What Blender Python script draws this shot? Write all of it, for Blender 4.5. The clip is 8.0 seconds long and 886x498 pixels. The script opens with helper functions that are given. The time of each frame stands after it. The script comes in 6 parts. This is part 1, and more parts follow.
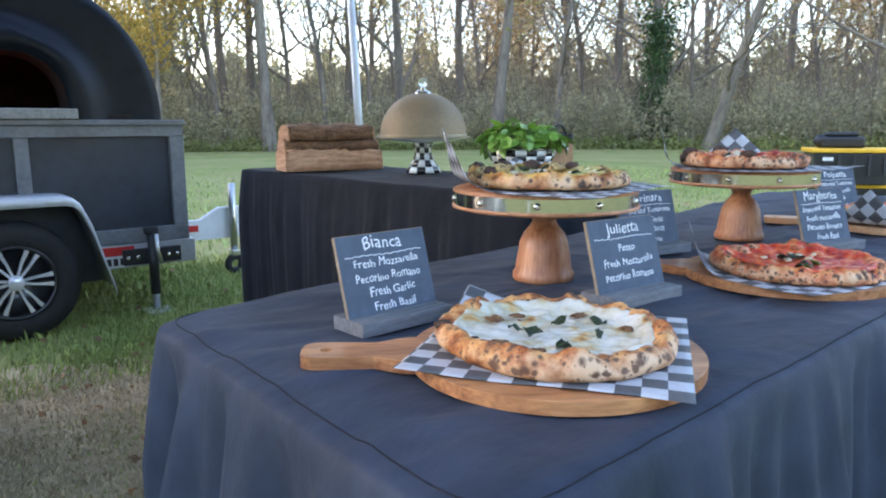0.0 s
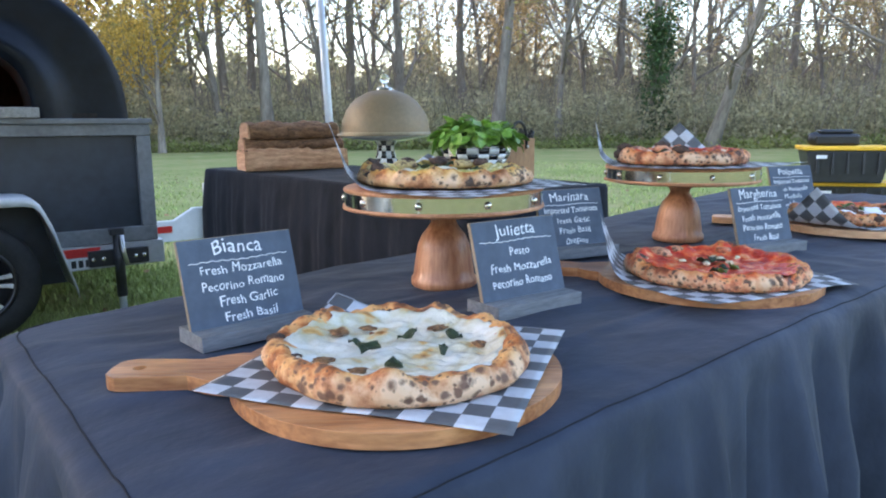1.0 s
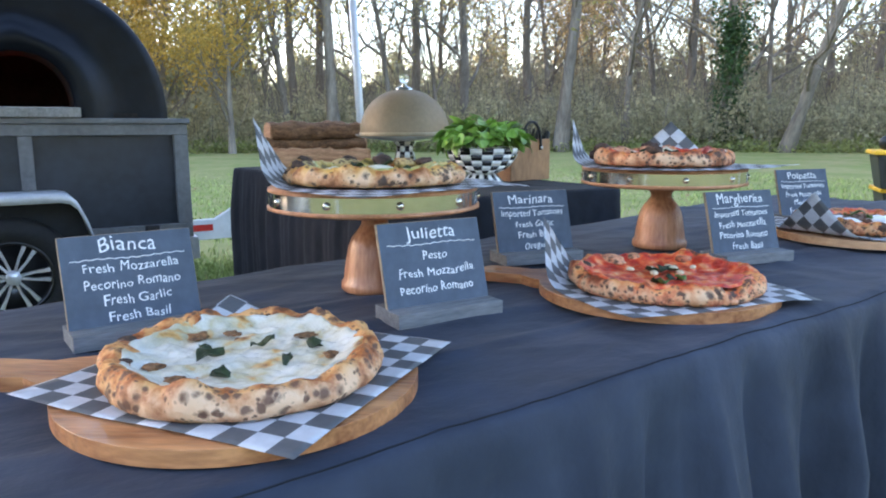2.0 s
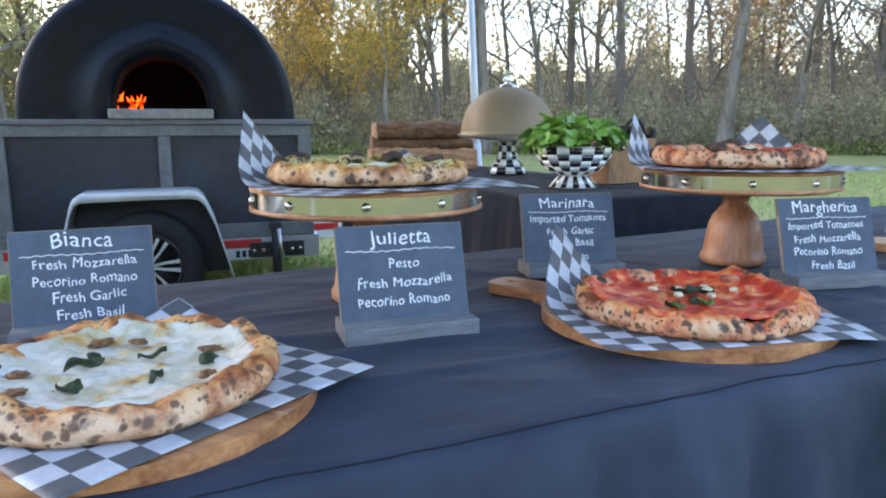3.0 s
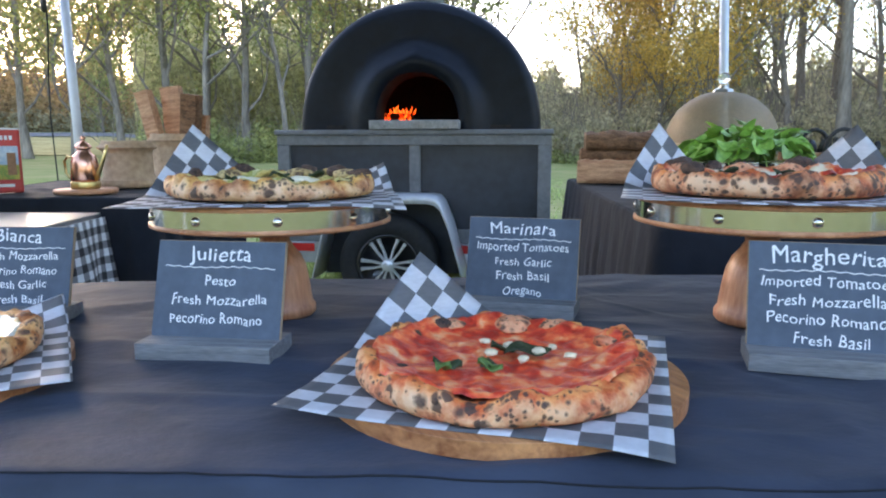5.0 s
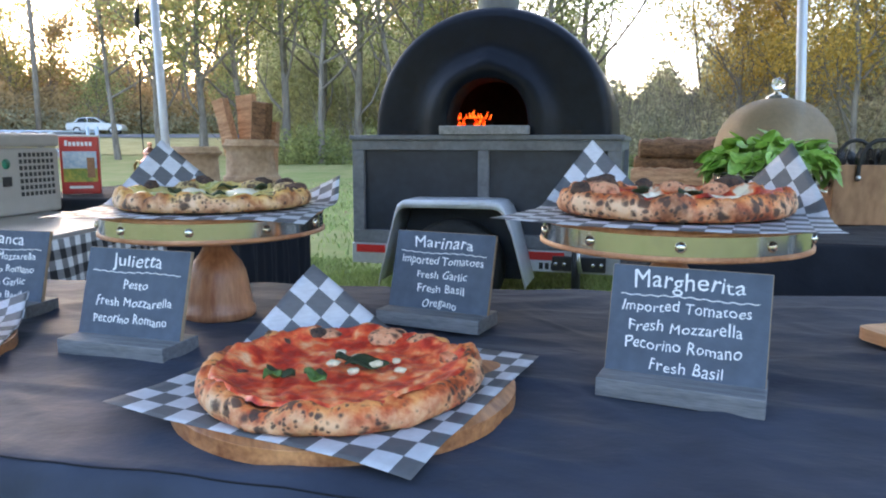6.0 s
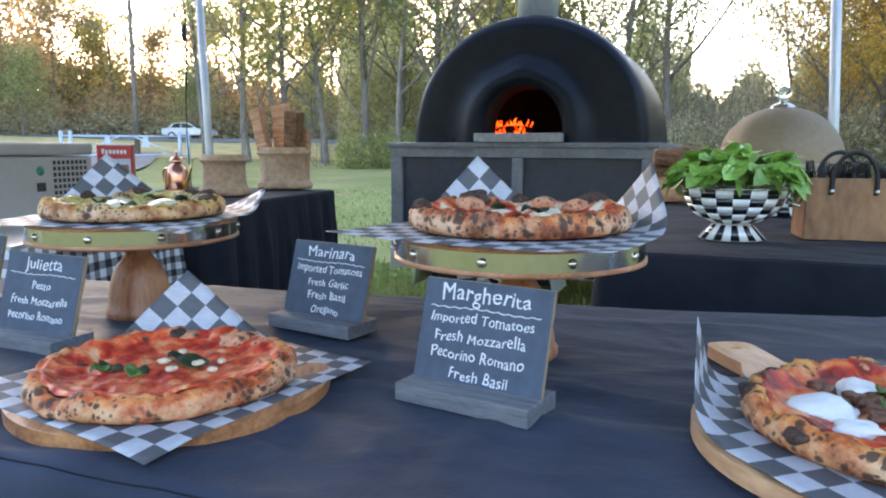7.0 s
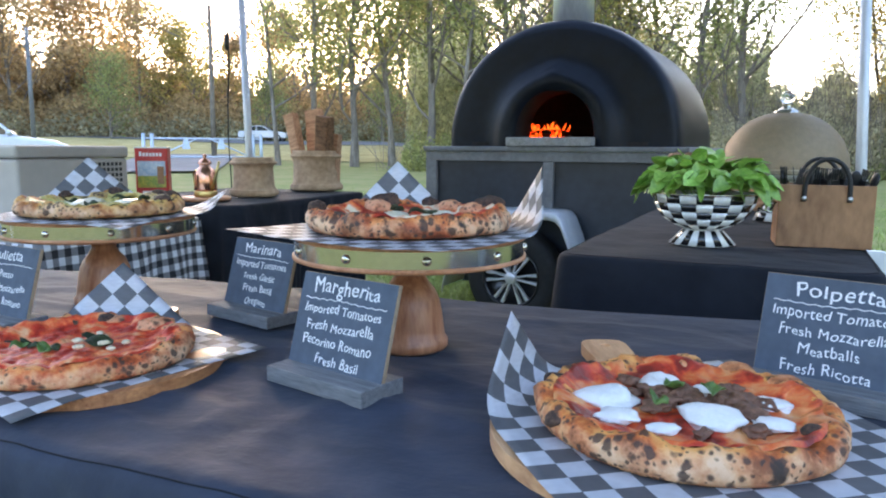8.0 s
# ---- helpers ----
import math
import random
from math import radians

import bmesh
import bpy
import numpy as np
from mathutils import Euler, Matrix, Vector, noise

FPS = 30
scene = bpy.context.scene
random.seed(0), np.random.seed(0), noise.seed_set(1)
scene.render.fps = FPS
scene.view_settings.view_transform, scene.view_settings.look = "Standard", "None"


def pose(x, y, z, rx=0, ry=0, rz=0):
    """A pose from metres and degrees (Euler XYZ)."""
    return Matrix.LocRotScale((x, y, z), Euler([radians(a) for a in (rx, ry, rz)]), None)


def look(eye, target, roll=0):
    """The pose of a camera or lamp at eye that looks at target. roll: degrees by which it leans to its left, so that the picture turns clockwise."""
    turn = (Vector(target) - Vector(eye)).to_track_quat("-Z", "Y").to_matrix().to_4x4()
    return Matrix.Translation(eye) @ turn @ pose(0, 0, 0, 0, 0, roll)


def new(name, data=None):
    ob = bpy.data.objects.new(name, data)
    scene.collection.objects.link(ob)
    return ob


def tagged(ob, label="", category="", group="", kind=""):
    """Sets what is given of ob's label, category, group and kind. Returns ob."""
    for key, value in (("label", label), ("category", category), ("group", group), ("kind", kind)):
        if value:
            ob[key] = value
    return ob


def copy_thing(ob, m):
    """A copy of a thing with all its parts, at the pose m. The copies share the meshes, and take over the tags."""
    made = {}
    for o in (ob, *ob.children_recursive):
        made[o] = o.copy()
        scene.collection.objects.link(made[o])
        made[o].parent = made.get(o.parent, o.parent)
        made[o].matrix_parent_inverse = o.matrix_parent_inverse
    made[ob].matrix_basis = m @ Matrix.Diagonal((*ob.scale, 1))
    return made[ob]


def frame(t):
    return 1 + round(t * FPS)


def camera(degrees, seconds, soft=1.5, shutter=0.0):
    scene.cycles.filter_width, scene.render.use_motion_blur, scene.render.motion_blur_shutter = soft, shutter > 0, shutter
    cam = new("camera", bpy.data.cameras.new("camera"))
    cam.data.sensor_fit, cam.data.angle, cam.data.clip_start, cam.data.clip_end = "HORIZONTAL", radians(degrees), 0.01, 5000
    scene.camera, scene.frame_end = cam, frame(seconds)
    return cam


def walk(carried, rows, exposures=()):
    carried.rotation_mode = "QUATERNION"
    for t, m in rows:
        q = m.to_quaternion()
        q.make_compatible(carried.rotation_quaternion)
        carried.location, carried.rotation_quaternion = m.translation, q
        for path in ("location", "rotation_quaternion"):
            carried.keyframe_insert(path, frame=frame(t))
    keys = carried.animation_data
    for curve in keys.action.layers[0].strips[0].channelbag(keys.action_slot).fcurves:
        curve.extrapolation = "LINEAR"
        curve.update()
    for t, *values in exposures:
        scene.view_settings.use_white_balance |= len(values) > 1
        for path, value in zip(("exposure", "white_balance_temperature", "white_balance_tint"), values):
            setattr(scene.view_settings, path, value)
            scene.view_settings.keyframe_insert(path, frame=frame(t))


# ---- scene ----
cam = camera(63.9, 8.0, soft=2.0)
PATH = [
    (0, (0.031, 0.002, 0.997), (1.236, 1.561, 0.655), -0.2),
    (0.5, (0.148, -0.008, 0.983), (1.354, 1.551, 0.64), -0.3),
    (1, (0.224, -0.037, 0.987), (1.417, 1.53, 0.644), -0.4),
    (1.2, (0.261, -0.053, 0.985), (1.445, 1.522, 0.643), -0.3),
    (2.3, (0.485, -0.113, 0.977), (1.439, 1.613, 0.642), -0.3),
    (2.5, (0.53, -0.111, 0.977), (1.416, 1.65, 0.642), -0.4),
    (3, (0.664, -0.1, 0.965), (1.324, 1.76, 0.637), -0.3),
    (3.5, (0.803, -0.14, 0.98), (1.207, 1.793, 0.664), -0.3),
    (4, (0.955, -0.094, 0.961), (1.105, 1.876, 0.653), -0.2),
    (4.5, (1.096, -0.081, 0.961), (1.032, 1.896, 0.659), -0.1),
    (5.8, (1.426, -0.047, 0.988), (0.932, 1.868, 0.69), -0.0),
    (6, (1.478, -0.046, 0.989), (0.93, 1.855, 0.693), 0.1),
    (6.5, (1.619, -0.012, 1.004), (0.966, 1.855, 0.711), 0.2),
    (7, (1.753, -0.004, 1.006), (0.994, 1.825, 0.722), 0.2),
    (7.5, (1.878, -0.006, 1.006), (1.032, 1.785, 0.726), 0.3),
    (8, (1.987, 0.028, 1.012), (1.054, 1.775, 0.735), 0.4),
]
walk(cam, [(t, look(eye, target, roll)) for t, eye, target, roll in PATH],
     exposures=[(0.0, 3.10, 6900, 20), (8.0, 2.98, 7050, 20)])

# ---- world, sun ----
SUN_EL, SUN_AZ = 14.0, -38.0          # degrees; azimuth from +y towards +x
world = bpy.data.worlds.new("dusk_sky")
scene.world = world
world.use_nodes = True
wn = world.node_tree.nodes
wn.clear()
sky = wn.new("ShaderNodeTexSky")
sky.sky_type = "NISHITA"
sky.sun_disc = False
sky.sun_elevation = radians(SUN_EL)
sky.sun_rotation = radians(SUN_AZ)
sky.air_density, sky.dust_density, sky.ozone_density = 1.0, 1.35, 2.0
wbg = wn.new("ShaderNodeBackground")
wbg.inputs["Strength"].default_value = 0.15
wout = wn.new("ShaderNodeOutputWorld")
world.node_tree.links.new(sky.outputs[0], wbg.inputs[0])
world.node_tree.links.new(wbg.outputs[0], wout.inputs[0])
sun_data = bpy.data.lights.new("sun", "SUN")
sun_data.energy, sun_data.angle, sun_data.color = 0.5, radians(10), (1.0, 0.86, 0.7)
sun = new("sun", sun_data)
az, el = radians(SUN_AZ), radians(SUN_EL - 9)
sun.matrix_basis = look((0, 0, 0), (-math.sin(az) * math.cos(el), -math.cos(az) * math.cos(el), -math.sin(el)))


# ---- materials ----
def mat(name, col, rough=0.6, metal=0.0, var=0.25, scale=20.0, bump=0.0, bscale=None, col2=None, stretch=(1, 1, 1), fine=4.0,
        spec=0.5, sheen=0.0, rand=0.0, coat=0.0, space="Object", seed=0.0, bdist=0.004):
    """A principled surface whose colour wanders between col and col2 at two scales, with relief."""
    m = bpy.data.materials.new(name)
    m.use_nodes = True
    n, l = m.node_tree.nodes, m.node_tree.links
    p = n["Principled BSDF"]
    p.inputs["Roughness"].default_value = rough
    p.inputs["Metallic"].default_value = metal
    p.inputs["Specular IOR Level"].default_value = spec
    p.inputs["Sheen Weight"].default_value = sheen
    p.inputs["Coat Weight"].default_value = coat
    tc = n.new("ShaderNodeTexCoord")
    mp = n.new("ShaderNodeMapping")
    mp.inputs["Scale"].default_value = stretch
    mp.inputs["Location"].default_value = (seed, seed * 0.7, seed * 0.3)
    l.new(tc.outputs[space], mp.inputs[0])
    n1, n2 = n.new("ShaderNodeTexNoise"), n.new("ShaderNodeTexNoise")
    n1.inputs["Scale"].default_value = scale
    n1.inputs["Detail"].default_value = 5
    n2.inputs["Scale"].default_value = scale * fine
    n2.inputs["Detail"].default_value = 4
    for t in (n1, n2):
        l.new(mp.outputs[0], t.inputs["Vector"])
    mx = n.new("ShaderNodeMath")
    mx.operation = "MULTIPLY_ADD"
    mx.inputs[1].default_value = 0.4
    l.new(n2.outputs[0], mx.inputs[0])
    sc = n.new("ShaderNodeMath")
    sc.operation = "MULTIPLY"
    sc.inputs[1].default_value = 0.6
    l.new(n1.outputs[0], sc.inputs[0])
    l.new(sc.outputs[0], mx.inputs[2])
    ramp = n.new("ShaderNodeValToRGB")
    if col2 is None:
        a = tuple(max(0, c * (1 - var)) for c in col)
        b = tuple(min(1, c * (1 + var)) for c in col)
    else:
        a, b = col, col2
    e = ramp.color_ramp.elements
    e[0].position, e[0].color = 0.34, (*a, 1)
    e[1].position, e[1].color = 0.66, (*b, 1)
    l.new(mx.outputs[0], ramp.inputs[0])
    last = ramp.outputs[0]
    if rand:
        oi = n.new("ShaderNodeObjectInfo")
        gi = n.new("ShaderNodeNewGeometry")
        add = n.new("ShaderNodeMath")
        l.new(oi.outputs["Random"], add.inputs[0])
        l.new(gi.outputs["Random Per Island"], add.inputs[1])
        fr = n.new("ShaderNodeMath")
        fr.operation = "FRACT"
        l.new(add.outputs[0], fr.inputs[0])
        mr = n.new("ShaderNodeMapRange")
        mr.inputs["To Min"].default_value, mr.inputs["To Max"].default_value = 1 - rand, 1 + rand
        l.new(fr.outputs[0], mr.inputs[0])
        hs = n.new("ShaderNodeHueSaturation")
        l.new(mr.outputs[0], hs.inputs["Value"])
        l.new(last, hs.inputs["Color"])
        last = hs.outputs[0]
    l.new(last, p.inputs["Base Color"])
    if bump:
        nb = n.new("ShaderNodeTexNoise")
        nb.inputs["Scale"].default_value = bscale or scale * 3
        nb.inputs["Detail"].default_value = 6
        l.new(mp.outputs[0], nb.inputs["Vector"])
        b = n.new("ShaderNodeBump")
        b.inputs["Strength"].default_value = min(1.0, bump)
        b.inputs["Distance"].default_value = bdist
        l.new(nb.outputs[0], b.inputs["Height"])
        l.new(b.outputs[0], p.inputs["Normal"])
    return m


def tail(m):
    n = m.node_tree.nodes
    return n, m.node_tree.links, n["Principled BSDF"]


def wood(name, dark, light, scale=9.0, along="X", rough=0.45, coat=0.15):
    """Grained timber: stretched noise bands along one axis."""
    st = {"X": (0.8, 5.0, 5.0), "Y": (5.0, 0.8, 5.0), "Z": (5.0, 5.0, 0.8)}[along]
    return mat(name, dark, rough, col2=light, scale=scale, stretch=st, fine=5.0, bump=0.25, bscale=scale * 4, coat=coat, rand=0.08)


CLOTH_MATT = mat("matt_black_cloth", (0.013, 0.015, 0.021), 0.85, scale=3, var=0.3, bump=0.8, bscale=6.5, sheen=0.04, spec=0.15, stretch=(1, 1.5, 1), bdist=0.014)
CLOTH = mat("black_tablecloth", (0.033, 0.043, 0.066), 0.62, scale=3, var=0.3, bump=0.8, bscale=6.5, sheen=0.04, spec=0.13, stretch=(1, 1.5, 1), bdist=0.014)
SEAM = mat("dark_seam_thread", (0.006, 0.008, 0.014), 0.9, scale=60)
SLATE = mat("slate_paint", (0.07, 0.094, 0.128), 0.75, scale=14, var=0.2, bump=0.1, bscale=300)
GREYWOOD = mat("grey_stained_wood", (0.1, 0.106, 0.112), 0.7, col2=(0.21, 0.217, 0.225), scale=14, stretch=(1, 10, 10), bump=0.3)
RAWEDGE = mat("raw_board_edge", (0.32, 0.23, 0.15), 0.7, scale=60, var=0.2)
CHALK = mat("chalk_ink", (0.78, 0.79, 0.80), 0.9, scale=200, var=0.12)
ACACIA = wood("acacia_board", (0.20, 0.060, 0.021), (0.60, 0.27, 0.11), 8.0, "X", 0.4, 0.2)
MAPLE = wood("pale_board", (0.42, 0.19, 0.085), (0.70, 0.41, 0.22), 8.0, "X", 0.45, 0.15)
STANDWOOD = wood("turned_mango_wood", (0.32, 0.105, 0.045), (0.66, 0.31, 0.155), 7.0, "Z", 0.45, 0.15)
PLATEWOOD = wood("plate_wood", (0.36, 0.13, 0.06), (0.64, 0.31, 0.16), 9.0, "X", 0.5, 0.1)
CHROME = mat("polished_nickel", (0.62, 0.59, 0.52), 0.14, 1.0, scale=30, var=0.08)
FLUE = mat("flue_steel", (0.86, 0.87, 0.89), 0.34, 0.6, scale=14, var=0.1, stretch=(6, 6, 1))
STEEL = mat("brushed_steel", (0.55, 0.55, 0.54), 0.3, 1.0, scale=20, var=0.12, stretch=(1, 12, 12))
BLACKPAINT = mat("matt_black_paint", (0.004, 0.0068, 0.0125), 0.38, scale=6, var=0.3, bump=0.06, bscale=200, spec=0.2)
PANEL = mat("black_panel", (0.021, 0.028, 0.040), 0.42, scale=5, var=0.25)
FRAME = mat("grey_steel_frame", (0.145, 0.152, 0.16), 0.5, scale=9, var=0.25, bump=0.1, bscale=80)
SILL = mat("oven_sill_stone", (0.27, 0.265, 0.255), 0.85, scale=25, var=0.3, bump=0.3)
SOOT = mat("sooty_brick", (0.015, 0.012, 0.011), 0.95, scale=12, var=0.6, bump=0.5)
ALU = mat("aluminium", (0.55, 0.57, 0.6), 0.42, 0.75, scale=12, var=0.1)
FENDER = mat("fender_silver", (0.62, 0.64, 0.67), 0.38, 0.3, scale=8, var=0.1)
TYRE = mat("tyre_rubber", (0.016, 0.016, 0.017), 0.8, scale=40, var=0.3, bump=0.2)
RIMBLACK = mat("rim_black", (0.012, 0.012, 0.014), 0.3, scale=20, coat=0.5)
RIMSILVER = mat("machined_rim", (0.8, 0.81, 0.83), 0.28, 0.5, scale=30, var=0.1)
RED = mat("red_reflector", (0.62, 0.03, 0.025), 0.35, scale=60, var=0.15)
WHITE = mat("white_paint", (0.74, 0.75, 0.76), 0.45, scale=8, var=0.07)
BLACKIRON = mat("black_iron", (0.02, 0.02, 0.022), 0.45, scale=30, var=0.3)
ENAMELW = mat("white_enamel", (0.76, 0.76, 0.72), 0.15, scale=12, var=0.05, coat=0.6)
ENAMELB = mat("black_enamel", (0.012, 0.012, 0.013), 0.15, scale=12, var=0.2, coat=0.6)
COPPER = mat("copper", (0.75, 0.36, 0.24), 0.22, 1.0, scale=25, var=0.12)
BRASS = mat("brass", (0.68, 0.5, 0.2), 0.28, 1.0, scale=25, var=0.12)
BURLAP = mat("burlap_barrel", (0.36, 0.22, 0.125), 0.9, col2=(0.6, 0.41, 0.26), scale=12, bump=0.6, bscale=260)
BARK = mat("log_bark", (0.075, 0.036, 0.018), 0.95, col2=(0.32, 0.16, 0.08), scale=18, stretch=(1, 4, 4), bump=1.0, bscale=40)
SPLIT = mat("split_timber", (0.40, 0.17, 0.085), 0.85, col2=(0.78, 0.46, 0.27), scale=9, stretch=(1, 7, 7), fine=5, bump=0.9, bscale=30, rand=0.12, bdist=0.006)
BOXWOOD = mat("caddy_wood", (0.17, 0.075, 0.03), 0.55, col2=(0.42, 0.21, 0.095), scale=11, stretch=(1.0, 1.0, 0.45), fine=6, bump=0.3, bscale=60)
PLASTICB = mat("black_plastic", (0.014, 0.014, 0.016), 0.35, scale=20, var=0.2)
LEAFG = mat("basil_leaf", (0.11, 0.28, 0.03), 0.4, col2=(0.34, 0.54, 0.12), scale=25, rand=0.35, bump=0.2)
TAUPE = mat("taupe_plastic", (0.42, 0.385, 0.34), 0.5, scale=6, var=0.06)
DARKVENT = mat("dark_vent", (0.03, 0.03, 0.03), 0.6, scale=20)
GREENB = mat("green_badge", (0.02, 0.2, 0.12), 0.4, scale=20)
CANRED = mat("tin_red", (0.5, 0.035, 0.03), 0.35, scale=30, var=0.1)
CANBLUE = mat("tin_sky", (0.25, 0.42, 0.58), 0.35, scale=25, col2=(0.6, 0.68, 0.72))
CANGREEN = mat("tin_field", (0.12, 0.25, 0.04), 0.35, scale=35, col2=(0.5, 0.42, 0.06))
CANBROWN = mat("tin_tower", (0.3, 0.14, 0.06), 0.4, scale=30)
TOTE = mat("tote_black", (0.025, 0.026, 0.03), 0.5, scale=9, var=0.2)
YELLOW = mat("tote_yellow_lid", (0.75, 0.42, 0.03), 0.5, scale=9, var=0.1)
POLE = mat("powder_coated_pole", (0.62, 0.65, 0.69), 0.4, 0.2, scale=9, var=0.06)
GATE = mat("galvanised_gate", (0.55, 0.63, 0.72), 0.5, 0.4, scale=5, var=0.12)
TRUNK = mat("tree_bark", (0.13, 0.105, 0.085), 0.95, col2=(0.30, 0.255, 0.21), scale=3.0, stretch=(1, 1, 0.25), bump=0.8, bscale=8, rand=0.15)
IVYM = mat("ivy_leaf", (0.018, 0.05, 0.012), 0.5, col2=(0.05, 0.11, 0.025), scale=3, rand=0.4)
CHEESE = mat("melted_mozzarella", (0.62, 0.54, 0.36), 0.42, col2=(0.78, 0.75, 0.63), scale=45, bump=0.4, bscale=120, coat=0.25)
RICOTTA = mat("ricotta", (0.80, 0.79, 0.75), 0.5, col2=(0.88, 0.87, 0.84), scale=60, bump=0.6, bscale=160)
CHAR = mat("charred_blister", (0.014, 0.011, 0.01), 0.8, col2=(0.13, 0.065, 0.04), scale=90, bump=0.6)
WILT = mat("wilted_basil", (0.008, 0.018, 0.006), 0.6, col2=(0.035, 0.055, 0.014), scale=70, bump=0.5)
MEAT = mat("meatball", (0.11, 0.046, 0.025), 0.6, col2=(0.28, 0.13, 0.075), scale=60, bump=0.9)
GARLIC = mat("garlic_slice", (0.72, 0.6, 0.4), 0.5, scale=60)
CORD = mat("black_cord", (0.012, 0.012, 0.012), 0.6, scale=50)


def leaf_mat(name, a, b, rand=0.4):
    """Thin foliage that lets some light through."""
    m = mat(name, a, 0.7, col2=b, scale=0.35, fine=9, rand=rand, space="Object")
    n, l, p = tail(m)
    tr = n.new("ShaderNodeBsdfTranslucent")
    src = p.inputs["Base Color"].links[0].from_socket
    l.new(src, tr.inputs[0])
    ms = n.new("ShaderNodeMixShader")
    ms.inputs[0].default_value = 0.6
    l.new(p.outputs[0], ms.inputs[1])
    l.new(tr.outputs[0], ms.inputs[2])
    l.new(ms.outputs[0], n["Material Output"].inputs[0])
    return m


BAKED = mat("baked_basil", (0.05, 0.11, 0.02), 0.45, col2=(0.13, 0.22, 0.045), scale=60, bump=0.4)
GILT = mat("aged_gilt", (0.36, 0.29, 0.19), 0.42, 0.7, scale=40, var=0.2)
CANOPY = mat("canopy_polyester", (0.5, 0.51, 0.53), 0.7, scale=4, var=0.06)
CARPAINT = mat("silver_car_paint", (0.62, 0.65, 0.69), 0.3, 0.3, scale=2, var=0.05, coat=0.5)
CARGLASS = mat("tinted_car_glass", (0.03, 0.04, 0.05), 0.08, scale=3, var=0.1, coat=0.3)
_n, _l, _p = tail(CANOPY)
_t = _n.new("ShaderNodeBsdfTranslucent")
_t.inputs[0].default_value = (0.62, 0.63, 0.65, 1)
_m = _n.new("ShaderNodeMixShader")
_m.inputs[0].default_value = 0.3
_l.new(_p.outputs[0], _m.inputs[1])
_l.new(_t.outputs[0], _m.inputs[2])
_l.new(_m.outputs[0], _n["Material Output"].inputs[0])
# olive leaves with distance haze put into the colour as a lighter tone
LEAF_HAZED = leaf_mat("haze_lightened_olive_leaves", (0.43, 0.42, 0.21), (0.62, 0.58, 0.32))
LEAF_OLIVE = leaf_mat("olive_leaves", (0.27, 0.25, 0.09), (0.52, 0.44, 0.16))
LEAF_GREEN = leaf_mat("late_green_leaves", (0.23, 0.27, 0.10), (0.42, 0.43, 0.17))
LEAF_GOLD = leaf_mat("golden_leaves", (0.50, 0.31, 0.06), (0.68, 0.46, 0.12))
LEAF_BRUSH = leaf_mat("brush_leaves", (0.36, 0.325, 0.20), (0.55, 0.49, 0.31))
LEAF_RUST = leaf_mat("rusty_leaves", (0.34, 0.23, 0.11), (0.5, 0.36, 0.18))


def checker_mat(name, size, a, b, rough, sheer=0.0, gingham=False):
    """Printed check of squares of that size on the sheet's own flat coordinates."""
    m = mat(name, a, rough, var=0.05, scale=20)
    n, l, p = tail(m)
    uv = n.new("ShaderNodeUVMap")
    mp = n.new("ShaderNodeMapping")
    mp.inputs["Scale"].default_value = (1 / size, 1 / size, 1)
    l.new(uv.outputs[0], mp.inputs[0])
    ns = n.new("ShaderNodeTexNoise")
    ns.inputs["Scale"].default_value = 30
    wear = n.new("ShaderNodeMapRange")
    wear.inputs["To Min"].default_value, wear.inputs["To Max"].default_value = 0.78, 1.12
    l.new(ns.outputs[0], wear.inputs[0])
    if gingham:
        sx = n.new("ShaderNodeSeparateXYZ")
        l.new(mp.outputs[0], sx.inputs[0])
        bands = []
        for axis in (0, 1):
            half = n.new("ShaderNodeMath")
            half.operation = "MULTIPLY"
            half.inputs[1].default_value = 0.5
            l.new(sx.outputs[axis], half.inputs[0])
            fr = n.new("ShaderNodeMath")
            fr.operation = "FRACT"
            l.new(half.outputs[0], fr.inputs[0])
            gt = n.new("ShaderNodeMath")
            gt.operation = "GREATER_THAN"
            gt.inputs[1].default_value = 0.5
            l.new(fr.outputs[0], gt.inputs[0])
            bands.append(gt)
        add = n.new("ShaderNodeMath")
        l.new(bands[0].outputs[0], add.inputs[0])
        l.new(bands[1].outputs[0], add.inputs[1])
        hf = n.new("ShaderNodeMath")
        hf.operation = "MULTIPLY"
        hf.inputs[1].default_value = 0.5
        l.new(add.outputs[0], hf.inputs[0])
        mix = n.new("ShaderNodeValToRGB")
        mix.color_ramp.interpolation = "CONSTANT"
        e = mix.color_ramp.elements
        e[0].position, e[0].color = 0.0, (*a, 1)
        e[1].position, e[1].color = 0.25, (0.22, 0.22, 0.23, 1)
        e2 = e.new(0.75)
        e2.color = (*b, 1)
        l.new(hf.outputs[0], mix.inputs[0])
        colour = mix.outputs[0]
    else:
        ck = n.new("ShaderNodeTexChecker")
        ck.inputs["Color1"].default_value = (*a, 1)
        ck.inputs["Color2"].default_value = (*b, 1)
        ck.inputs["Scale"].default_value = 1.0
        l.new(mp.outputs[0], ck.inputs[0])
        colour = ck.outputs[0]
    mul = n.new("ShaderNodeHueSaturation")
    l.new(wear.outputs[0], mul.inputs["Value"])
    l.new(colour, mul.inputs["Color"])
    l.new(mul.outputs[0], p.inputs["Base Color"])
    if sheer:
        tr = n.new("ShaderNodeBsdfTranslucent")
        l.new(mul.outputs[0], tr.inputs[0])
        ms = n.new("ShaderNodeMixShader")
        ms.inputs[0].default_value = sheer
        l.new(p.outputs[0], ms.inputs[1])
        l.new(tr.outputs[0], ms.inputs[2])
        l.new(ms.outputs[0], n["Material Output"].inputs[0])
    return m


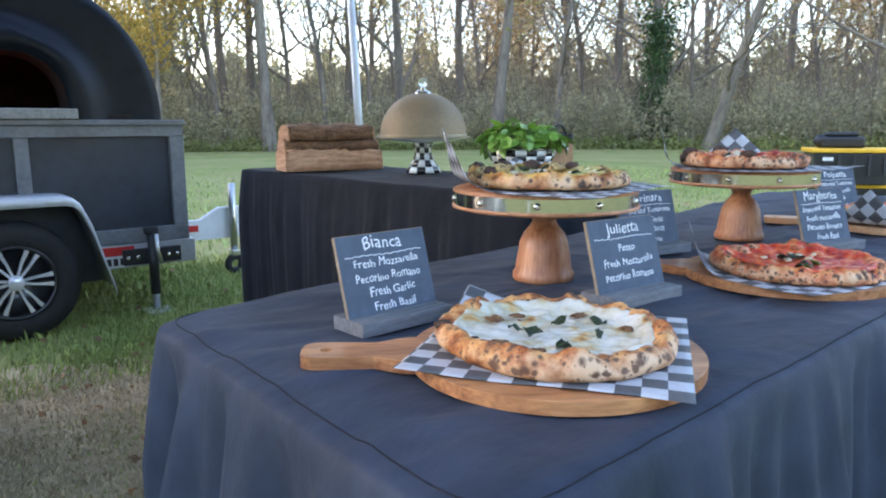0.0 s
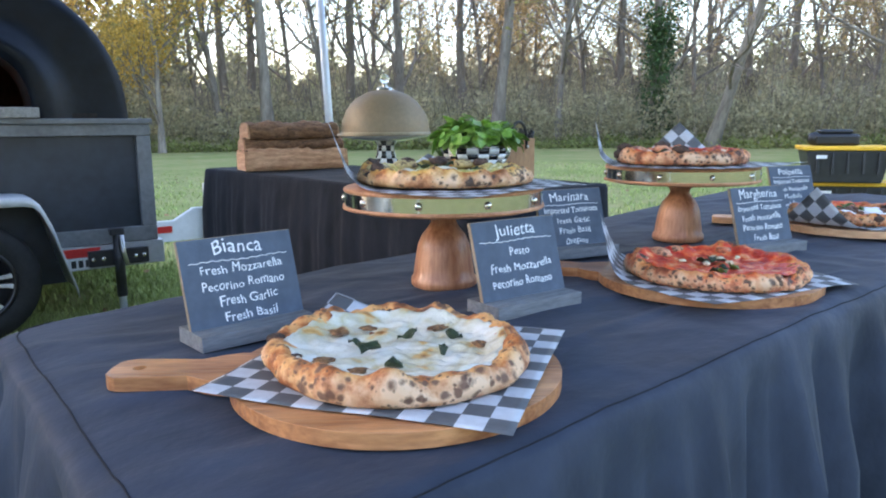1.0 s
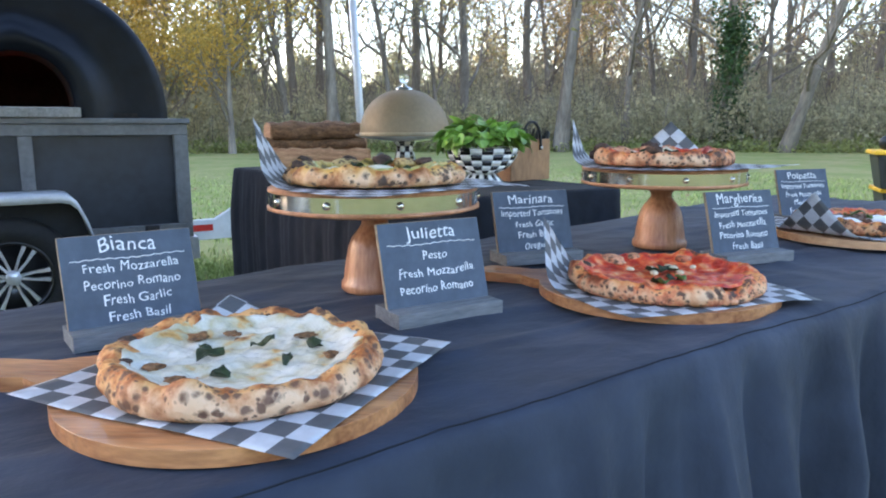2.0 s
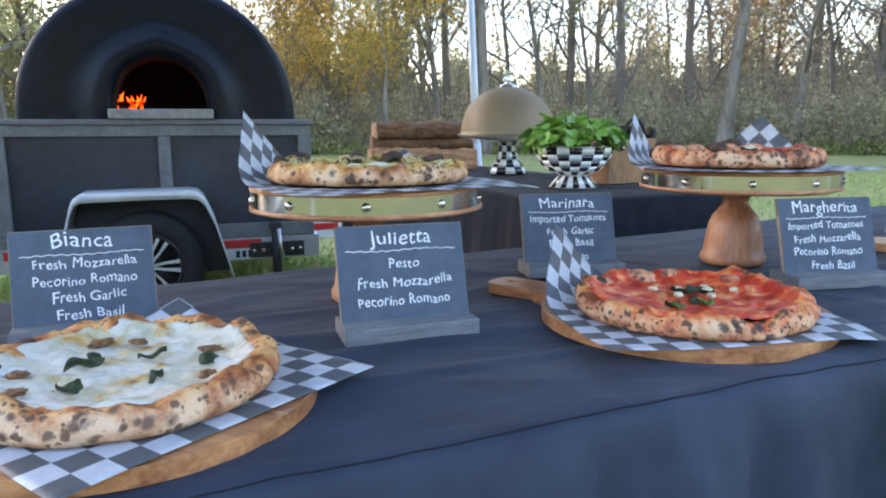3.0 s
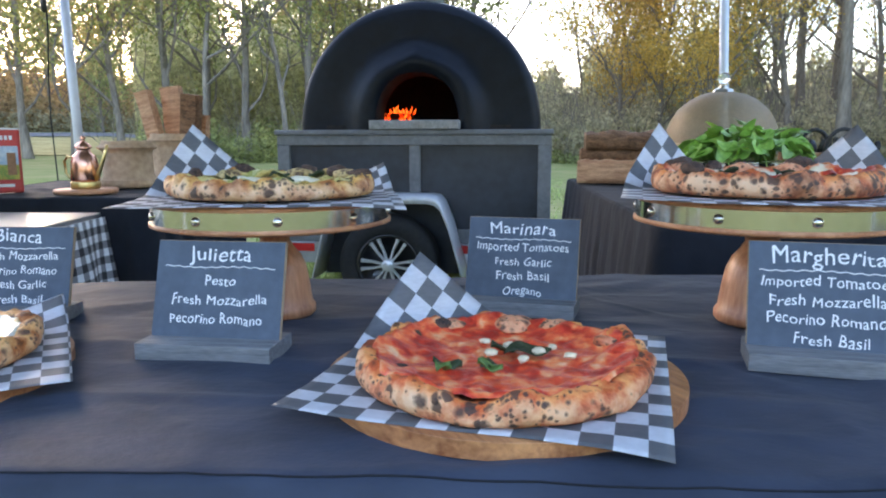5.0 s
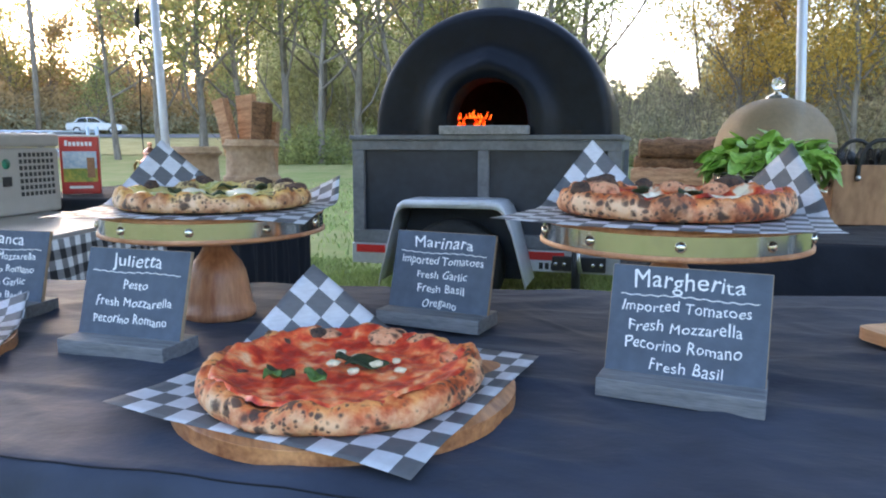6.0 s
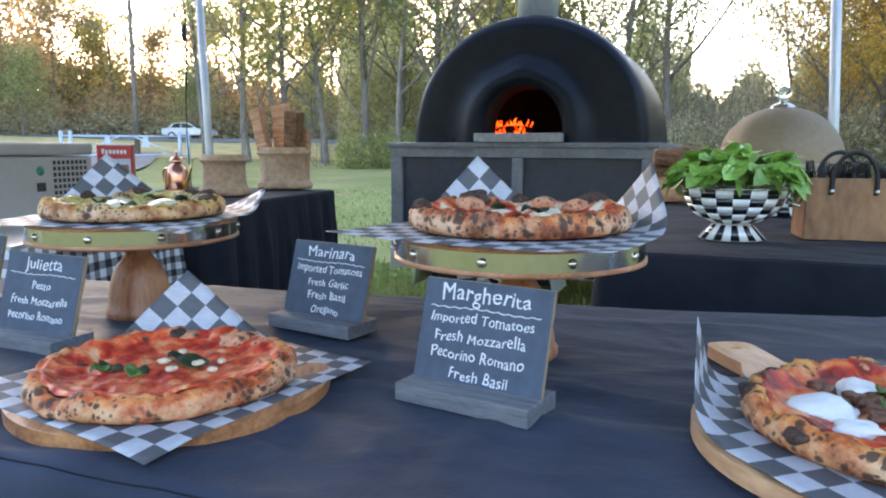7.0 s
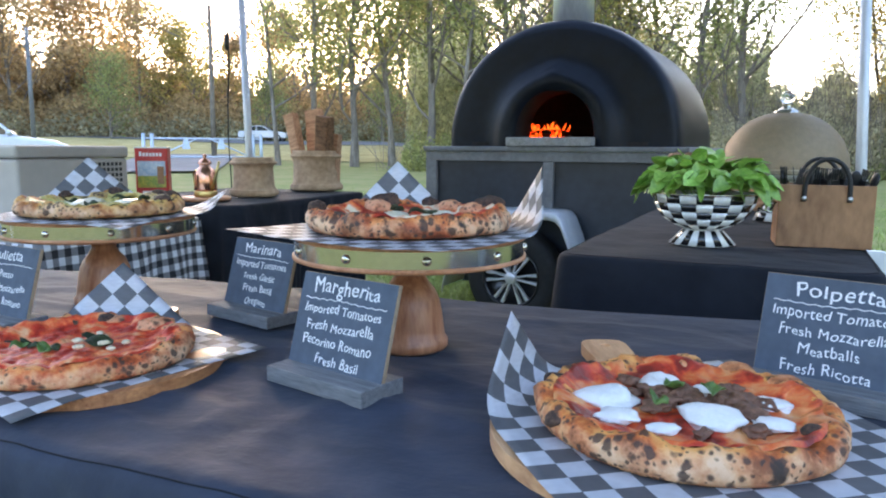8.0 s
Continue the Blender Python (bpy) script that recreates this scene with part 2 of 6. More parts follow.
PAPER = checker_mat("waxed_check_paper", 0.0240, (0.66, 0.68, 0.72), (0.14, 0.145, 0.155), 0.5, 0.25)
GINGHAM = checker_mat("gingham_cloth", 0.024, (0.74, 0.75, 0.77), (0.02, 0.02, 0.024), 0.8, 0.0, True)


def crust_mat(name, R, top_a, top_b, seed, spot=(0.07, 0.035, 0.022), char=0.62):
    """Baked dough: pale on the outer wall, toasted on top, round leopard spots and charred patches."""
    m = mat(name, (0.5, 0.33, 0.2), 0.68, scale=40, bump=0.8, bscale=75)
    n, l, p = tail(m)

    def node(kind, op="", **values):
        a = n.new("ShaderNode" + kind)
        if op:
            a.operation = op
        for key, v in values.items():
            a.inputs[key.replace("_", " ")].default_value = v
        return a

    def ramp(src, stops):
        r = n.new("ShaderNodeValToRGB")
        e = r.color_ramp.elements
        while len(e) < len(stops):
            e.new(0.5)
        for k, (at, c) in enumerate(stops):
            e[k].position, e[k].color = at, (*c, 1)
        l.new(src, r.inputs[0])
        return r.outputs[0]

    def span(src, a, b, c=0.0, d=1.0):
        r = node("MapRange", From_Min=a, From_Max=b, To_Min=c, To_Max=d)
        l.new(src, r.inputs[0])
        return r.outputs[0]

    def blend(fac, a, b):
        x = n.new("ShaderNodeMix")
        x.data_type = "RGBA"
        l.new(fac, x.inputs[0])
        l.new(a, x.inputs[6])
        if isinstance(b, tuple):
            x.inputs[7].default_value = (*b, 1)
        else:
            l.new(b, x.inputs[7])
        return x.outputs[2]

    def math2(op, a, b):
        x = node("Math", op)
        l.new(a, x.inputs[0])
        l.new(b, x.inputs[1])
        return x.outputs[0]

    tc = n.new("ShaderNodeTexCoord")
    sx = n.new("ShaderNodeSeparateXYZ")
    l.new(tc.outputs["Object"], sx.inputs[0])
    flat = n.new("ShaderNodeCombineXYZ")
    l.new(sx.outputs[0], flat.inputs[0])
    l.new(sx.outputs[1], flat.inputs[1])
    length = node("VectorMath", "LENGTH")
    l.new(flat.outputs[0], length.inputs[0])
    of = n.new("ShaderNodeVectorMath")
    of.inputs[1].default_value = (seed, seed, seed)
    l.new(tc.outputs["Object"], of.inputs[0])
    at = of.outputs[0]
    n1 = node("TexNoise", Scale=34, Detail=8, Roughness=0.62)
    l.new(at, n1.inputs["Vector"])
    nudge = node("TexNoise", Scale=95, Detail=3)
    l.new(at, nudge.inputs["Vector"])
    shift = node("VectorMath", "MULTIPLY_ADD")
    shift.inputs[1].default_value = (0.005, 0.005, 0.005)
    l.new(nudge.outputs["Color"], shift.inputs[0])
    l.new(at, shift.inputs[2])
    at_spots = shift.outputs[0]
    mid = tuple((a + b) / 2 for a, b in zip(top_a, top_b))
    dark = tuple(c * 0.4 for c in top_a)
    top = ramp(n1.outputs[0], [(0.36, dark), (0.44, top_a), (0.51, mid), (0.58, top_b)])
    wall = ramp(n1.outputs[0], [(0.36, (0.36, 0.15, 0.07)), (0.46, (0.58, 0.31, 0.17)), (0.6, (0.73, 0.47, 0.30))])
    edge = n.new("ShaderNodeMath")
    edge.operation = "MULTIPLY_ADD"
    edge.inputs[1].default_value = R * 0.12
    l.new(n1.outputs[0], edge.inputs[0])
    l.new(length.outputs["Value"], edge.inputs[2])
    col = blend(span(edge.outputs[0], R * 1.0, R * 1.08), top, wall)
    # soft round spots of several sizes
    big = node("TexNoise", Scale=17, Detail=3)
    l.new(at, big.inputs["Vector"])
    for scale, few, size in ((210, 0.3, 0.46), (120, 0.15, 0.56), (64, 0.5, 0.46)):
        vo = node("TexVoronoi", Scale=scale)
        l.new(at_spots, vo.inputs["Vector"])
        sep = n.new("ShaderNodeSeparateColor")
        l.new(vo.outputs["Color"], sep.inputs[0])
        limit = math2("ADD", span(sep.outputs[0], few, 1.0, -0.1, size), span(big.outputs[0], 0.35, 0.62, -0.22, 0.1))
        wob = math2("ADD", vo.outputs["Distance"], span(n1.outputs[0], 0.3, 0.7, -0.09, 0.09))
        col = blend(span(math2("SUBTRACT", limit, wob), -0.1, 0.13, 0.0, 0.9), col, spot)
    # charred patches
    burn = node("TexNoise", Scale=30, Detail=5, Roughness=0.55)
    b2 = n.new("ShaderNodeVectorMath")
    b2.inputs[1].default_value = (7.7, 3.1, seed)
    l.new(at, b2.inputs[0])
    l.new(b2.outputs[0], burn.inputs["Vector"])
    col = blend(span(burn.outputs[0], char, char + 0.06, 0.0, 0.92), col, (0.035, 0.022, 0.016))
    l.new(col, p.inputs["Base Color"])
    return m


def topping_mat(name, stops, scale=38, rough=0.5, seed=0.0, coat=0.12, twist=0.35):
    """A sauce or cheese layer: several colours met by one layered noise."""
    m = mat(name, stops[0][1], rough, scale=40, bump=0.7, bscale=110, coat=coat)
    n, l, p = tail(m)
    tc = n.new("ShaderNodeTexCoord")
    of = n.new("ShaderNodeVectorMath")
    of.inputs[1].default_value = (seed, seed * 1.3, 0)
    l.new(tc.outputs["Object"], of.inputs[0])
    n1 = n.new("ShaderNodeTexNoise")
    n1.inputs["Scale"].default_value = scale
    n1.inputs["Detail"].default_value = 7
    n1.inputs["Distortion"].default_value = twist
    l.new(of.outputs[0], n1.inputs["Vector"])
    ramp = n.new("ShaderNodeValToRGB")
    e = ramp.color_ramp.elements
    while len(e) < len(stops):
        e.new(0.5)
    for k, (at, c) in enumerate(stops):
        e[k].position, e[k].color = at, (*c, 1)
    l.new(n1.outputs[0], ramp.inputs[0])
    l.new(ramp.outputs[0], p.inputs["Base Color"])
    return m


# fire
FIRE = bpy.data.materials.new("flame")
FIRE.use_nodes = True
_n, _l, _p = tail(FIRE)
_em = _n.new("ShaderNodeEmission")
_tc = _n.new("ShaderNodeTexCoord")
_ns = _n.new("ShaderNodeTexNoise")
_ns.inputs["Scale"].default_value = 32
_l.new(_tc.outputs["Object"], _ns.inputs["Vector"])
_rp = _n.new("ShaderNodeValToRGB")
_rp.color_ramp.elements[0].position, _rp.color_ramp.elements[0].color = 0.35, (0.8, 0.012, 0.002, 1)
_rp.color_ramp.elements[1].position, _rp.color_ramp.elements[1].color = 0.66, (1.0, 0.16, 0.015, 1)
_l.new(_ns.outputs[0], _rp.inputs[0])
_l.new(_rp.outputs[0], _em.inputs[0])
_em.inputs[1].default_value = 0.42
_l.new(_em.outputs[0], _n["Material Output"].inputs[0])

# woven mesh of the food cover: threads with gaps between
MESH = mat("taupe_wire_mesh", (0.34, 0.25, 0.155), 0.55, 0.25, scale=60, var=0.1)
_n, _l, _p = tail(MESH)
_t = _n.new("ShaderNodeBsdfTransparent")
_m = _n.new("ShaderNodeMixShader")
_m.inputs[0].default_value = 0.30
_l.new(_p.outputs[0], _m.inputs[1])
_l.new(_t.outputs[0], _m.inputs[2])
_l.new(_m.outputs[0], _n["Material Output"].inputs[0])

# crystal knob
GLASS = bpy.data.materials.new("clear_glass")
GLASS.use_nodes = True
_n, _l, _p = tail(GLASS)
_p.inputs["Base Color"].default_value = (0.95, 0.97, 0.96, 1)
_p.inputs["Roughness"].default_value = 0.03
_p.inputs["Transmission Weight"].default_value = 0.9

# turf: green and straw patches
TURF = mat("turf", (0.17, 0.22, 0.06), 0.95, col2=(0.33, 0.29, 0.14), scale=0.55, fine=7, bump=0.8, bscale=30, spec=0.08)
GRASSM = mat("grass_blades", (0.21, 0.29, 0.07), 0.8, col2=(0.42, 0.46, 0.17), scale=0.6, fine=7, rand=0.35)
STRAWM = mat("dry_grass_blades", (0.42, 0.34, 0.21), 0.9, col2=(0.62, 0.52, 0.35), scale=0.8, fine=7, rand=0.35)
LITTER = mat("fallen_leaf", (0.16, 0.075, 0.03), 0.8, col2=(0.3, 0.17, 0.08), scale=20, rand=0.4)
WORNM = mat("worn_turf", (0.30, 0.23, 0.14), 0.95, col2=(0.56, 0.46, 0.31), scale=6, fine=6, bump=1.0, bscale=60, bdist=0.01, spec=0.05)
FIELDM = mat("dry_field_grass", (0.36, 0.29, 0.12), 0.95, col2=(0.55, 0.45, 0.22), scale=0.8, fine=8, bump=0.8, bscale=20, spec=0.02)
ROADM = mat("asphalt_road", (0.17, 0.17, 0.175), 0.9, scale=0.8, var=0.15)


# ---- helpers of this scene ----
def finish(bm, smooth=True):
    bmesh.ops.recalc_face_normals(bm, faces=bm.faces[:])
    for f in bm.faces:
        f.smooth = smooth
    return bm


def mesh_of(name, bm, material):
    me = bpy.data.meshes.new(name)
    bm.to_mesh(me)
    bm.free()
    if material:
        me.materials.append(material)
    return me


def part(name, bm, material, parent=None, label="", m=None, bevel=0.0, seg=2):
    ob = new(name, mesh_of(name, bm, material))
    ob.parent = parent
    if m is not None:
        ob.matrix_basis = m
    if label:
        ob["label"] = label
    if bevel:
        b = ob.modifiers.new("bevel", "BEVEL")
        b.width, b.segments, b.limit_method, b.angle_limit = bevel, seg, "ANGLE", radians(40)
    return ob


def thing(name, m, label, category, group="", kind=""):
    ob = new(name)
    ob.empty_display_size = 0.05
    ob.matrix_basis = m
    return tagged(ob, label, category, group, kind)


def box_bm(x0, x1, y0, y1, z0, z1, bm=None):
    bm = bm or bmesh.new()
    v = [bm.verts.new(p) for p in ((x0, y0, z0), (x1, y0, z0), (x1, y1, z0), (x0, y1, z0), (x0, y0, z1), (x1, y0, z1), (x1, y1, z1), (x0, y1, z1))]
    for f in ((0, 3, 2, 1), (4, 5, 6, 7), (0, 1, 5, 4), (1, 2, 6, 5), (2, 3, 7, 6), (3, 0, 4, 7)):
        bm.faces.new([v[i] for i in f])
    return bm


def lathe(profile, n=48, bm=None, closed=False):
    """Turns (radius, z) pairs round the z axis."""
    bm = bm or bmesh.new()
    rings = []
    for r, z in profile:
        if r < 1e-6:
            rings.append([bm.verts.new((0, 0, z))])
        else:
            rings.append([bm.verts.new((r * math.cos(2 * math.pi * i / n), r * math.sin(2 * math.pi * i / n), z)) for i in range(n)])
    pairs = list(zip(rings, rings[1:])) + ([(rings[-1], rings[0])] if closed else [])
    for a, b in pairs:
        for i in range(n):
            j = (i + 1) % n
            if len(a) == 1 and len(b) == 1:
                continue
            if len(a) == 1:
                bm.faces.new((a[0], b[i], b[j]))
            elif len(b) == 1:
                bm.faces.new((a[i], a[j], b[0]))
            else:
                bm.faces.new((a[i], a[j], b[j], b[i]))
    return finish(bm)


def tube(points, radius, n=8, bm=None, taper=None):
    """A round bar along points; taper gives a radius for each point."""
    bm = bm or bmesh.new()
    pts = [Vector(p) for p in points]
    prev = None
    up = Vector((0.3, 0.2, 0.93)).normalized()
    for k, p in enumerate(pts):
        d = (pts[min(k + 1, len(pts) - 1)] - pts[max(k - 1, 0)]).normalized()
        a = d.cross(up)
        if a.length < 0.1:
            a = d.cross(Vector((1, 0, 0)))
        a.normalize()
        b = d.cross(a).normalized()
        r = taper[k] if taper else radius
        ring = [bm.verts.new(p + (a * math.cos(2 * math.pi * i / n) + b * math.sin(2 * math.pi * i / n)) * r) for i in range(n)]
        if prev:
            for i in range(n):
                j = (i + 1) % n
                bm.faces.new((prev[i], prev[j], ring[j], ring[i]))
        else:
            bm.faces.new(ring[::-1])
        prev = ring
    bm.faces.new(prev)
    return finish(bm)


def outline_slab(loops, z0, z1):
    """A slab from an outer loop of (x, y) and any holes."""
    bm = bmesh.new()
    edges = []
    for loop in loops:
        vs = [bm.verts.new((x, y, z0)) for x, y in loop]
        edges += [bm.edges.new((vs[i], vs[(i + 1) % len(vs)])) for i in range(len(vs))]
    bmesh.ops.triangle_fill(bm, use_beauty=True, edges=edges)
    r = bmesh.ops.extrude_face_region(bm, geom=bm.faces[:])
    for e in r["geom"]:
        if isinstance(e, bmesh.types.BMVert):
            e.co.z = z1
    return finish(bm, False)


def blob(radii, seed=0, amp=0.25, sub=3, freq=1.6):
    bm = bmesh.new()
    bmesh.ops.create_icosphere(bm, subdivisions=sub, radius=1.0)
    for v in bm.verts:
        v.co *= 1 + amp * noise.noise(v.co * freq + Vector((seed * 3.7, seed * 1.3, seed)))
        v.co = Vector((v.co.x * radii[0], v.co.y * radii[1], v.co.z * radii[2]))
    return finish(bm)


def soup(name, verts, faces, material, uv=None):
    me = bpy.data.meshes.new(name)
    me.from_pydata(verts, [], faces)
    me.materials.append(material)
    return me


TABLE_Z = lambda x: 0.735 + 0.012 * (x - 0.5) + 0.02 * max(0.0, x - 1.65)     # the table top rises a little to one end


# ---- ground ----
def ground_z(x, y):
    """Nearly level round the tables, gently uneven further off, rising to the road on one side."""
    d = math.hypot(x - 0.5, y - 2.5)
    f = min(1.0, max(0.0, (d - 5) / 12))
    z = f * 0.16 * noise.noise(Vector((x * 0.06, y * 0.06, 0.3)))
    az_deg = math.degrees(math.atan2(x - 1.0, y))
    side = min(1.0, max(0.0, (-az_deg - 16) / 16)) * min(1.0, max(0.0, (az_deg + 115) / 20))
    u = min(1.0, max(0.0, (d - 32) / 42))
    return z + 1.9 * side * u * u * (3 - 2 * u)


def ground():
    bm = bmesh.new()
    steps = [-400, -250, -180, -140] + list(range(-120, 121, 3)) + [140, 180, 250, 400]
    grid = [[bm.verts.new((x, y + 10, 0.0)) for x in steps] for y in steps]
    for row in grid:
        for v in row:
            v.co.z = ground_z(v.co.x, v.co.y)
    for j in range(len(steps) - 1):
        for i in range(len(steps) - 1):
            bm.faces.new((grid[j][i], grid[j][i + 1], grid[j + 1][i + 1], grid[j + 1][i]))
    ob = part("ground", finish(bm), TURF)
    tagged(ob, "mown lawn with green grass and straw-coloured bare patches", "lawn", kind="structure")


ground()


# ---- tables ----
def draped(name, corners, ztop, label, seed, hem=0.03, wave=0.027, res=90, round_r=0.05, amp=0.0055, shoulder=0.003, fabric=None, rings=30, crumple=0.0):
    """A cloth over a table with these corners, anticlockwise; ztop(x) is the height."""
    cs = [Vector((x, y, 0)) for x, y in corners]
    centre = sum(cs, Vector()) / 4
    root = thing(name, pose(0, 0, 0), label, "tablecloth")
    # perimeter with rounded corners
    loop, tangents = [], []
    for k in range(4):
        a, b, c = cs[k - 1], cs[k], cs[(k + 1) % 4]
        p0, p1 = b + (a - b).normalized() * round_r, b + (c - b).normalized() * round_r
        for i in range(7):
            t = i / 6
            loop.append(p0 * (1 - t) ** 2 + b * 2 * t * (1 - t) + p1 * t * t)
        e0, e1 = p1, c + (b - c).normalized() * round_r
        steps = max(4, int((e1 - e0).length / 0.012))
        loop += [e0.lerp(e1, i / steps) for i in range(1, steps)]
    n = len(loop)
    bm = bmesh.new()
    ax_, ay_ = (cs[1] - cs[0]).normalized(), (cs[3] - cs[0]).normalized()
    hl_, hw_ = (cs[1] - cs[0]).length / 2, (cs[3] - cs[0]).length / 2

    def pucker(p):
        """Creases that run out from the hem, and a few long soft folds."""
        bend = 0.6 * noise.noise(Vector((p.x * 1.7, p.y * 1.7, seed)))
        long = max(0.0, 1 - abs(noise.noise(Vector((p.x * 1.5 + bend, p.y * 6.5 + 2 * bend, seed + 2)))) * 5)
        e = max(0.0, min(1.0, ((centre - p).dot(ay_) / hw_ - 0.45) / 0.5))
        short = max(0.0, 1 - abs(noise.noise(Vector((p.x * 11 + 3.5 * p.y, p.y * 4 + bend, seed + 6)))) * 3.5) * e * (0.4 + 0.6 * max(0.0, noise.noise(Vector((p.x * 1.9, 0.3, seed))) * 2))
        return long + 0.8 * short

    def top_z(p):
        q = Vector((p.x * 3.1 + seed, p.y * 5.0, seed))
        w = noise.noise(q) + 0.6 * noise.noise(q * 2.7)
        crease = max(0.0, 1 - abs(noise.noise(Vector((p.x * 2.3 + 4 * seed, p.y * 2.1, 7.7)))) * 9)
        r_ = max(abs((p - centre).dot(ax_)) / hl_, abs((p - centre).dot(ay_)) / hw_)
        k = 1 - 0.75 * max(0.0, min(1.0, (r_ - 0.8) / 0.2))
        fine = max(0.0, 1 - abs(noise.noise(Vector((p.x * 5.1 + seed, p.y * 9.0 + p.x * 3, 3.3)))) * 8)
        return ztop(p.x) + (amp * w + crease * amp * 1.1 + 0.0018 * fine - 0.0022) * k + crumple * pucker(p)
    prev = None
    for r in range(rings, -1, -1):
        f = 1 - r / rings
        f = f ** 0.8
        if r == rings:
            ring = [bm.verts.new((centre.x, centre.y, top_z(centre)))] * n
        else:
            ring = []
            for p in loop:
                q = centre.lerp(p, f)
                z = top_z(q) - shoulder * max(0.0, (f - 0.94) / 0.06) ** 2
                ring.append(bm.verts.new((q.x, q.y, z)))
        if prev:
            for i in range(n):
                j = (i + 1) % n
                if r == rings - 1:
                    bm.faces.new((prev[0], ring[i], ring[j]))
                else:
                    bm.faces.new((prev[i], ring[i], ring[j], prev[j]))
        prev = ring
    # skirt
    edge = prev
    arc = 0.0
    normals, lens = [], []
    for i in range(n):
        d = (loop[(i + 1) % n] - loop[i - 1]).normalized()
        normals.append(Vector((d.y, -d.x, 0)))
        lens.append(arc)
        arc += (loop[(i + 1) % n] - loop[i]).length
    depth_steps = (0.004, 0.012, 0.03, 0.07, 0.13, 0.2, 0.3, 0.42, 0.55, 0.68)
    for dz in depth_steps:
        ring = []
        for i, p in enumerate(loop):
            zt = top_z(p) - shoulder - dz
            zt = max(hem, zt)
            s = lens[i]
            g = min(1.0, dz / 0.22)
            fold = 0.28 * math.sin(s * 97 + 7.0 * noise.noise(Vector((s * 3.0, seed + 5, 0.4 * dz)))) + 0.75 * math.sin(s * 36 + 5.0 * noise.noise(Vector((s * 2.0, seed, 0)))) + 0.7 * noise.noise(Vector((s * 9, seed * 2, dz * 1.5)))
            out = 0.004 * min(1, dz / 0.012) + 0.02 * g + wave * (0.15 + g) * fold * min(1, dz / 0.05)
            q = p + normals[i] * out
            ring.append(bm.verts.new((q.x, q.y, zt)))
        for i in range(n):
            j = (i + 1) % n
            bm.faces.new((prev[i], ring[i], ring[j], prev[j]))
        prev = ring
    part("cloth", finish(bm), fabric or CLOTH, root)
    fs = 0.981
    seam = []
    for p in loop:
        q = centre.lerp(p, fs)
        seam.append((q.x, q.y, top_z(q) + 0.0006 - shoulder * ((fs - 0.94) / 0.06) ** 2))
    part("hem_seam", tube(seam + seam[:1], 0.0009, 5), SEAM, root, "stitched seam along the edge")
    # the table underneath
    tb = thing("folding_table", pose(0, 0, 0), "plastic folding table hidden under its black cloth", "table")
    inner = [centre + (c - centre) * 0.97 for c in cs]
    zb = min(ztop(c.x) for c in cs) - 0.03
    part("tabletop", outline_slab([[(c.x, c.y) for c in inner]], zb - 0.03, zb), WHITE, tb)
    for c in cs:
        q = centre + (c - centre) * 0.86
        part("leg", tube([(q.x, q.y, 0), (q.x, q.y, zb - 0.03)], 0.014), FRAME, tb)
    return root


draped("tablecloth", [(0.31, 0.325), (2.62, 0.46), (2.45, 1.27), (0.295, 1.03)], TABLE_Z,
       "creased black polyester cloth reaching the ground over the serving table", 1.0, round_r=0.07, shoulder=0.011, wave=0.034, amp=0.0036, rings=84, crumple=0.0042)
draped("tablecloth", [(1.49, 1.47), (2.10, 1.50), (2.02, 3.42), (1.39, 3.40)], lambda x: 0.793,
       "creased black cloth over the long table beside the oven", 2.0, wave=0.008, fabric=CLOTH_MATT)
draped("tablecloth", [(-0.72, 1.97), (0.02, 2.04), (-0.13, 3.12), (-0.95, 2.98)], lambda x: 0.793,
       "wrinkled black cloth over the side table", 3.0, wave=0.014, fabric=CLOTH_MATT)


# ---- chalkboard signs ----
def lettering(text, size, width, parent, m, seed):
    """One chalked line, as wide as given; the letters waver as a hand does."""
    cu = bpy.data.curves.new("words", "FONT")
    cu.body, cu.size, cu.align_x = text, size, "CENTER"
    cu.extrude, cu.shear, cu.space_character = 0.0002, 0.03, 1.04
    cu.resolution_u = 3
    tmp = new("words", cu)
    dg = bpy.context.evaluated_depsgraph_get()
    me = bpy.data.meshes.new_from_object(tmp.evaluated_get(dg))
    bpy.data.objects.remove(tmp)
    bpy.data.curves.remove(cu)
    me.materials.clear()
    me.materials.append(CHALK)
    xs = [v.co.x for v in me.vertices]
    fit, mid = width / (max(xs) - min(xs)), (max(xs) + min(xs)) / 2
    for v in me.vertices:
        x, y = (v.co.x - mid) * fit, v.co.y
        u = x / size
        lean = 0.3 * noise.noise(Vector((u * 1.5, seed, 0.2)))
        lift = 0.17 * size * noise.noise(Vector((u * 1.1, seed + 3, 0.7)))
        tall = 1.0 + 0.3 * noise.noise(Vector((u * 1.3, seed + 7, 0.4)))
        rough = 0.022 * size * noise.noise(Vector((x / size * 9, y / size * 9, seed)))
        v.co.x, v.co.y = x + lean * y + rough, y * tall + lift + rough
    ob = new("lettering", me)
    ob.parent = parent
    ob.matrix_basis = m
    return ob


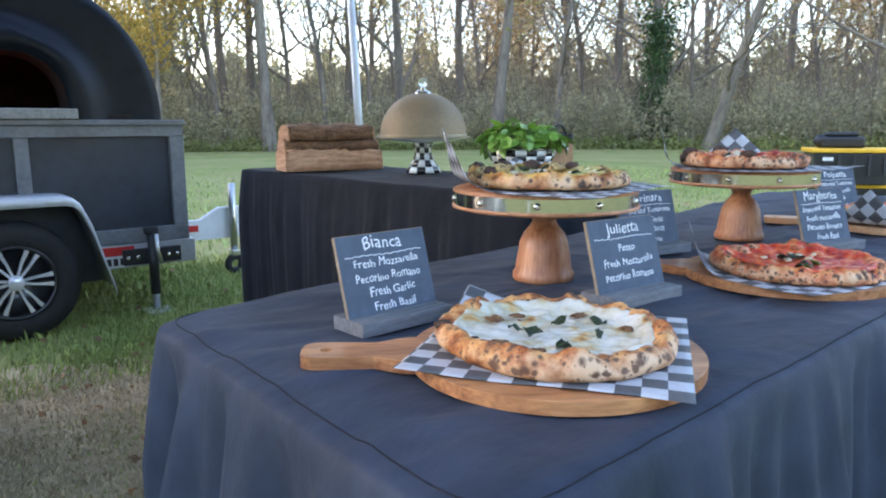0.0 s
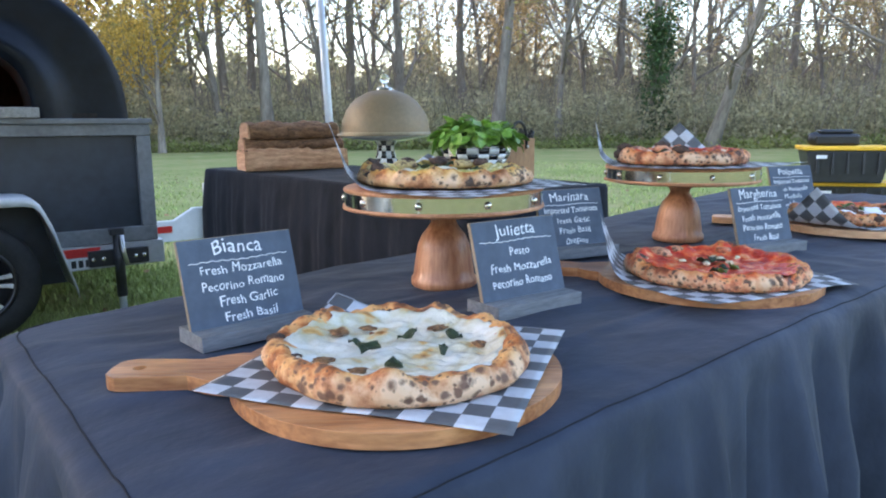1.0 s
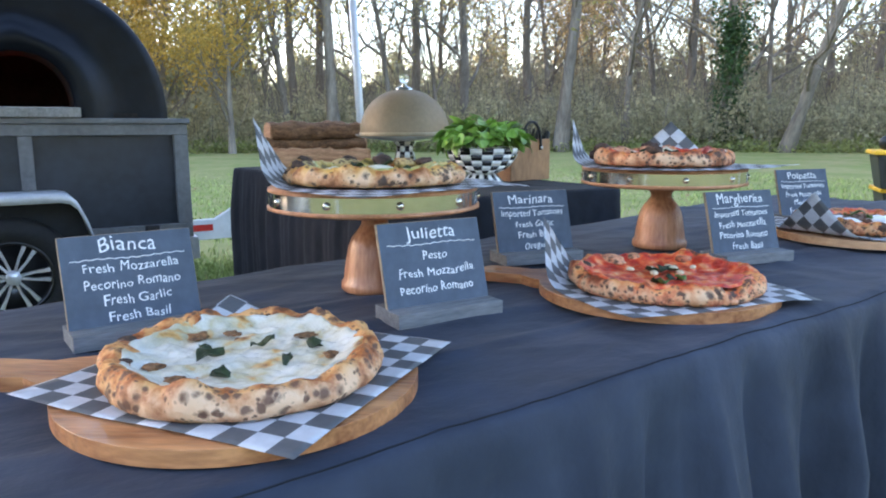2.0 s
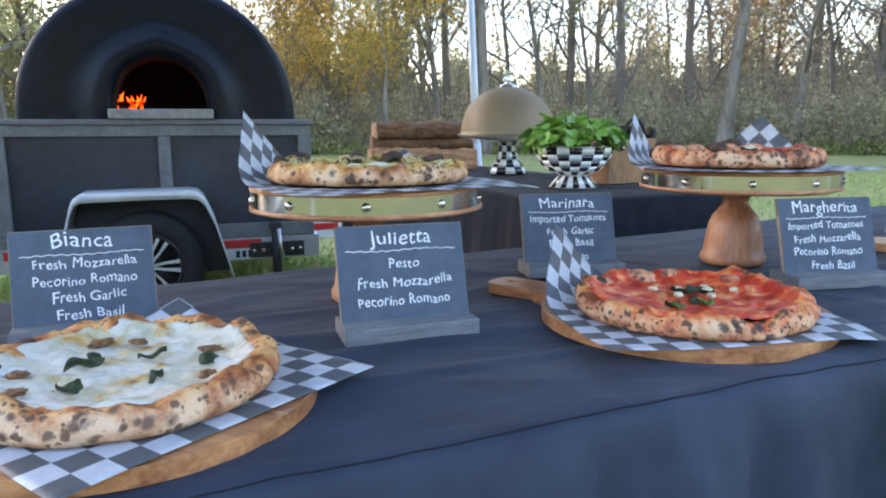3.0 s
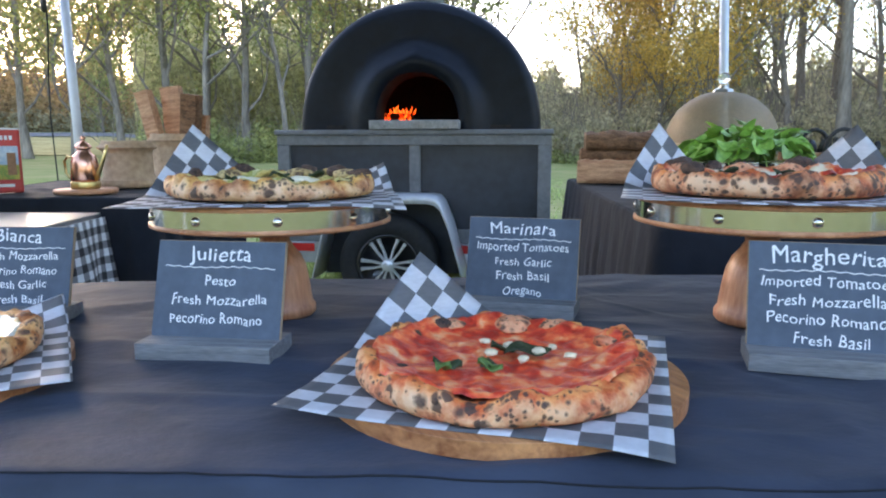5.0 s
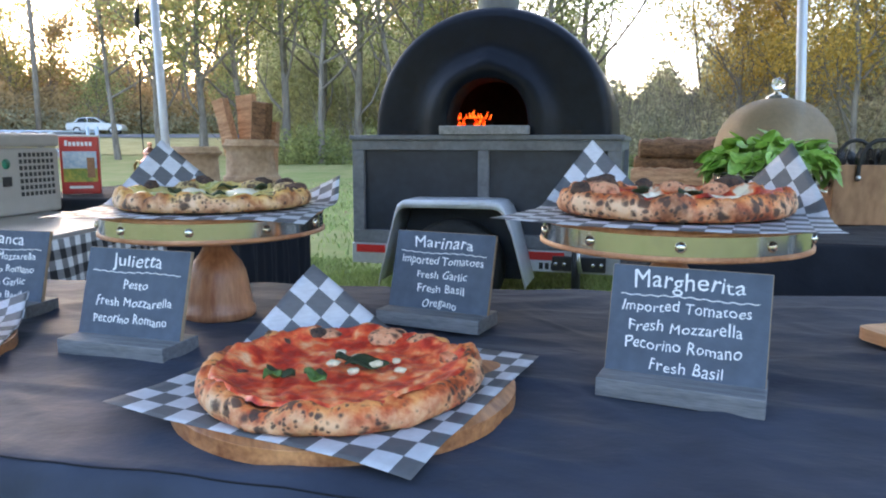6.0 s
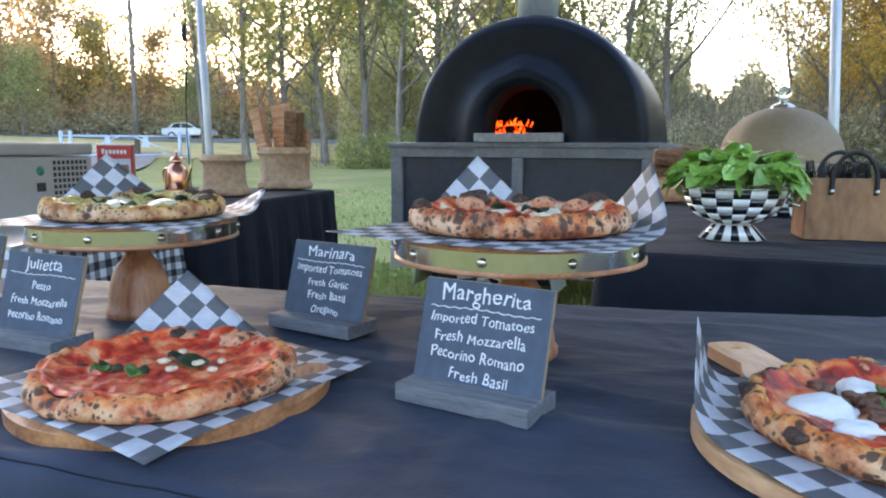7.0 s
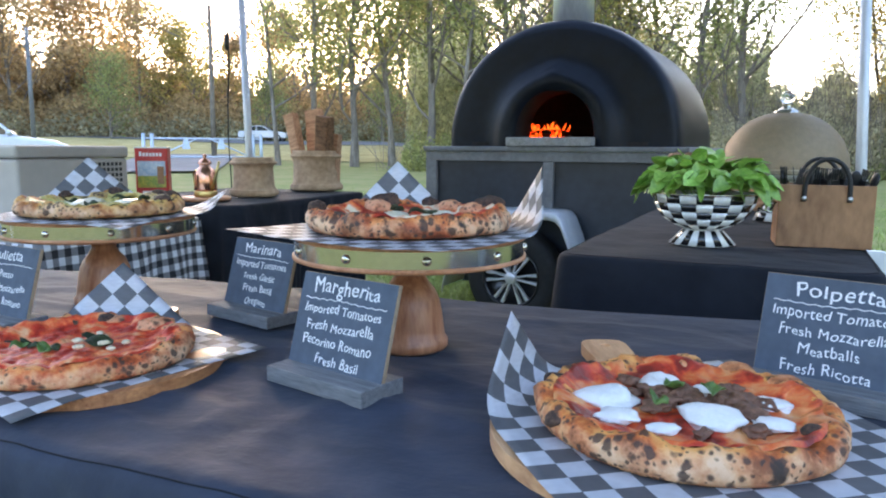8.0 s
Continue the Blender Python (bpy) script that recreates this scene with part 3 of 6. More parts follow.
def sign(x, y, yaw, title, title_w, lines, w=0.149, h=0.112, lean=16.0, lift=0.0):
    """x, y: the middle of the foot's front edge."""
    z = TABLE_Z(x) + lift
    root = thing("menu_sign", pose(x, y, z, 0, 0, yaw), "small slate chalkboard sign in a grey wooden foot, hand-lettered " + title, "sign", "menu signs on the table")
    base = box_bm(-w / 2 - 0.001, w / 2 + 0.001, 0.0, 0.066, 0.0, 0.0185)
    part("foot", base, GREYWOOD, root, "grey-stained wooden foot", bevel=0.0012)
    m = pose(0, 0.031, 0.013, -lean)
    panel = part("panel", box_bm(-w / 2, w / 2, 0.0, 0.0055, 0.0, h), RAWEDGE, root, "", m, bevel=0.0008)
    face = part("slate_face", box_bm(-w / 2 + 0.0008, w / 2 - 0.0008, -0.0009, 0.0003, 0.0008, h - 0.0008), SLATE, panel, "slate-grey painted face")
    f = lambda px, pz: pose(px, -0.0011, pz, 90, 0, 0)
    rnd = random.Random(title)
    lettering(title, 0.0235, title_w, panel, f(0.0, h - 0.0215), len(title) * 1.7)
    # wavy underline
    pts = [(-w * 0.43 + w * 0.86 * i / 70, -0.0012, h - 0.0295 + 0.0006 * math.sin(i * 0.9) + 0.0007 * math.sin(i * 0.13 + len(title))) for i in range(71)]
    part("underline", tube(pts, 0.0006, 4), CHALK, panel)
    step, zz = (0.0212, h - 0.0490) if len(lines) == 3 else (0.0194, h - 0.0445)
    for k, (text, dx, wide) in enumerate(lines):
        lettering(text, 0.0158, wide, panel, f(dx, zz) @ pose(0, 0, 0, 0, 0, rnd.uniform(-0.8, 0.8)), k * 5.3 + len(title))
        zz -= step
    return root


sign(0.548, 0.742, 4.5, "Bianca", 0.063, [("Fresh Mozzarella", 0.002, 0.107), ("Pecorino Romano", 0.001, 0.107), ("Fresh Garlic", 0.004, 0.075), ("Fresh Basil", 0.004, 0.068)])
sign(0.884, 0.613, -1.5, "Julietta", 0.072, [("Pesto", 0.002, 0.035), ("Fresh Mozzarella", 0.002, 0.110), ("Pecorino Romano", 0.000, 0.106)])
sign(1.205, 0.818, -10.0, "Marinara", 0.087, [("Imported Tomatoes", 0.0, 0.122), ("Fresh Garlic", 0.002, 0.074), ("Fresh Basil", 0.003, 0.070), ("Oregano", 0.003, 0.052)], lift=0.004)
sign(1.511, 0.617, -9.5, "Margherita", 0.103, [("Imported Tomatoes", -0.002, 0.120), ("Fresh Mozzarella", -0.001, 0.105), ("Pecorino Romano", -0.002, 0.107), ("Fresh Basil", 0.003, 0.068)])
sign(1.998, 0.806, -13.0, "Polpetta", 0.083, [("Imported Tomatoes", -0.001, 0.124), ("Fresh Mozzarella", -0.002, 0.104), ("Meatballs", -0.004, 0.058), ("Fresh Ricotta", -0.005, 0.085)])


# ---- boards, stands ----
def board(x, y, R, angle, reach, label, timber=None, sink=0.001):
    """A round paddle board; its handle points along angle."""
    outer = []
    half = 0.026
    neck = math.asin((half + 0.018) / R)
    n = 72
    for i in range(n + 1):
        a = neck + (2 * math.pi - 2 * neck) * i / n
        outer.append((R * math.cos(a), R * math.sin(a)))
    y1 = -R * math.sin(neck)
    xs = R * math.cos(neck)
    side = []
    for i in range(1, 12):
        t = i / 12
        s = t * t * (3 - 2 * t)
        side.append((xs + (reach - 0.05 - xs) * t, y1 + (-half * 0.82 - y1) * min(1, s * 1.6) - 0.006 * t))
    outer += side
    for i in range(9):
        a = -math.pi / 2 + math.pi * i / 8
        outer.append((reach - 0.022 + 0.022 * math.cos(a), (half + 0.002) * (1 if a > 0 else -1) * min(1, abs(math.sin(a)) ** 0.5)) if i != 4 else (reach, 0))
    outer += [(px, -py) for px, py in side[::-1]]
    hole = [(reach - 0.028 + 0.0065 * math.cos(-2 * math.pi * i / 16), 0.0065 * math.sin(-2 * math.pi * i / 16)) for i in range(16)]
    root = thing("pizza_board", pose(x, y, TABLE_Z(x) + sink, 0, 0, angle), label, "serving board", "round boards under pizzas")
    part("paddle", outline_slab([outer, hole], 0.0, 0.0145), timber or ACACIA, root, "", bevel=0.0045, seg=3)
    return root


board(0.600, 0.533, 0.1625, 144, 0.284, "round acacia paddle board with a long pale handle")
board(1.202, 0.574, 0.1645, 121, 0.270, "round acacia paddle board under the tomato pizza", sink=0.0)
board(1.890, 0.650, 0.165, 119, 0.295, "round pale wooden paddle board under the meatball pizza", MAPLE)


def stand(x, y, seed):
    z = TABLE_Z(x)
    R, top = 0.152, 0.157
    root = thing("cake_stand", pose(x, y, z, 0, 0, seed * 40), "turned wooden pedestal stand with a polished metal band", "cake stand", "pedestal stands")
    part("pedestal", lathe([(0, 0), (0.048, 0), (0.0515, 0.004), (0.0515, 0.013), (0.0475, 0.018), (0.046, 0.03), (0.043, 0.05), (0.040, 0.066),
                            (0.034, 0.08), (0.025, 0.091), (0.0195, 0.1), (0.0205, 0.107), (0.0265, 0.112), (0.026, 0.118), (0.031, 0.124), (0, 0.124)], 56), STANDWOOD, root, "turned bell-shaped wooden foot")
    part("lower_plate", lathe([(0, 0.122), (R - 0.012, 0.122), (R + 0.002, 0.1255), (R + 0.002, 0.130), (R - 0.006, 0.1315), (0, 0.1315)], 96), PLATEWOOD, root)
    part("upper_plate", lathe([(0, 0.149), (R - 0.002, 0.149), (R + 0.0005, 0.1515), (R + 0.0005, 0.155), (R - 0.003, top), (0, top)], 96), PLATEWOOD, root)
    part("metal_band", lathe([(R - 0.004, 0.129), (R - 0.0005, 0.1295), (R - 0.0005, 0.1300), (R - 0.0005, 0.1308), (R - 0.0005, 0.1500), (R - 0.0005, 0.1508), (R - 0.0005, 0.1513), (R - 0.004, 0.1518)], 120, closed=True), CHROME, root, "polished nickel band")
    stud = mesh_of("stud", lathe([(0.0058, 0.0), (0.0054, 0.0018), (0.0038, 0.0036), (0, 0.0046)], 14), CHROME)
    for i in range(10):
        a = 36 * i
        s = new("stud", stud)
        s.parent = root
        s.matrix_basis = pose(0, 0, 0.140, 0, 0, a) @ pose(R - 0.0006, 0, 0, 0, 90, 0)
    return root, z + top


st1, st1_top = stand(0.887, 0.832, 1)
st2, st2_top = stand(1.506, 0.835, 2.3)


# ---- paper ----
def paper(x, y, z, size, yaw, lifts, seed, label):
    """A square sheet; lifts: (corner, height, fold) for corners that stand up, corners numbered from front-left anticlockwise."""
    bm = bmesh.new()
    uvl = bm.loops.layers.uv.new("UVMap")
    n = 36
    h = size / 2
    grid = []
    cpos = ((-h, -h), (h, -h), (h, h), (-h, h))
    for j in range(n + 1):
        row = []
        for i in range(n + 1):
            px, py = -h + size * i / n, -h + size * j / n
            co = Vector((px, py, 0.0008 + 0.0012 * (1 + noise.noise(Vector((px * 14 + seed, py * 14, seed)))) * min(1.0, (abs(px) + abs(py)) / h)))
            for c, up, fold in lifts:
                cx, cy = cpos[c]
                d = Vector((cx, cy, 0)).normalized()
                s = px * d.x + py * d.y - fold        # past the fold line
                if s > 0:
                    L = h * 1.414 - fold
                    ang = radians(up) * min(1.0, s / (0.45 * L))
                    r = 0.45 * L / max(radians(abs(up)), 1e-3)
                    if s < 0.45 * L:
                        along, rise = r * math.sin(s / r), r * (1 - math.cos(s / r))
                    else:
                        a = radians(abs(up))
                        along, rise = r * math.sin(a) + (s - 0.45 * L) * math.cos(a), r * (1 - math.cos(a)) + (s - 0.45 * L) * math.sin(a)
                    co += d * (along - s) + Vector((0, 0, rise if up > 0 else -rise))
            row.append(bm.verts.new(co))
        grid.append(row)
    for j in range(n):
        for i in range(n):
            f = bm.faces.new((grid[j][i], grid[j][i + 1], grid[j + 1][i + 1], grid[j + 1][i]))
            for lp, (a, b) in zip(f.loops, ((i, j), (i + 1, j), (i + 1, j + 1), (i, j + 1))):
                lp[uvl].uv = (size * a / n, size * b / n)
    me = mesh_of("liner_paper", finish(bm), PAPER)
    ob = new("liner_paper", me)
    ob.matrix_basis = pose(x, y, z, 0, 0, yaw)
    sol = ob.modifiers.new("thickness", "SOLIDIFY")
    sol.thickness = 0.0004
    return tagged(ob, label, "paper", "checked liner papers")


BOARD_TOP = 0.0158
paper(0.611, 0.541, TABLE_Z(0.61) + BOARD_TOP, 0.290, 35.3, [(3, 4, 0.15), (2, 27, 0.128), (0, -3, 0.15)], 1, "grey and white checked waxed paper lying under the white pizza")
paper(1.197, 0.576, TABLE_Z(1.2) + BOARD_TOP - 0.003, 0.306, -8.6, [(3, 72, 0.100), (0, 6, 0.16), (1, -9, 0.17)], 2, "checked waxed paper with a curled corner under the tomato pizza")
paper(1.896, 0.651, TABLE_Z(1.905) + BOARD_TOP, 0.330, 42, [(3, 84, 0.135), (0, 8, 0.16)], 3, "checked waxed paper with one corner blown upright by the meatball pizza")
paper(0.887, 0.832, st1_top, 0.325, 15, [(3, 70, 0.105), (2, 38, 0.15), (1, -6, 0.16)], 4, "checked waxed paper with raised corners under the pesto pizza")
paper(1.506, 0.835, st2_top, 0.335, -8, [(3, 78, 0.128), (2, 76, 0.13), (0, 4, 0.165), (1, 5, 0.165)], 5, "checked waxed paper with two corners standing up on the pedestal")


# ---- pizzas ----
def pizza(name, x, y, z, R, yaw, seed, top_a, top_b, sauce, label, blisters, rim=1.0, lump=0.0, spot=(0.06, 0.032, 0.022), char=0.62, oval=0.0, spread=0.845):
    rnd = random.Random(seed)
    root = thing(name, pose(x, y, z, 0, 0, yaw), label, "pizza", "pizzas on the table")
    cm = crust_mat(name + "_crust", R, top_a, top_b, seed * 2.3, spot, char)
    prof = [(0.0, 0.009), (0.2, 0.009), (0.4, 0.0095), (0.55, 0.010), (0.66, 0.012), (0.72, 0.0145), (0.77, 0.0185), (0.81, 0.0222), (0.86, 0.0258), (0.9, 0.0272),
            (0.94, 0.026), (0.97, 0.022), (0.99, 0.0165), (1.0, 0.011), (0.985, 0.005), (0.95, 0.0015), (0.85, 0.0005), (0.0, 0.0)]
    n = 168

    def shape(a):
        v = Vector((math.cos(a) * 1.3, math.sin(a) * 1.3, seed))
        rr = 1 - oval * math.cos(2 * (a + radians(yaw))) + 0.045 * noise.noise(v) + 0.022 * noise.noise(v * 3.1)
        hh = rim * (1 + 0.28 * noise.noise(v * 2.4 + Vector((3, 0, 0))) + 0.20 * noise.noise(v * 5.5))
        return rr, hh
    bm = bmesh.new()
    prev = None
    for k, (f, h) in enumerate(prof):
        if f == 0:
            ring = [bm.verts.new((0, 0, h))] * n
        else:
            ring = []
            for i in range(n):
                a = 2 * math.pi * i / n
                rr, hh = shape(a)
                r = R * f * (1 + (rr - 1) * f)
                g = max(0, min(1, (f - 0.66) / 0.16)) if k < 13 else 0.6
                zz = h * (1 + (hh - 1) * g)
                p = Vector((r * math.cos(a), r * math.sin(a), zz))
                if 0.6 < f and k < 15:
                    b = noise.noise(Vector((p.x * 48, p.y * 48, seed * 3 + p.z * 30)))
                    b2 = noise.noise(Vector((p.x * 110, p.y * 110, seed)))
                    b3 = noise.noise(Vector((p.x * 190, p.y * 190, seed + p.z * 190)))
                    b0 = noise.noise(Vector((p.x * 24, p.y * 24, seed * 5)))
                    p.z += (0.0065 * max(0, b) + 0.0045 * b0 + 0.0028 * b2) * g + 0.0012 * b3
                    p += Vector((math.cos(a), math.sin(a), 0)) * (0.0036 * b + 0.0024 * b2 + 0.0012 * b3) * g
                ring.append(bm.verts.new(p))
        if prev:
            for i in range(n):
                j = (i + 1) % n
                if len(set(prev)) == 1:
                    bm.faces.new((prev[0], ring[i], ring[j]))
                elif len(set(ring)) == 1:
                    bm.faces.new((prev[i], ring[0], prev[j]))
                else:
                    bm.faces.new((prev[i], ring[i], ring[j], prev[j]))
        prev = ring
    part("crust", finish(bm), cm, root, "puffed dough rim with dark leopard spots")
    # topping layer
    bm = bmesh.new()
    prev = None
    m = 40
    for k in range(m + 1):
        f = k / m
        ring = [bm.verts.new((0, 0, 0.0125))] * n if k == 0 else []
        if k:
            for i in range(n):
                a = 2 * math.pi * i / n
                rr, hh = shape(a)
                reach = spread + 0.05 * noise.noise(Vector((math.cos(a) * 2.3, math.sin(a) * 2.3, seed + 9)))
                r = R * f * reach * (1 + (rr - 1) * f)
                p = Vector((r * math.cos(a), r * math.sin(a), 0))
                p.z = 0.0125 + 0.0032 * noise.noise(Vector((p.x * 40, p.y * 40, seed))) + 0.0028 * noise.noise(Vector((p.x * 95, p.y * 95, seed)))
                p.z += lump * max(0, noise.noise(Vector((p.x * 26, p.y * 26, seed + 4))))
                ff = f * reach
                for (fa, za), (fb, zb_) in zip(prof, prof[1:]):
                    if fa <= ff <= fb:
                        rise = za + (zb_ - za) * (ff - fa) / (fb - fa) - 0.0095
                        g = max(0, min(1, (ff - 0.66) / 0.16))
                        p.z += max(0.0, rise * (1 + (hh - 1) * g)) - 0.0012 * g
                        break
                if k == m:
                    p.z -= 0.004
                ring.append(bm.verts.new(p))
        if prev:
            for i in range(n):
                j = (i + 1) % n
                if k == 1:
                    bm.faces.new((prev[0], ring[i], ring[j]))
                else:
                    bm.faces.new((prev[i], ring[i], ring[j], prev[j]))
        prev = ring
    part("topping", finish(bm), sauce, root)
    # big dark blisters on the rim: angle in degrees, radius factor, size
    for a, f, s in blisters:
        if f > 0.935:
            continue
        rr, hh = shape(radians(a))
        r = R * f * rr
        hz = 0.0252 * hh * rim if 0.8 < f < 0.96 else (0.02 if f >= 0.96 else 0.0135)
        s *= 0.85
        part("blister", blob((s, s * rnd.uniform(0.6, 1.0), s * 0.55), seed + a, 0.2, 3, 1.2), CHAR, root, "",
             pose(r * math.cos(radians(a)), r * math.sin(radians(a)), hz - 0.22 * s, 0, 0, a))
    return root


def scatter(root, name, material, spots, seed, label="", flat=0.4, z=0.0145, amp=0.3):
    rnd = random.Random(seed)
    for k, (px, py, s) in enumerate(spots):
        part(name, blob((s, s * rnd.uniform(0.65, 1.0), s * flat), seed + k * 1.7, amp), material, root, label,
             pose(px, py, z + 0.001 * (k % 3), 0, 0, rnd.uniform(0, 180)))


def wilted(root, spots, seed, material=None, label="wilted basil leaf", z=0.016):
    rnd = random.Random(seed)
    for k, (px, py, L, a) in enumerate(spots):
        bm = bmesh.new()
        rows = []
        for i in range(9):
            t = i / 8
            w = 0.34 * L * math.sin(math.pi * t) ** 0.8
            cz = 0.003 * math.sin(t * 7 + k) + 0.002
            rows.append([bm.verts.new((L * (t - 0.5), w * s, cz + 0.0045 * abs(s) * math.sin(3 * t + k) + 0.001 * s)) for s in (-1, -0.5, 0, 0.5, 1)])
        for r0, r1 in zip(rows, rows[1:]):
            for i in range(4):
                bm.faces.new((r0[i], r0[i + 1], r1[i + 1], r1[i]))
        bmesh.ops.remove_doubles(bm, verts=bm.verts[:], dist=0.0002)
        ob = part("basil_leaf", finish(bm), material or WILT, root, label, pose(px, py, z, 0, 0, a))
        sol = ob.modifiers.new("thickness", "SOLIDIFY")
        sol.thickness = 0.0008


B_TOP = topping_mat("white_cheese_layer", [(0.31, (0.26, 0.09, 0.02)), (0.37, (0.6, 0.33, 0.11)), (0.42, (0.52, 0.45, 0.28)), (0.5, (0.62, 0.58, 0.47)), (0.66, (0.70, 0.69, 0.64))], 26, 0.4, seed=3.0, coat=0.3)
M_TOP = topping_mat("tomato_sauce_layer", [(0.35, (0.40, 0.020, 0.010)), (0.45, (0.64, 0.045, 0.018)), (0.53, (0.80, 0.115, 0.036)), (0.60, (0.85, 0.24, 0.085)), (0.70, (0.86, 0.44, 0.23))], 52, 0.42, seed=5.0, coat=0.12)
J_TOP = topping_mat("pesto_cheese_layer", [(0.36, (0.12, 0.08, 0.015)), (0.44, (0.5, 0.33, 0.08)), (0.5, (0.66, 0.52, 0.2)), (0.56, (0.3, 0.29, 0.05)), (0.64, (0.74, 0.69, 0.45))], 34, seed=7.0)
G_TOP = topping_mat("tomato_mozzarella_layer", [(0.38, (0.28, 0.02, 0.01)), (0.47, (0.6, 0.055, 0.02)), (0.53, (0.76, 0.2, 0.06)), (0.6, (0.76, 0.64, 0.46))], 36, 0.45, seed=11.0, coat=0.12)
P_TOP = topping_mat("tomato_meat_layer", [(0.38, (0.24, 0.02, 0.01)), (0.46, (0.58, 0.045, 0.018)), (0.53, (0.76, 0.14, 0.035)), (0.64, (0.80, 0.34, 0.13))], 34, 0.45, seed=13.0, coat=0.12)

PZ = BOARD_TOP + 0.002
p1 = pizza("white_pizza", 0.602, 0.538, TABLE_Z(0.59) + PZ, 0.133, 20, 1.0, (0.42, 0.12, 0.03), (0.72, 0.36, 0.13), B_TOP,
           "round white pizza with melted mozzarella and wilted basil, puffed crust",
           [(-20, 0.80, 0.014), (3, 0.9, 0.008), (40, 0.85, 0.009), (75, 0.88, 0.008), (115, 0.93, 0.014), (150, 0.82, 0.008), (200, 0.76, 0.007), (265, 0.78, 0.008), (300, 0.76, 0.007), (222, 0.86, 0.006), (330, 0.9, 0.007)], lump=0.003, spot=(0.12, 0.055, 0.034), char=0.66, rim=0.92, oval=0.035)
wilted(p1, [(-0.028, 0.012, 0.034, 10), (0.025, 0.004, 0.024, 160), (-0.05, -0.034, 0.026, 40), (0.062, -0.030, 0.026, 70), (-0.014, 0.04, 0.018, 100), (0.01, -0.05, 0.014, 20)], 4)
scatter(p1, "toasted_bubble", mat("toasted_cheese", (0.05, 0.022, 0.012), 0.6, col2=(0.34, 0.15, 0.05), scale=110, bump=0.6), [(-0.075, 0.03, 0.010), (0.03, 0.06, 0.009), (0.0, 0.075, 0.011), (0.075, 0.0, 0.010), (0.045, -0.07, 0.009), (-0.085, -0.02, 0.009)], 3, "brown toasted cheese bubble", 0.25, 0.0160, 0.8)

p2 = pizza("marinara_pizza", 1.202, 0.559, TABLE_Z(1.2) + PZ - 0.003, 0.1345, 0, 2.0, (0.6, 0.1, 0.022), (0.82, 0.31, 0.09), M_TOP,
           "round tomato pizza with basil and garlic, blistered crust",
           [(128, 0.84, 0.015), (200, 0.72, 0.012), (250, 0.93, 0.010), (268, 0.97, 0.012), (285, 0.98, 0.008), (-20, 0.95, 0.013), (-5, 0.98, 0.010), (230, 0.98, 0.008), (312, 0.9, 0.012), (335, 1.0, 0.009), (100, 0.9, 0.009)], rim=0.9, lump=0.004, char=0.65, spread=0.885)
wilted(p2, [(0.022, 0.012, 0.044, 10), (0.0, 0.022, 0.03, 35), (-0.048, -0.030, 0.026, 20), (-0.012, -0.024, 0.022, 100)], 6)
wilted(p2, [(-0.05, -0.042, 0.02, 60), (-0.01, -0.036, 0.022, 0)], 8, BAKED, "green baked basil leaf")
scatter(p2, "garlic_slice", GARLIC, [(-0.012, 0.008, 0.007), (0.005, 0.03, 0.007), (0.032, 0.012, 0.007), (0.045, 0.032, 0.006), (0.018, -0.012, 0.007), (0.06, 0.0, 0.006), (-0.02, 0.045, 0.006)], 7, "cream garlic slice", 0.45, 0.018)
scatter(p2, "dough_bubble", crust_mat("bubble_crust", 0.5, (0.56, 0.15, 0.06), (0.74, 0.33, 0.17), 4.0, char=0.66), [(0.005, 0.108, 0.024), (0.05, 0.105, 0.018), (0.1, 0.05, 0.016), (-0.06, 0.1, 0.018)], 10, "bubbled dough", 0.36, 0.0185, 0.3)

p3 = pizza("pesto_pizza", 0.889, 0.832, st1_top + 0.0035, 0.134, 10, 3.0, (0.44, 0.14, 0.03), (0.74, 0.42, 0.11), J_TOP,
           "pesto pizza with mozzarella and charred crust on a pedestal",
           [(20, 0.88, 0.013), (60, 0.82, 0.014), (85, 0.86, 0.016), (125, 0.9, 0.012), (160, 0.92, 0.011), (215, 0.99, 0.009), (255, 1.0, 0.008), (300, 0.99, 0.008), (-30, 0.95, 0.012), (190, 0.84, 0.010), (280, 0.82, 0.010), (335, 0.82, 0.013)], rim=0.88, lump=0.007, char=0.63, spread=0.88)
scatter(p3, "cheese_pool", CHEESE, [(-0.02, -0.02, 0.026), (0.03, 0.03, 0.024), (-0.05, 0.03, 0.02), (0.05, -0.02, 0.018)], 13, flat=0.32)
wilted(p3, [(0.0, 0.045, 0.03, 30), (0.05, 0.045, 0.03, 140), (-0.05, -0.02, 0.024, 70), (0.02, -0.045, 0.026, 10)], 14, z=0.02)
scatter(p3, "dough_bubble", crust_mat("pesto_bubble", 0.5, (0.33, 0.2, 0.07), (0.58, 0.42, 0.18), 8.0), [(0.02, 0.105, 0.022), (-0.075, 0.07, 0.018), (0.09, 0.04, 0.018)], 15, "bubbled dough", 0.5, 0.0205, 0.2)

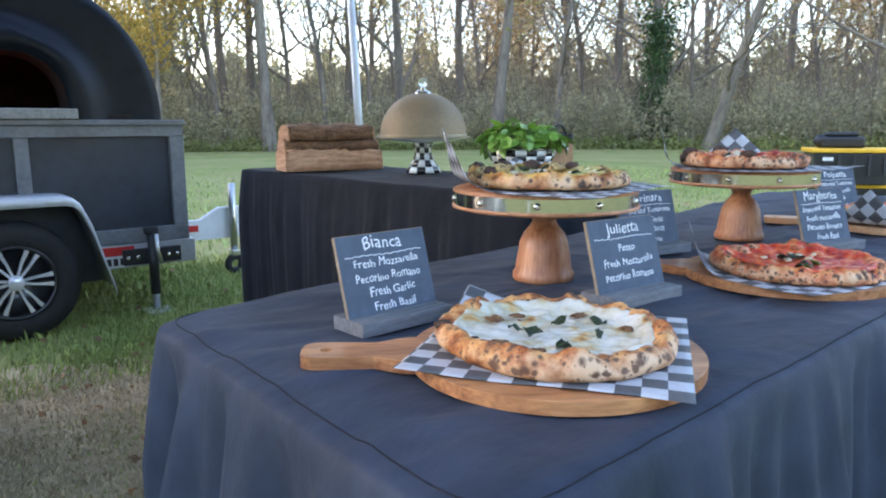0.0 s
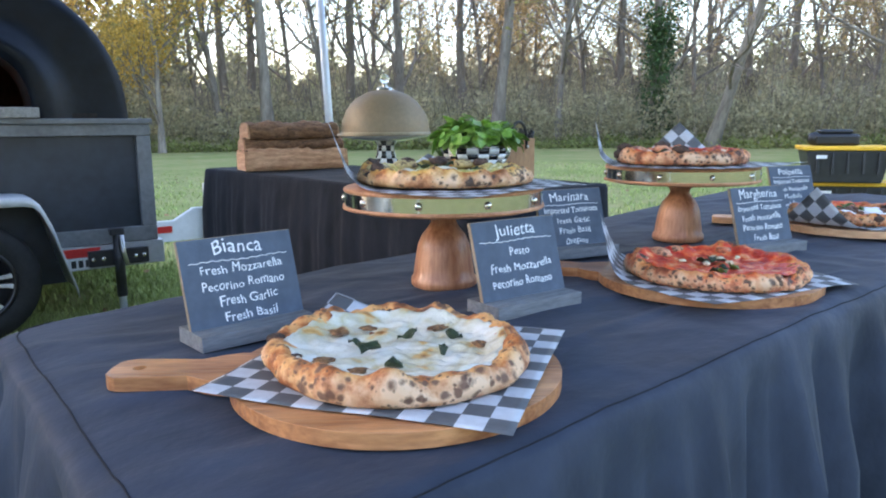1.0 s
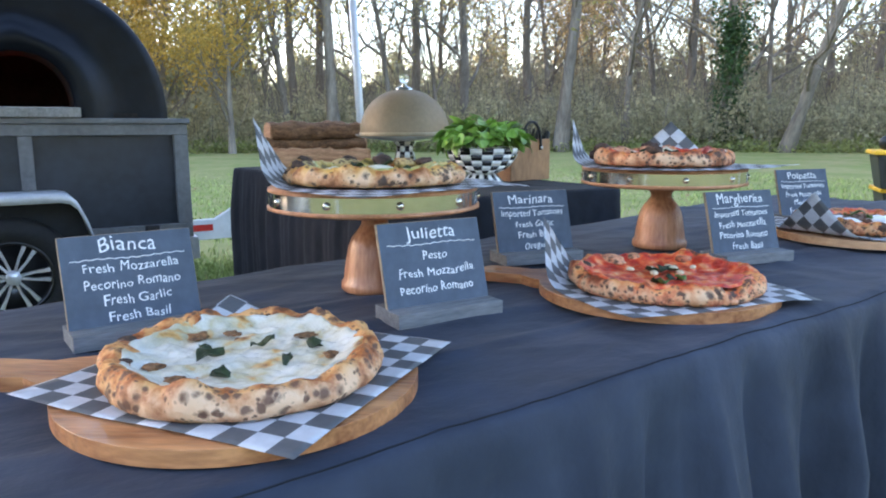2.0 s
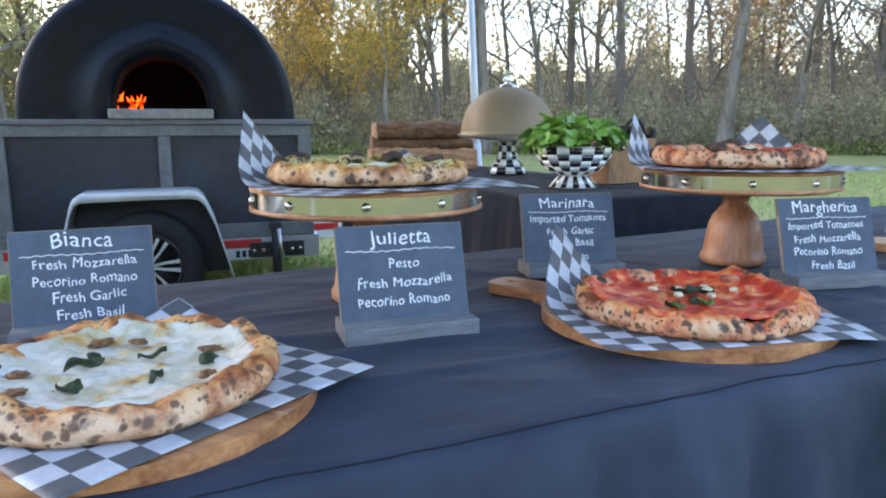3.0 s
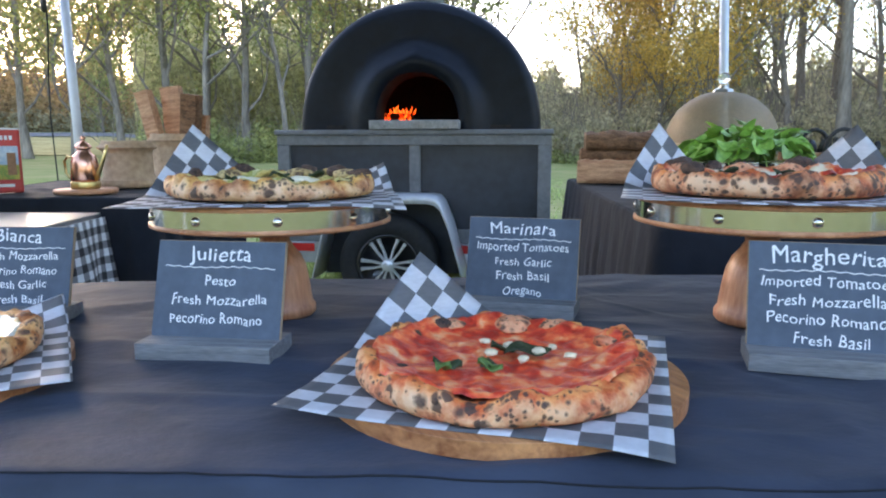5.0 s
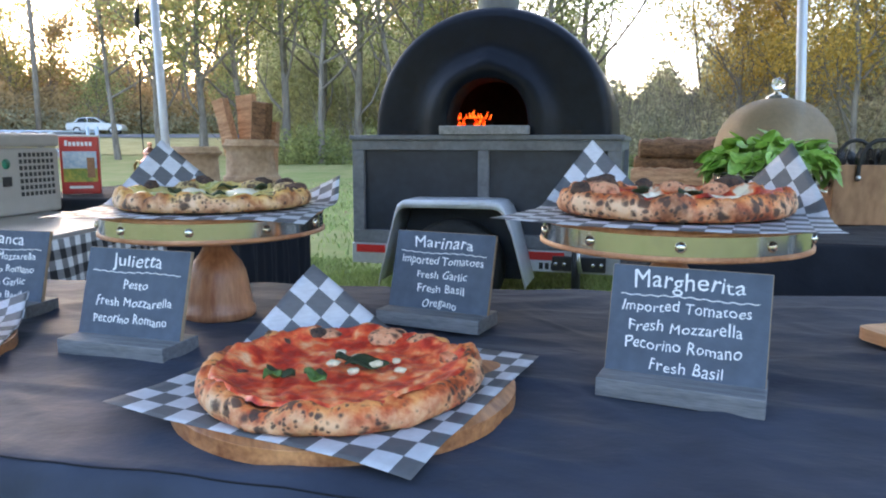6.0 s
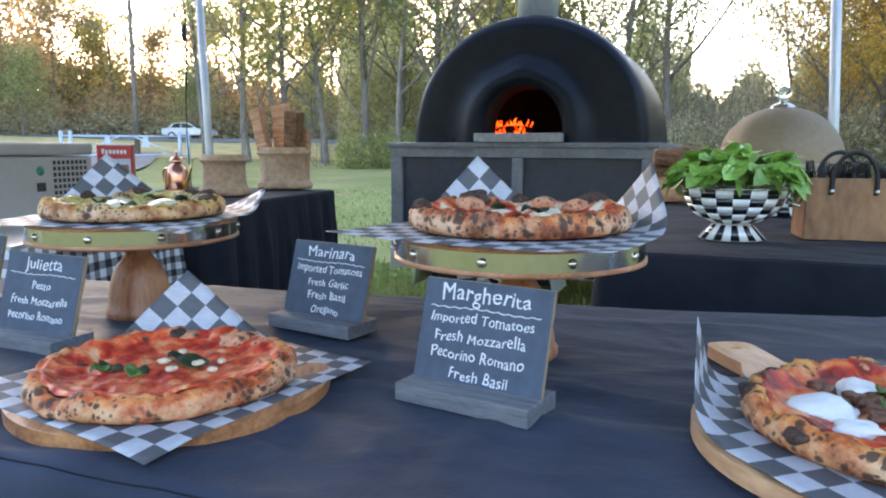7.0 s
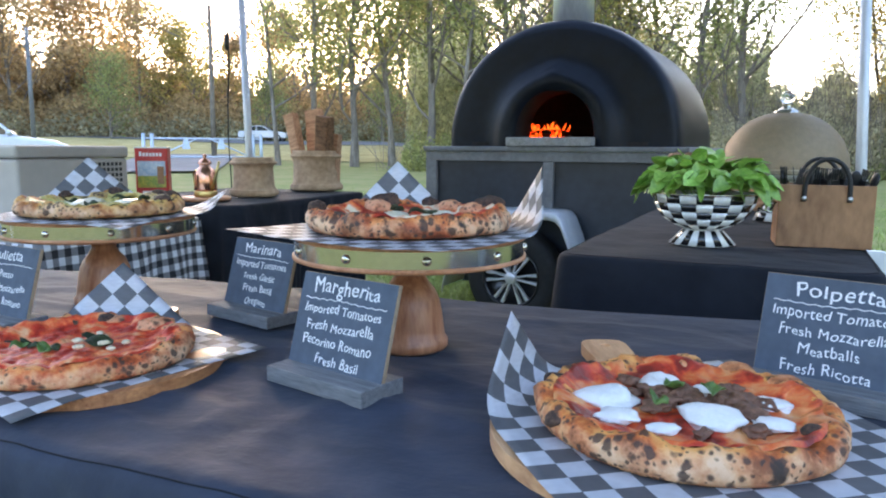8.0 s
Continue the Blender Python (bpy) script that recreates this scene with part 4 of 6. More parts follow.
p4 = pizza("margherita_pizza", 1.504, 0.835, st2_top + 0.0035, 0.133, 25, 4.0, (0.46, 0.09, 0.022), (0.76, 0.26, 0.075), G_TOP,
           "margherita pizza with tomato, mozzarella and basil on a pedestal",
           [(118, 0.92, 0.022), (140, 0.95, 0.014), (235, 1.0, 0.012), (205, 0.98, 0.016), (180, 0.96, 0.013), (260, 0.99, 0.010), (290, 0.98, 0.009), (-25, 0.97, 0.010), (10, 0.9, 0.013), (30, 0.88, 0.016), (225, 0.84, 0.018), (330, 0.99, 0.008)], rim=1.0, lump=0.006, char=0.60, spread=0.88)
scatter(p4, "cheese_pool", CHEESE, [(-0.02, 0.01, 0.028), (0.04, 0.03, 0.024), (0.03, -0.04, 0.024), (-0.05, -0.03, 0.02)], 16, flat=0.28)
wilted(p4, [(0.02, -0.01, 0.04, 20), (-0.02, 0.04, 0.03, 100)], 17, z=0.02)
scatter(p4, "dough_bubble", crust_mat("margherita_bubble", 0.5, (0.5, 0.16, 0.07), (0.7, 0.32, 0.17), 9.0), [(-0.055, 0.085, 0.026), (0.09, 0.055, 0.024), (0.05, 0.1, 0.02)], 18, "bubbled dough", 0.5, 0.0205, 0.2)

scatter(p4, "blister", CHAR, [(-0.045, 0.103, 0.023), (0.108, 0.058, 0.022), (-0.118, -0.02, 0.016), (0.02, 0.118, 0.013)], 28, "blackened dough bubble", 0.6, 0.027, 0.35)
scatter(p3, "blister", CHAR, [(0.03, 0.11, 0.017), (0.075, 0.082, 0.016), (-0.06, 0.098, 0.016), (0.112, 0.02, 0.014), (-0.11, 0.03, 0.013)], 29, "blackened dough bubble", 0.6, 0.025, 0.35)

p5 = pizza("meatball_pizza", 1.892, 0.656, TABLE_Z(1.9) + PZ, 0.1295, -15, 5.0, (0.54, 0.12, 0.025), (0.8, 0.34, 0.09), P_TOP,
           "meatball pizza with ricotta dollops and tomato, charred crust",
           [(0, 0.82, 0.014), (120, 0.93, 0.012), (150, 0.97, 0.013), (195, 0.92, 0.014), (215, 0.97, 0.013), (240, 0.93, 0.015), (265, 0.98, 0.012), (285, 0.99, 0.013), (310, 0.98, 0.010), (180, 0.88, 0.012), (165, 0.9, 0.011)], rim=0.94, lump=0.005, char=0.60, spread=0.875)
scatter(p5, "ricotta_dollop", RICOTTA, [(-0.058, -0.028, 0.027), (0.03, -0.012, 0.028), (-0.04, 0.035, 0.024), (0.058, 0.056, 0.017), (-0.028, -0.065, 0.018), (0.075, 0.004, 0.016), (0.012, -0.062, 0.014), (0.0, 0.05, 0.015)], 20, "white ricotta dollop", 0.30, 0.0165, 0.42)
rm = random.Random(41)
crumbs = [(0.028 * math.cos(a) + rm.gauss(0, 0.03), 0.02 + 0.02 * math.sin(a) + rm.gauss(0, 0.024), rm.uniform(0.007, 0.014)) for a in [0.45 * k for k in range(30)]]
scatter(p5, "meatball_piece", MEAT, [c for c in crumbs if math.hypot(c[0], c[1]) < 0.088], 21, "brown crumbled meatball piece", 0.5, 0.0165, 0.7)
wilted(p5, [(0.015, 0.025, 0.032, 110), (-0.015, 0.012, 0.026, 150), (-0.01, -0.028, 0.016, 10)], 22, BAKED, "green basil leaf", 0.026)
scatter(p5, "dough_bubble", crust_mat("meatball_bubble", 0.5, (0.52, 0.17, 0.06), (0.72, 0.34, 0.16), 12.0), [(0.05, 0.11, 0.019), (0.0, 0.12, 0.018), (-0.05, 0.105, 0.016), (0.11, 0.02, 0.02)], 24, "bubbled dough", 0.5, 0.0195, 0.2)


# ---- oven trailer ----
def oven_trailer():
    root = thing("pizza_oven_trailer", pose(0, 0, 0), "black dome wood-fired pizza oven on a grey-framed aluminium trailer, fire lit", "oven trailer")
    x0, x1, y0, y1 = -0.28, 1.33, 4.03, 5.50
    cx = 0.545
    zt = 1.034
    # cabinet
    part("cabinet_body", box_bm(x0 + 0.03, x1 - 0.03, y0 + 0.03, y1 - 0.03, 0.38, 0.99), PANEL, root)
    part("ledge", box_bm(x0 - 0.012, x1 + 0.012, y0 - 0.015, y1 + 0.012, 1.005, zt), FRAME, root, "grey ledge round the oven", bevel=0.006)
    rails = [("front_rail", x0, x1, y0, y0 + 0.05, 0.945, 1.004), ("front_rail", x0, x1, y0, y0 + 0.05, 0.375, 0.455),
             ("corner_post", x0, x0 + 0.075, y0 + 0.002, y0 + 0.075, 0.4551, 0.9449), ("corner_post", x1 - 0.075, x1, y0 + 0.002, y0 + 0.075, 0.4551, 0.9449),
             ("middle_post", cx - 0.032, cx + 0.032, y0 + 0.003, y0 + 0.05, 0.4551, 0.9449),
             ("corner_post", x1 - 0.075, x1, y1 - 0.075, y1, 0.4551, 0.9449), ("corner_post", x0, x0 + 0.075, y1 - 0.075, y1, 0.4551, 0.9449),
             ("side_rail", x1 - 0.05, x1 - 0.001, y0 + 0.051, y1, 0.945, 1.004), ("side_rail", x1 - 0.05, x1 - 0.001, y0 + 0.051, y1, 0.375, 0.455),
             ("side_rail", x0 + 0.001, x0 + 0.05, y0 + 0.051, y1, 0.945, 1.004), ("side_rail", x0 + 0.001, x0 + 0.05, y0 + 0.051, y1, 0.375, 0.455)]
    for nm, a, b, c, d, e, f in rails:
        part(nm, box_bm(a, b, c, d, e, f), FRAME, root, "", bevel=0.004)
    # dome shell, lofted from arches
    n = 64

    def arch(hw, top, y, peak=0.0, base=zt, p=1.0, pw=0.07):
        out = []
        for i in range(n + 1):
            a = math.pi * i / n
            s = math.sin(a) ** p
            x = cx - hw * math.cos(a)
            z = base + (top - base) * s
            z += peak * math.exp(-((x - cx) / pw) ** 2)
            out.append((x, y, z))
        return out

    def loft(arches, bm=None, cap_last=False):
        bm = bm or bmesh.new()
        prev = None
        for pts in arches:
            ring = [bm.verts.new(q) for q in pts]
            if prev:
                for i in range(n):
                    bm.faces.new((prev[i], prev[i + 1], ring[i + 1], ring[i]))
            prev = ring
        if cap_last:
            bm.faces.new(prev)
        return finish(bm)
    p = 0.92
    shell = [arch(0.68, 1.72, 5.42, p=p), arch(0.715, 1.765, 5.36, p=p), arch(0.725, 1.782, 5.2, p=p), arch(0.725, 1.782, 4.30, p=p), arch(0.722, 1.778, 4.21, p=p), arch(0.708, 1.762, 4.155, p=p), arch(0.685, 1.735, 4.14, p=p),
             arch(0.66, 1.711, 4.137, p=0.91), arch(0.60, 1.655, 4.140, 0.002, p=0.9), arch(0.52, 1.588, 4.146, 0.006, p=0.88), arch(0.47, 1.548, 4.148, 0.009, p=0.86), arch(0.42, 1.508, 4.138, 0.016, p=0.83),
             arch(0.385, 1.478, 4.116, 0.025, p=0.8), arch(0.355, 1.454, 4.095, 0.028, p=0.78), arch(0.325, 1.432, 4.078, 0.026, p=0.76), arch(0.285, 1.40, 4.082, 0.01, p=0.74), arch(0.258, 1.378, 4.09, 0.003, p=0.72), arch(0.247, 1.367, 4.11, p=0.72)]
    part("dome", loft(shell), BLACKPAINT, root, "matt black domed shell with a moulded hood")
    back = bmesh.new()
    vs = [back.verts.new(q) for q in arch(0.68, 1.72, 5.42, p=p)]
    back.faces.new(vs)
    part("dome_back", finish(back), BLACKPAINT, root)
    inner = [arch(0.245, 1.366, 4.11, p=0.72), arch(0.24, 1.36, 4.34, p=0.72), arch(0.36, 1.46, 4.40, p=0.9), arch(0.50, 1.56, 4.6, p=0.9), arch(0.50, 1.56, 5.0, p=0.9), arch(0.36, 1.4, 5.25, p=0.9)]
    part("firing_chamber", loft(inner, cap_last=True), SOOT, root, "sooty brick chamber")
    part("hearth", box_bm(cx - 0.55, cx + 0.55, 4.14, 5.26, 1.036, 1.062), SOOT, root)
    part("sill", box_bm(cx - 0.262, cx + 0.262, 4.0, 4.14, 1.036, 1.088), SILL, root, "pale worn stone sill", bevel=0.006)
    part("flue", lathe([(0.125, 0), (0.125, 0.9), (0.118, 0.9), (0.118, 0.0)], 40, closed=True), FLUE, root, "polished steel flue pipe", pose(cx, 4.42, 1.77))
    # fire
    rnd = random.Random(5)
    for k in range(4):
        a = rnd.uniform(-35, 35)
        part("firewood", blob((0.14, 0.03, 0.03), k, 0.25), SOOT, root, "charred burning log", pose(0.27 + rnd.uniform(-0.05, 0.08), 4.72 + rnd.uniform(-0.1, 0.1), 1.085 + 0.012 * k, 0, 0, a))
    for k in range(70):
        bm = bmesh.new()
        h = rnd.uniform(0.02, 0.13) * rnd.uniform(0.5, 1.0)
        pts, tap = [], []
        ph = rnd.uniform(0, 6)
        for i in range(8):
            t = i / 7
            pts.append((0.02 * math.sin(ph + 3 * t) * t, 0.015 * math.cos(ph + 2.3 * t) * t, h * t))
            tap.append(max(0.0015, 0.013 * (1 - t) ** 0.8 * (0.7 + t)))
        tube(pts, 0.01, 7, bm, tap)
        part("flame", bm, FIRE, root, "red-orange flame", pose(0.17 + 0.0036 * k + rnd.uniform(-0.02, 0.02), 4.70 + rnd.uniform(-0.1, 0.08), 1.085 + rnd.uniform(0, 0.015)))
    for k in range(10):
        part("ember", blob((0.014, 0.012, 0.01), k, 0.4, 2), FIRE, root, "glowing ember", pose(0.22 + rnd.uniform(-0.08, 0.2), 4.60 + rnd.uniform(-0.1, 0.12), 1.07))
    # chassis
    part("chassis_rail", box_bm(x0 - 0.01, x1 + 0.03, y0 + 0.005, y0 + 0.06, 0.245, 0.372), ALU, root, "aluminium chassis rail", bevel=0.004)
    part("chassis_rail", box_bm(x0 - 0.01, x1 + 0.03, y1 - 0.06, y1 - 0.005, 0.245, 0.372), ALU, root)
    part("cross_member", box_bm(x1 - 0.03, x1 + 0.03, y0 + 0.061, y1 - 0.061, 0.245, 0.372), ALU, root)
    part("cross_member", box_bm(x0 - 0.01, x0 + 0.05, y0 + 0.061, y1 - 0.061, 0.245, 0.372), ALU, root)
    part("axle", tube([(0.435, 3.9, 0.285), (0.435, 5.55, 0.285)], 0.03), BLACKIRON, root)
    for a, b in ((x0 + 0.02, x0 + 0.21), (0.79, 1.03)):
        part("reflector_tape", box_bm(a, b, y0 + 0.001, y0 + 0.006, 0.315, 0.362), RED, root, "red reflector strip")
    part("reflector_tape", box_bm(0.80, 1.03, y0 + 0.001, y0 + 0.006, 0.252, 0.311), WHITE, root, "white plate with a dark maker's mark")
    for k in range(4):
        part("maker_mark", box_bm(0.885 + 0.034 * k, 0.908 + 0.034 * k, y0 - 0.001, y0 + 0.002, 0.262, 0.300), BLACKIRON, root, "dark illegible mark")
    # mudguard over the wheel
    gx = [(0.0, 0.20), (0.055, 0.43), (0.1, 0.60), (0.118, 0.645), (0.15, 0.668), (0.40, 0.672), (0.66, 0.672), (0.70, 0.664), (0.73, 0.635), (0.775, 0.53), (0.86, 0.21)]
    bm = bmesh.new()
    rows = []
    for k, (gx_, gz) in enumerate(gx):
        rows.append([bm.verts.new((gx_, yy, gz - dz)) for yy, dz in ((3.735, 0.042), (3.735, 0.006), (3.742, 0.0), (4.03, 0.0))])
    for a, b in zip(rows, rows[1:]):
        for i in range(3):
            bm.faces.new((a[i], a[i + 1], b[i + 1], b[i]))
    g = part("mudguard", finish(bm), FENDER, root, "folded silver mudguard")
    s = g.modifiers.new("thickness", "SOLIDIFY")
    s.thickness = 0.006
    # the arch is open; this black sheet stands for the shade inside it
    bm = outline_slab([[(a, b - 0.012) for a, b in gx]], 0.0, 0.006)
    part("inner_guard", bm, PANEL, root, "", Matrix(((1, 0, 0, 0), (0, 0, -1, 4.025), (0, 1, 0, 0), (0, 0, 0, 1))))
    # stabiliser jack at the corner
    jx = 1.105
    part("jack_plate", box_bm(jx - 0.14, jx + 0.16, 3.992, 4.03, 0.262, 0.345), BLACKIRON, root, "black bolted jack bracket", bevel=0.003)
    for bx in (-0.12, -0.07, 0.09, 0.135):
        part("bolt", lathe([(0.011, 0), (0.011, 0.006), (0, 0.007)], 10), CHROME, root, "", pose(jx + bx, 3.992, 0.303, 90))
    part("jack_tube", tube([(jx, 3.955, 0.10), (jx, 3.955, 0.44)], 0.026, 14), BLACKIRON, root)
    part("jack_leg", tube([(jx, 3.955, 0.012), (jx, 3.955, 0.16)], 0.019, 14), ALU, root)
    part("jack_foot", box_bm(jx - 0.08, jx + 0.08, 3.89, 4.02, 0.002, 0.012), ALU, root, bevel=0.003)
    part("jack_head", box_bm(jx - 0.04, jx + 0.03, 3.93, 3.98, 0.43, 0.465), BLACKIRON, root, bevel=0.006)
    part("jack_crank", tube([(jx + 0.012, 3.925, 0.43), (jx + 0.014, 3.92, 0.34), (jx + 0.03, 3.915, 0.27)], 0.012, 8), STEEL, root, "steel crank handle")
    # drawbar with its jockey wheel
    part("drawbar", outline_slab([[(1.36, 0.25), (2.75, 0.25), (2.75, 0.36), (2.3, 0.46), (1.75, 0.46), (1.62, 0.385), (1.36, 0.385)]], 0.0, 0.05), WHITE, root, "white-painted drawbar",
         Matrix(((1, 0, 0, 0), (0, 0, -1, 4.74), (0, 1, 0, 0), (0, 0, 0, 1))), bevel=0.005)
    part("reflector_tape", box_bm(1.43, 1.60, 4.684, 4.689, 0.31, 0.352), RED, root, "red reflector strip")
    part("jockey_post", tube([(1.83, 4.66, 0.13), (1.83, 4.66, 0.62)], 0.024, 14), STEEL, root)
    jw = part("jockey_wheel", lathe([(0.03, -0.02), (0.062, -0.022), (0.07, -0.01), (0.07, 0.01), (0.062, 0.022), (0.03, 0.02)], 24, closed=True), TYRE, root, "small black castor wheel", pose(1.83, 4.66, 0.072, 90))
    part("castor_fork", box_bm(1.80, 1.86, 4.63, 4.69, 0.13, 0.17), STEEL, root, bevel=0.004)
    # road wheels
    for yy, flip in ((3.755, 0), (5.78, 180)):
        wheel = part("road_wheel", lathe([(0.168, -0.07), (0.178, -0.085), (0.225, -0.092), (0.262, -0.083), (0.279, -0.06), (0.283, -0.03), (0.283, 0.03), (0.279, 0.06),
                                          (0.262, 0.083), (0.225, 0.092), (0.178, 0.085), (0.168, 0.07)], 72, closed=True), TYRE, root, "black trailer tyre", pose(0.435, yy + (0.085 if not flip else -0.085), 0.283, 90, 0, flip))
        part("rim", lathe([(0.17, 0.075), (0.176, 0.087), (0.165, 0.088), (0.158, 0.07), (0.15, 0.02), (0.03, 0.01), (0, 0.012), (0, -0.02), (0.16, -0.07), (0.17, -0.07)], 60), RIMBLACK, wheel, "black alloy rim")
        for k in range(6):
            for sgn in (-1, 1):
                bm = outline_slab([[(0.028, -0.006), (0.09, -0.005), (0.135, -0.013), (0.162, -0.016), (0.162, 0.006), (0.14, 0.004), (0.095, 0.006), (0.03, 0.006)]], 0.045, 0.072)
                part("spoke", bm, RIMSILVER, wheel, "machined split spoke", pose(0, 0, 0, 0, 0, 60 * k + sgn * 11) @ Matrix.Diagonal((1, sgn, 1, 1)), bevel=0.002)
        part("hub_cap", lathe([(0.034, 0.06), (0.034, 0.088), (0.028, 0.094), (0, 0.095)], 24), RIMSILVER, wheel)
    return root


oven_trailer()


# ---- things on the long table ----
ZB = 0.797


def checks_band(root, prof, nseg, alt0, name, label):
    """Hand-painted checks: each square of a turned band is a tile on the surface."""
    meshes = {}
    for k, ((r0, z0), (r1, z1)) in enumerate(zip(prof, prof[1:])):
        for which, material in ((0, ENAMELW), (1, ENAMELB)):
            bm = bmesh.new()
            a = 2 * math.pi / nseg
            rows = []
            for i in range(4):
                t = i / 3
                rows.append([bm.verts.new((r * math.cos(a * t), r * math.sin(a * t), z)) for r, z in ((r0, z0), (r1, z1), (r1 - 0.002, z1), (r0 - 0.002, z0))])
            for p, q in zip(rows, rows[1:]):
                for i in range(4):
                    bm.faces.new((p[i], q[i], q[(i + 1) % 4], p[(i + 1) % 4]))
            meshes[k, which] = mesh_of(name, finish(bm), material)
        for s in range(nseg):
            ob = new(name, meshes[k, (s + k + alt0) % 2])
            ob.parent = root
            ob.matrix_basis = pose(0, 0, 0, 0, 0, 360 * s / nseg)


def food_cover(x, y):
    root = thing("covered_cake_stand", pose(x, y, ZB), "taupe wire-mesh dome on a black and white checked enamel stand", "cake stand")
    checks_band(root, [(0.078, 0.0), (0.066, 0.026), (0.045, 0.055), (0.037, 0.085), (0.037, 0.108), (0.05, 0.125)], 12, 0, "painted_check", "")
    part("stand_core", lathe([(0, 0.001), (0.072, 0.001), (0.06, 0.027), (0.041, 0.055), (0.033, 0.085), (0.033, 0.11), (0.045, 0.126), (0, 0.126)], 32), ENAMELW, root)
    part("plate", lathe([(0, 0.124), (0.06, 0.125), (0.185, 0.143), (0.2, 0.150), (0.2, 0.154), (0.185, 0.150), (0, 0.136)], 72), ENAMELW, root, "pale enamel plate with a gilt rim")
    part("plate_rim", lathe([(0.197, 0.149), (0.203, 0.150), (0.203, 0.156), (0.197, 0.155)], 72, closed=True), GILT, root, "gilt rim")
    prof = [(0.186, 0.156)]
    for i in range(1, 19):
        a = math.pi / 2 * i / 18
        prof.append((0.186 * math.cos(a) ** 0.92, 0.160 + 0.178 * math.sin(a)))
    part("mesh_dome", lathe(prof[:-1] + [(0.0, 0.338)], 72), MESH, root, "see-through woven mesh dome")
    part("dome_band", lathe([(0.184, 0.154), (0.189, 0.154), (0.189, 0.164), (0.184, 0.164)], 72, closed=True), GILT, root)
    part("knob_base", lathe([(0.038, 0.334), (0.036, 0.341), (0.022, 0.348), (0.012, 0.353), (0.010, 0.360), (0.016, 0.363), (0, 0.364)], 32), CHROME, root, "scalloped silver knob base")
    part("knob", lathe([(0, 0.362), (0.012, 0.365), (0.02, 0.376), (0.021, 0.386), (0.016, 0.396), (0.007, 0.401), (0, 0.402)], 24), GLASS, root, "clear glass knob")


food_cover(1.868, 2.515)


def leaf_bm(L, w, curl, seed):
    bm = bmesh.new()
    rows = []
    for i in range(8):
        t = i / 7
        ww = w * (math.sin(math.pi * t ** 0.8) ** 0.75 if 0 < t < 1 else 0.02)
        z = -curl * t * t + 0.004 * math.sin(5 * t + seed)
        rows.append([bm.verts.new((L * t, ww * s, z + 0.25 * ww * abs(s))) for s in (-1, -0.5, 0, 0.5, 1)])
    for a, b in zip(rows, rows[1:]):
        for i in range(4):
            bm.faces.new((a[i], a[i + 1], b[i + 1], b[i]))
    return finish(bm)


def basil_bowl(x, y):
    bowl = thing("footed_bowl", pose(x, y, ZB), "black and white checked enamel footed bowl", "bowl")
    core = [(0, 0.001), (0.072, 0.001), (0.06, 0.018), (0.042, 0.034), (0.044, 0.038), (0.075, 0.052), (0.1, 0.078), (0.113, 0.104), (0.115, 0.12), (0.111, 0.12), (0.092, 0.078), (0.05, 0.05), (0, 0.046)]
    part("bowl_body", lathe(core, 56), ENAMELW, bowl)
    checks_band(bowl, [(0.046, 0.0375), (0.074, 0.0495), (0.0925, 0.064), (0.105, 0.081), (0.1135, 0.099), (0.1175, 0.118)], 20, 0, "painted_check", "")
    checks_band(bowl, [(0.0755, 0.003), (0.0625, 0.0185), (0.0455, 0.035)][::2], 24, 1, "painted_stripe", "")
    part("rim", lathe([(0.114, 0.117), (0.119, 0.118), (0.119, 0.1225), (0.114, 0.1225)], 56, closed=True), CHROME, bowl, "silver rim")
    # loop handle
    part("handle", tube([(0.120, 0.0, 0.085), (0.15, 0.0, 0.078), (0.158, 0.0, 0.1), (0.126, 0.0, 0.112)], 0.004), CHROME, bowl, "", pose(0, 0, 0, 0, 0, 20))
    herbs = thing("basil_bunch", pose(x, y, ZB + 0.098), "heap of fresh green basil sprigs in the checked bowl", "basil")
    rnd = random.Random(31)
    kinds = [mesh_of("leaf", leaf_bm(L, w, c, k), LEAFG) for k, (L, w, c) in enumerate(((0.054, 0.018, 0.014), (0.045, 0.016, 0.01), (0.062, 0.02, 0.02), (0.036, 0.013, 0.006)))]
    for k in range(230):
        a = rnd.uniform(0, 360)
        r = 0.125 * math.sqrt(rnd.random())
        hh = 0.028 + 0.062 * (1 - (r / 0.145) ** 2) * rnd.uniform(0.45, 1.1) + 0.012
        tilt = rnd.uniform(-35, 35) + (25 if r > 0.1 else -15)
        ob = new("leaf", kinds[k % 4])
        ob.parent = herbs
        ob.matrix_basis = pose(r * math.cos(radians(a)), r * math.sin(radians(a)), hh, 0, 0, a + rnd.uniform(-70, 70)) @ pose(0, 0, 0, rnd.uniform(-45, 45), tilt, 0)
    for k in range(9):                                    # drooping over the rim
        a = rnd.choice((190, 350, 100, 30)) + rnd.uniform(-25, 25)
        ob = new("leaf", kinds[k % 3])
        ob.parent = herbs
        ob.matrix_basis = pose(0.128 * math.cos(radians(a)), 0.128 * math.sin(radians(a)), 0.04, 0, 0, a + rnd.uniform(-25, 25)) @ pose(0, 0, 0, rnd.uniform(-40, 40), rnd.uniform(30, 75), 0)
    for k in range(14):
        a = rnd.uniform(0, 6.28)
        b = a + rnd.uniform(-1, 1)
        part("stem", tube([(0.03 * math.cos(b), 0.03 * math.sin(b), 0.0), (0.08 * math.cos(a), 0.08 * math.sin(a), 0.055), (0.14 * math.cos(a), 0.14 * math.sin(a), 0.05 + rnd.uniform(-0.02, 0.03))], 0.0018, 5), LEAFG, herbs)


basil_bowl(1.743, 1.775)


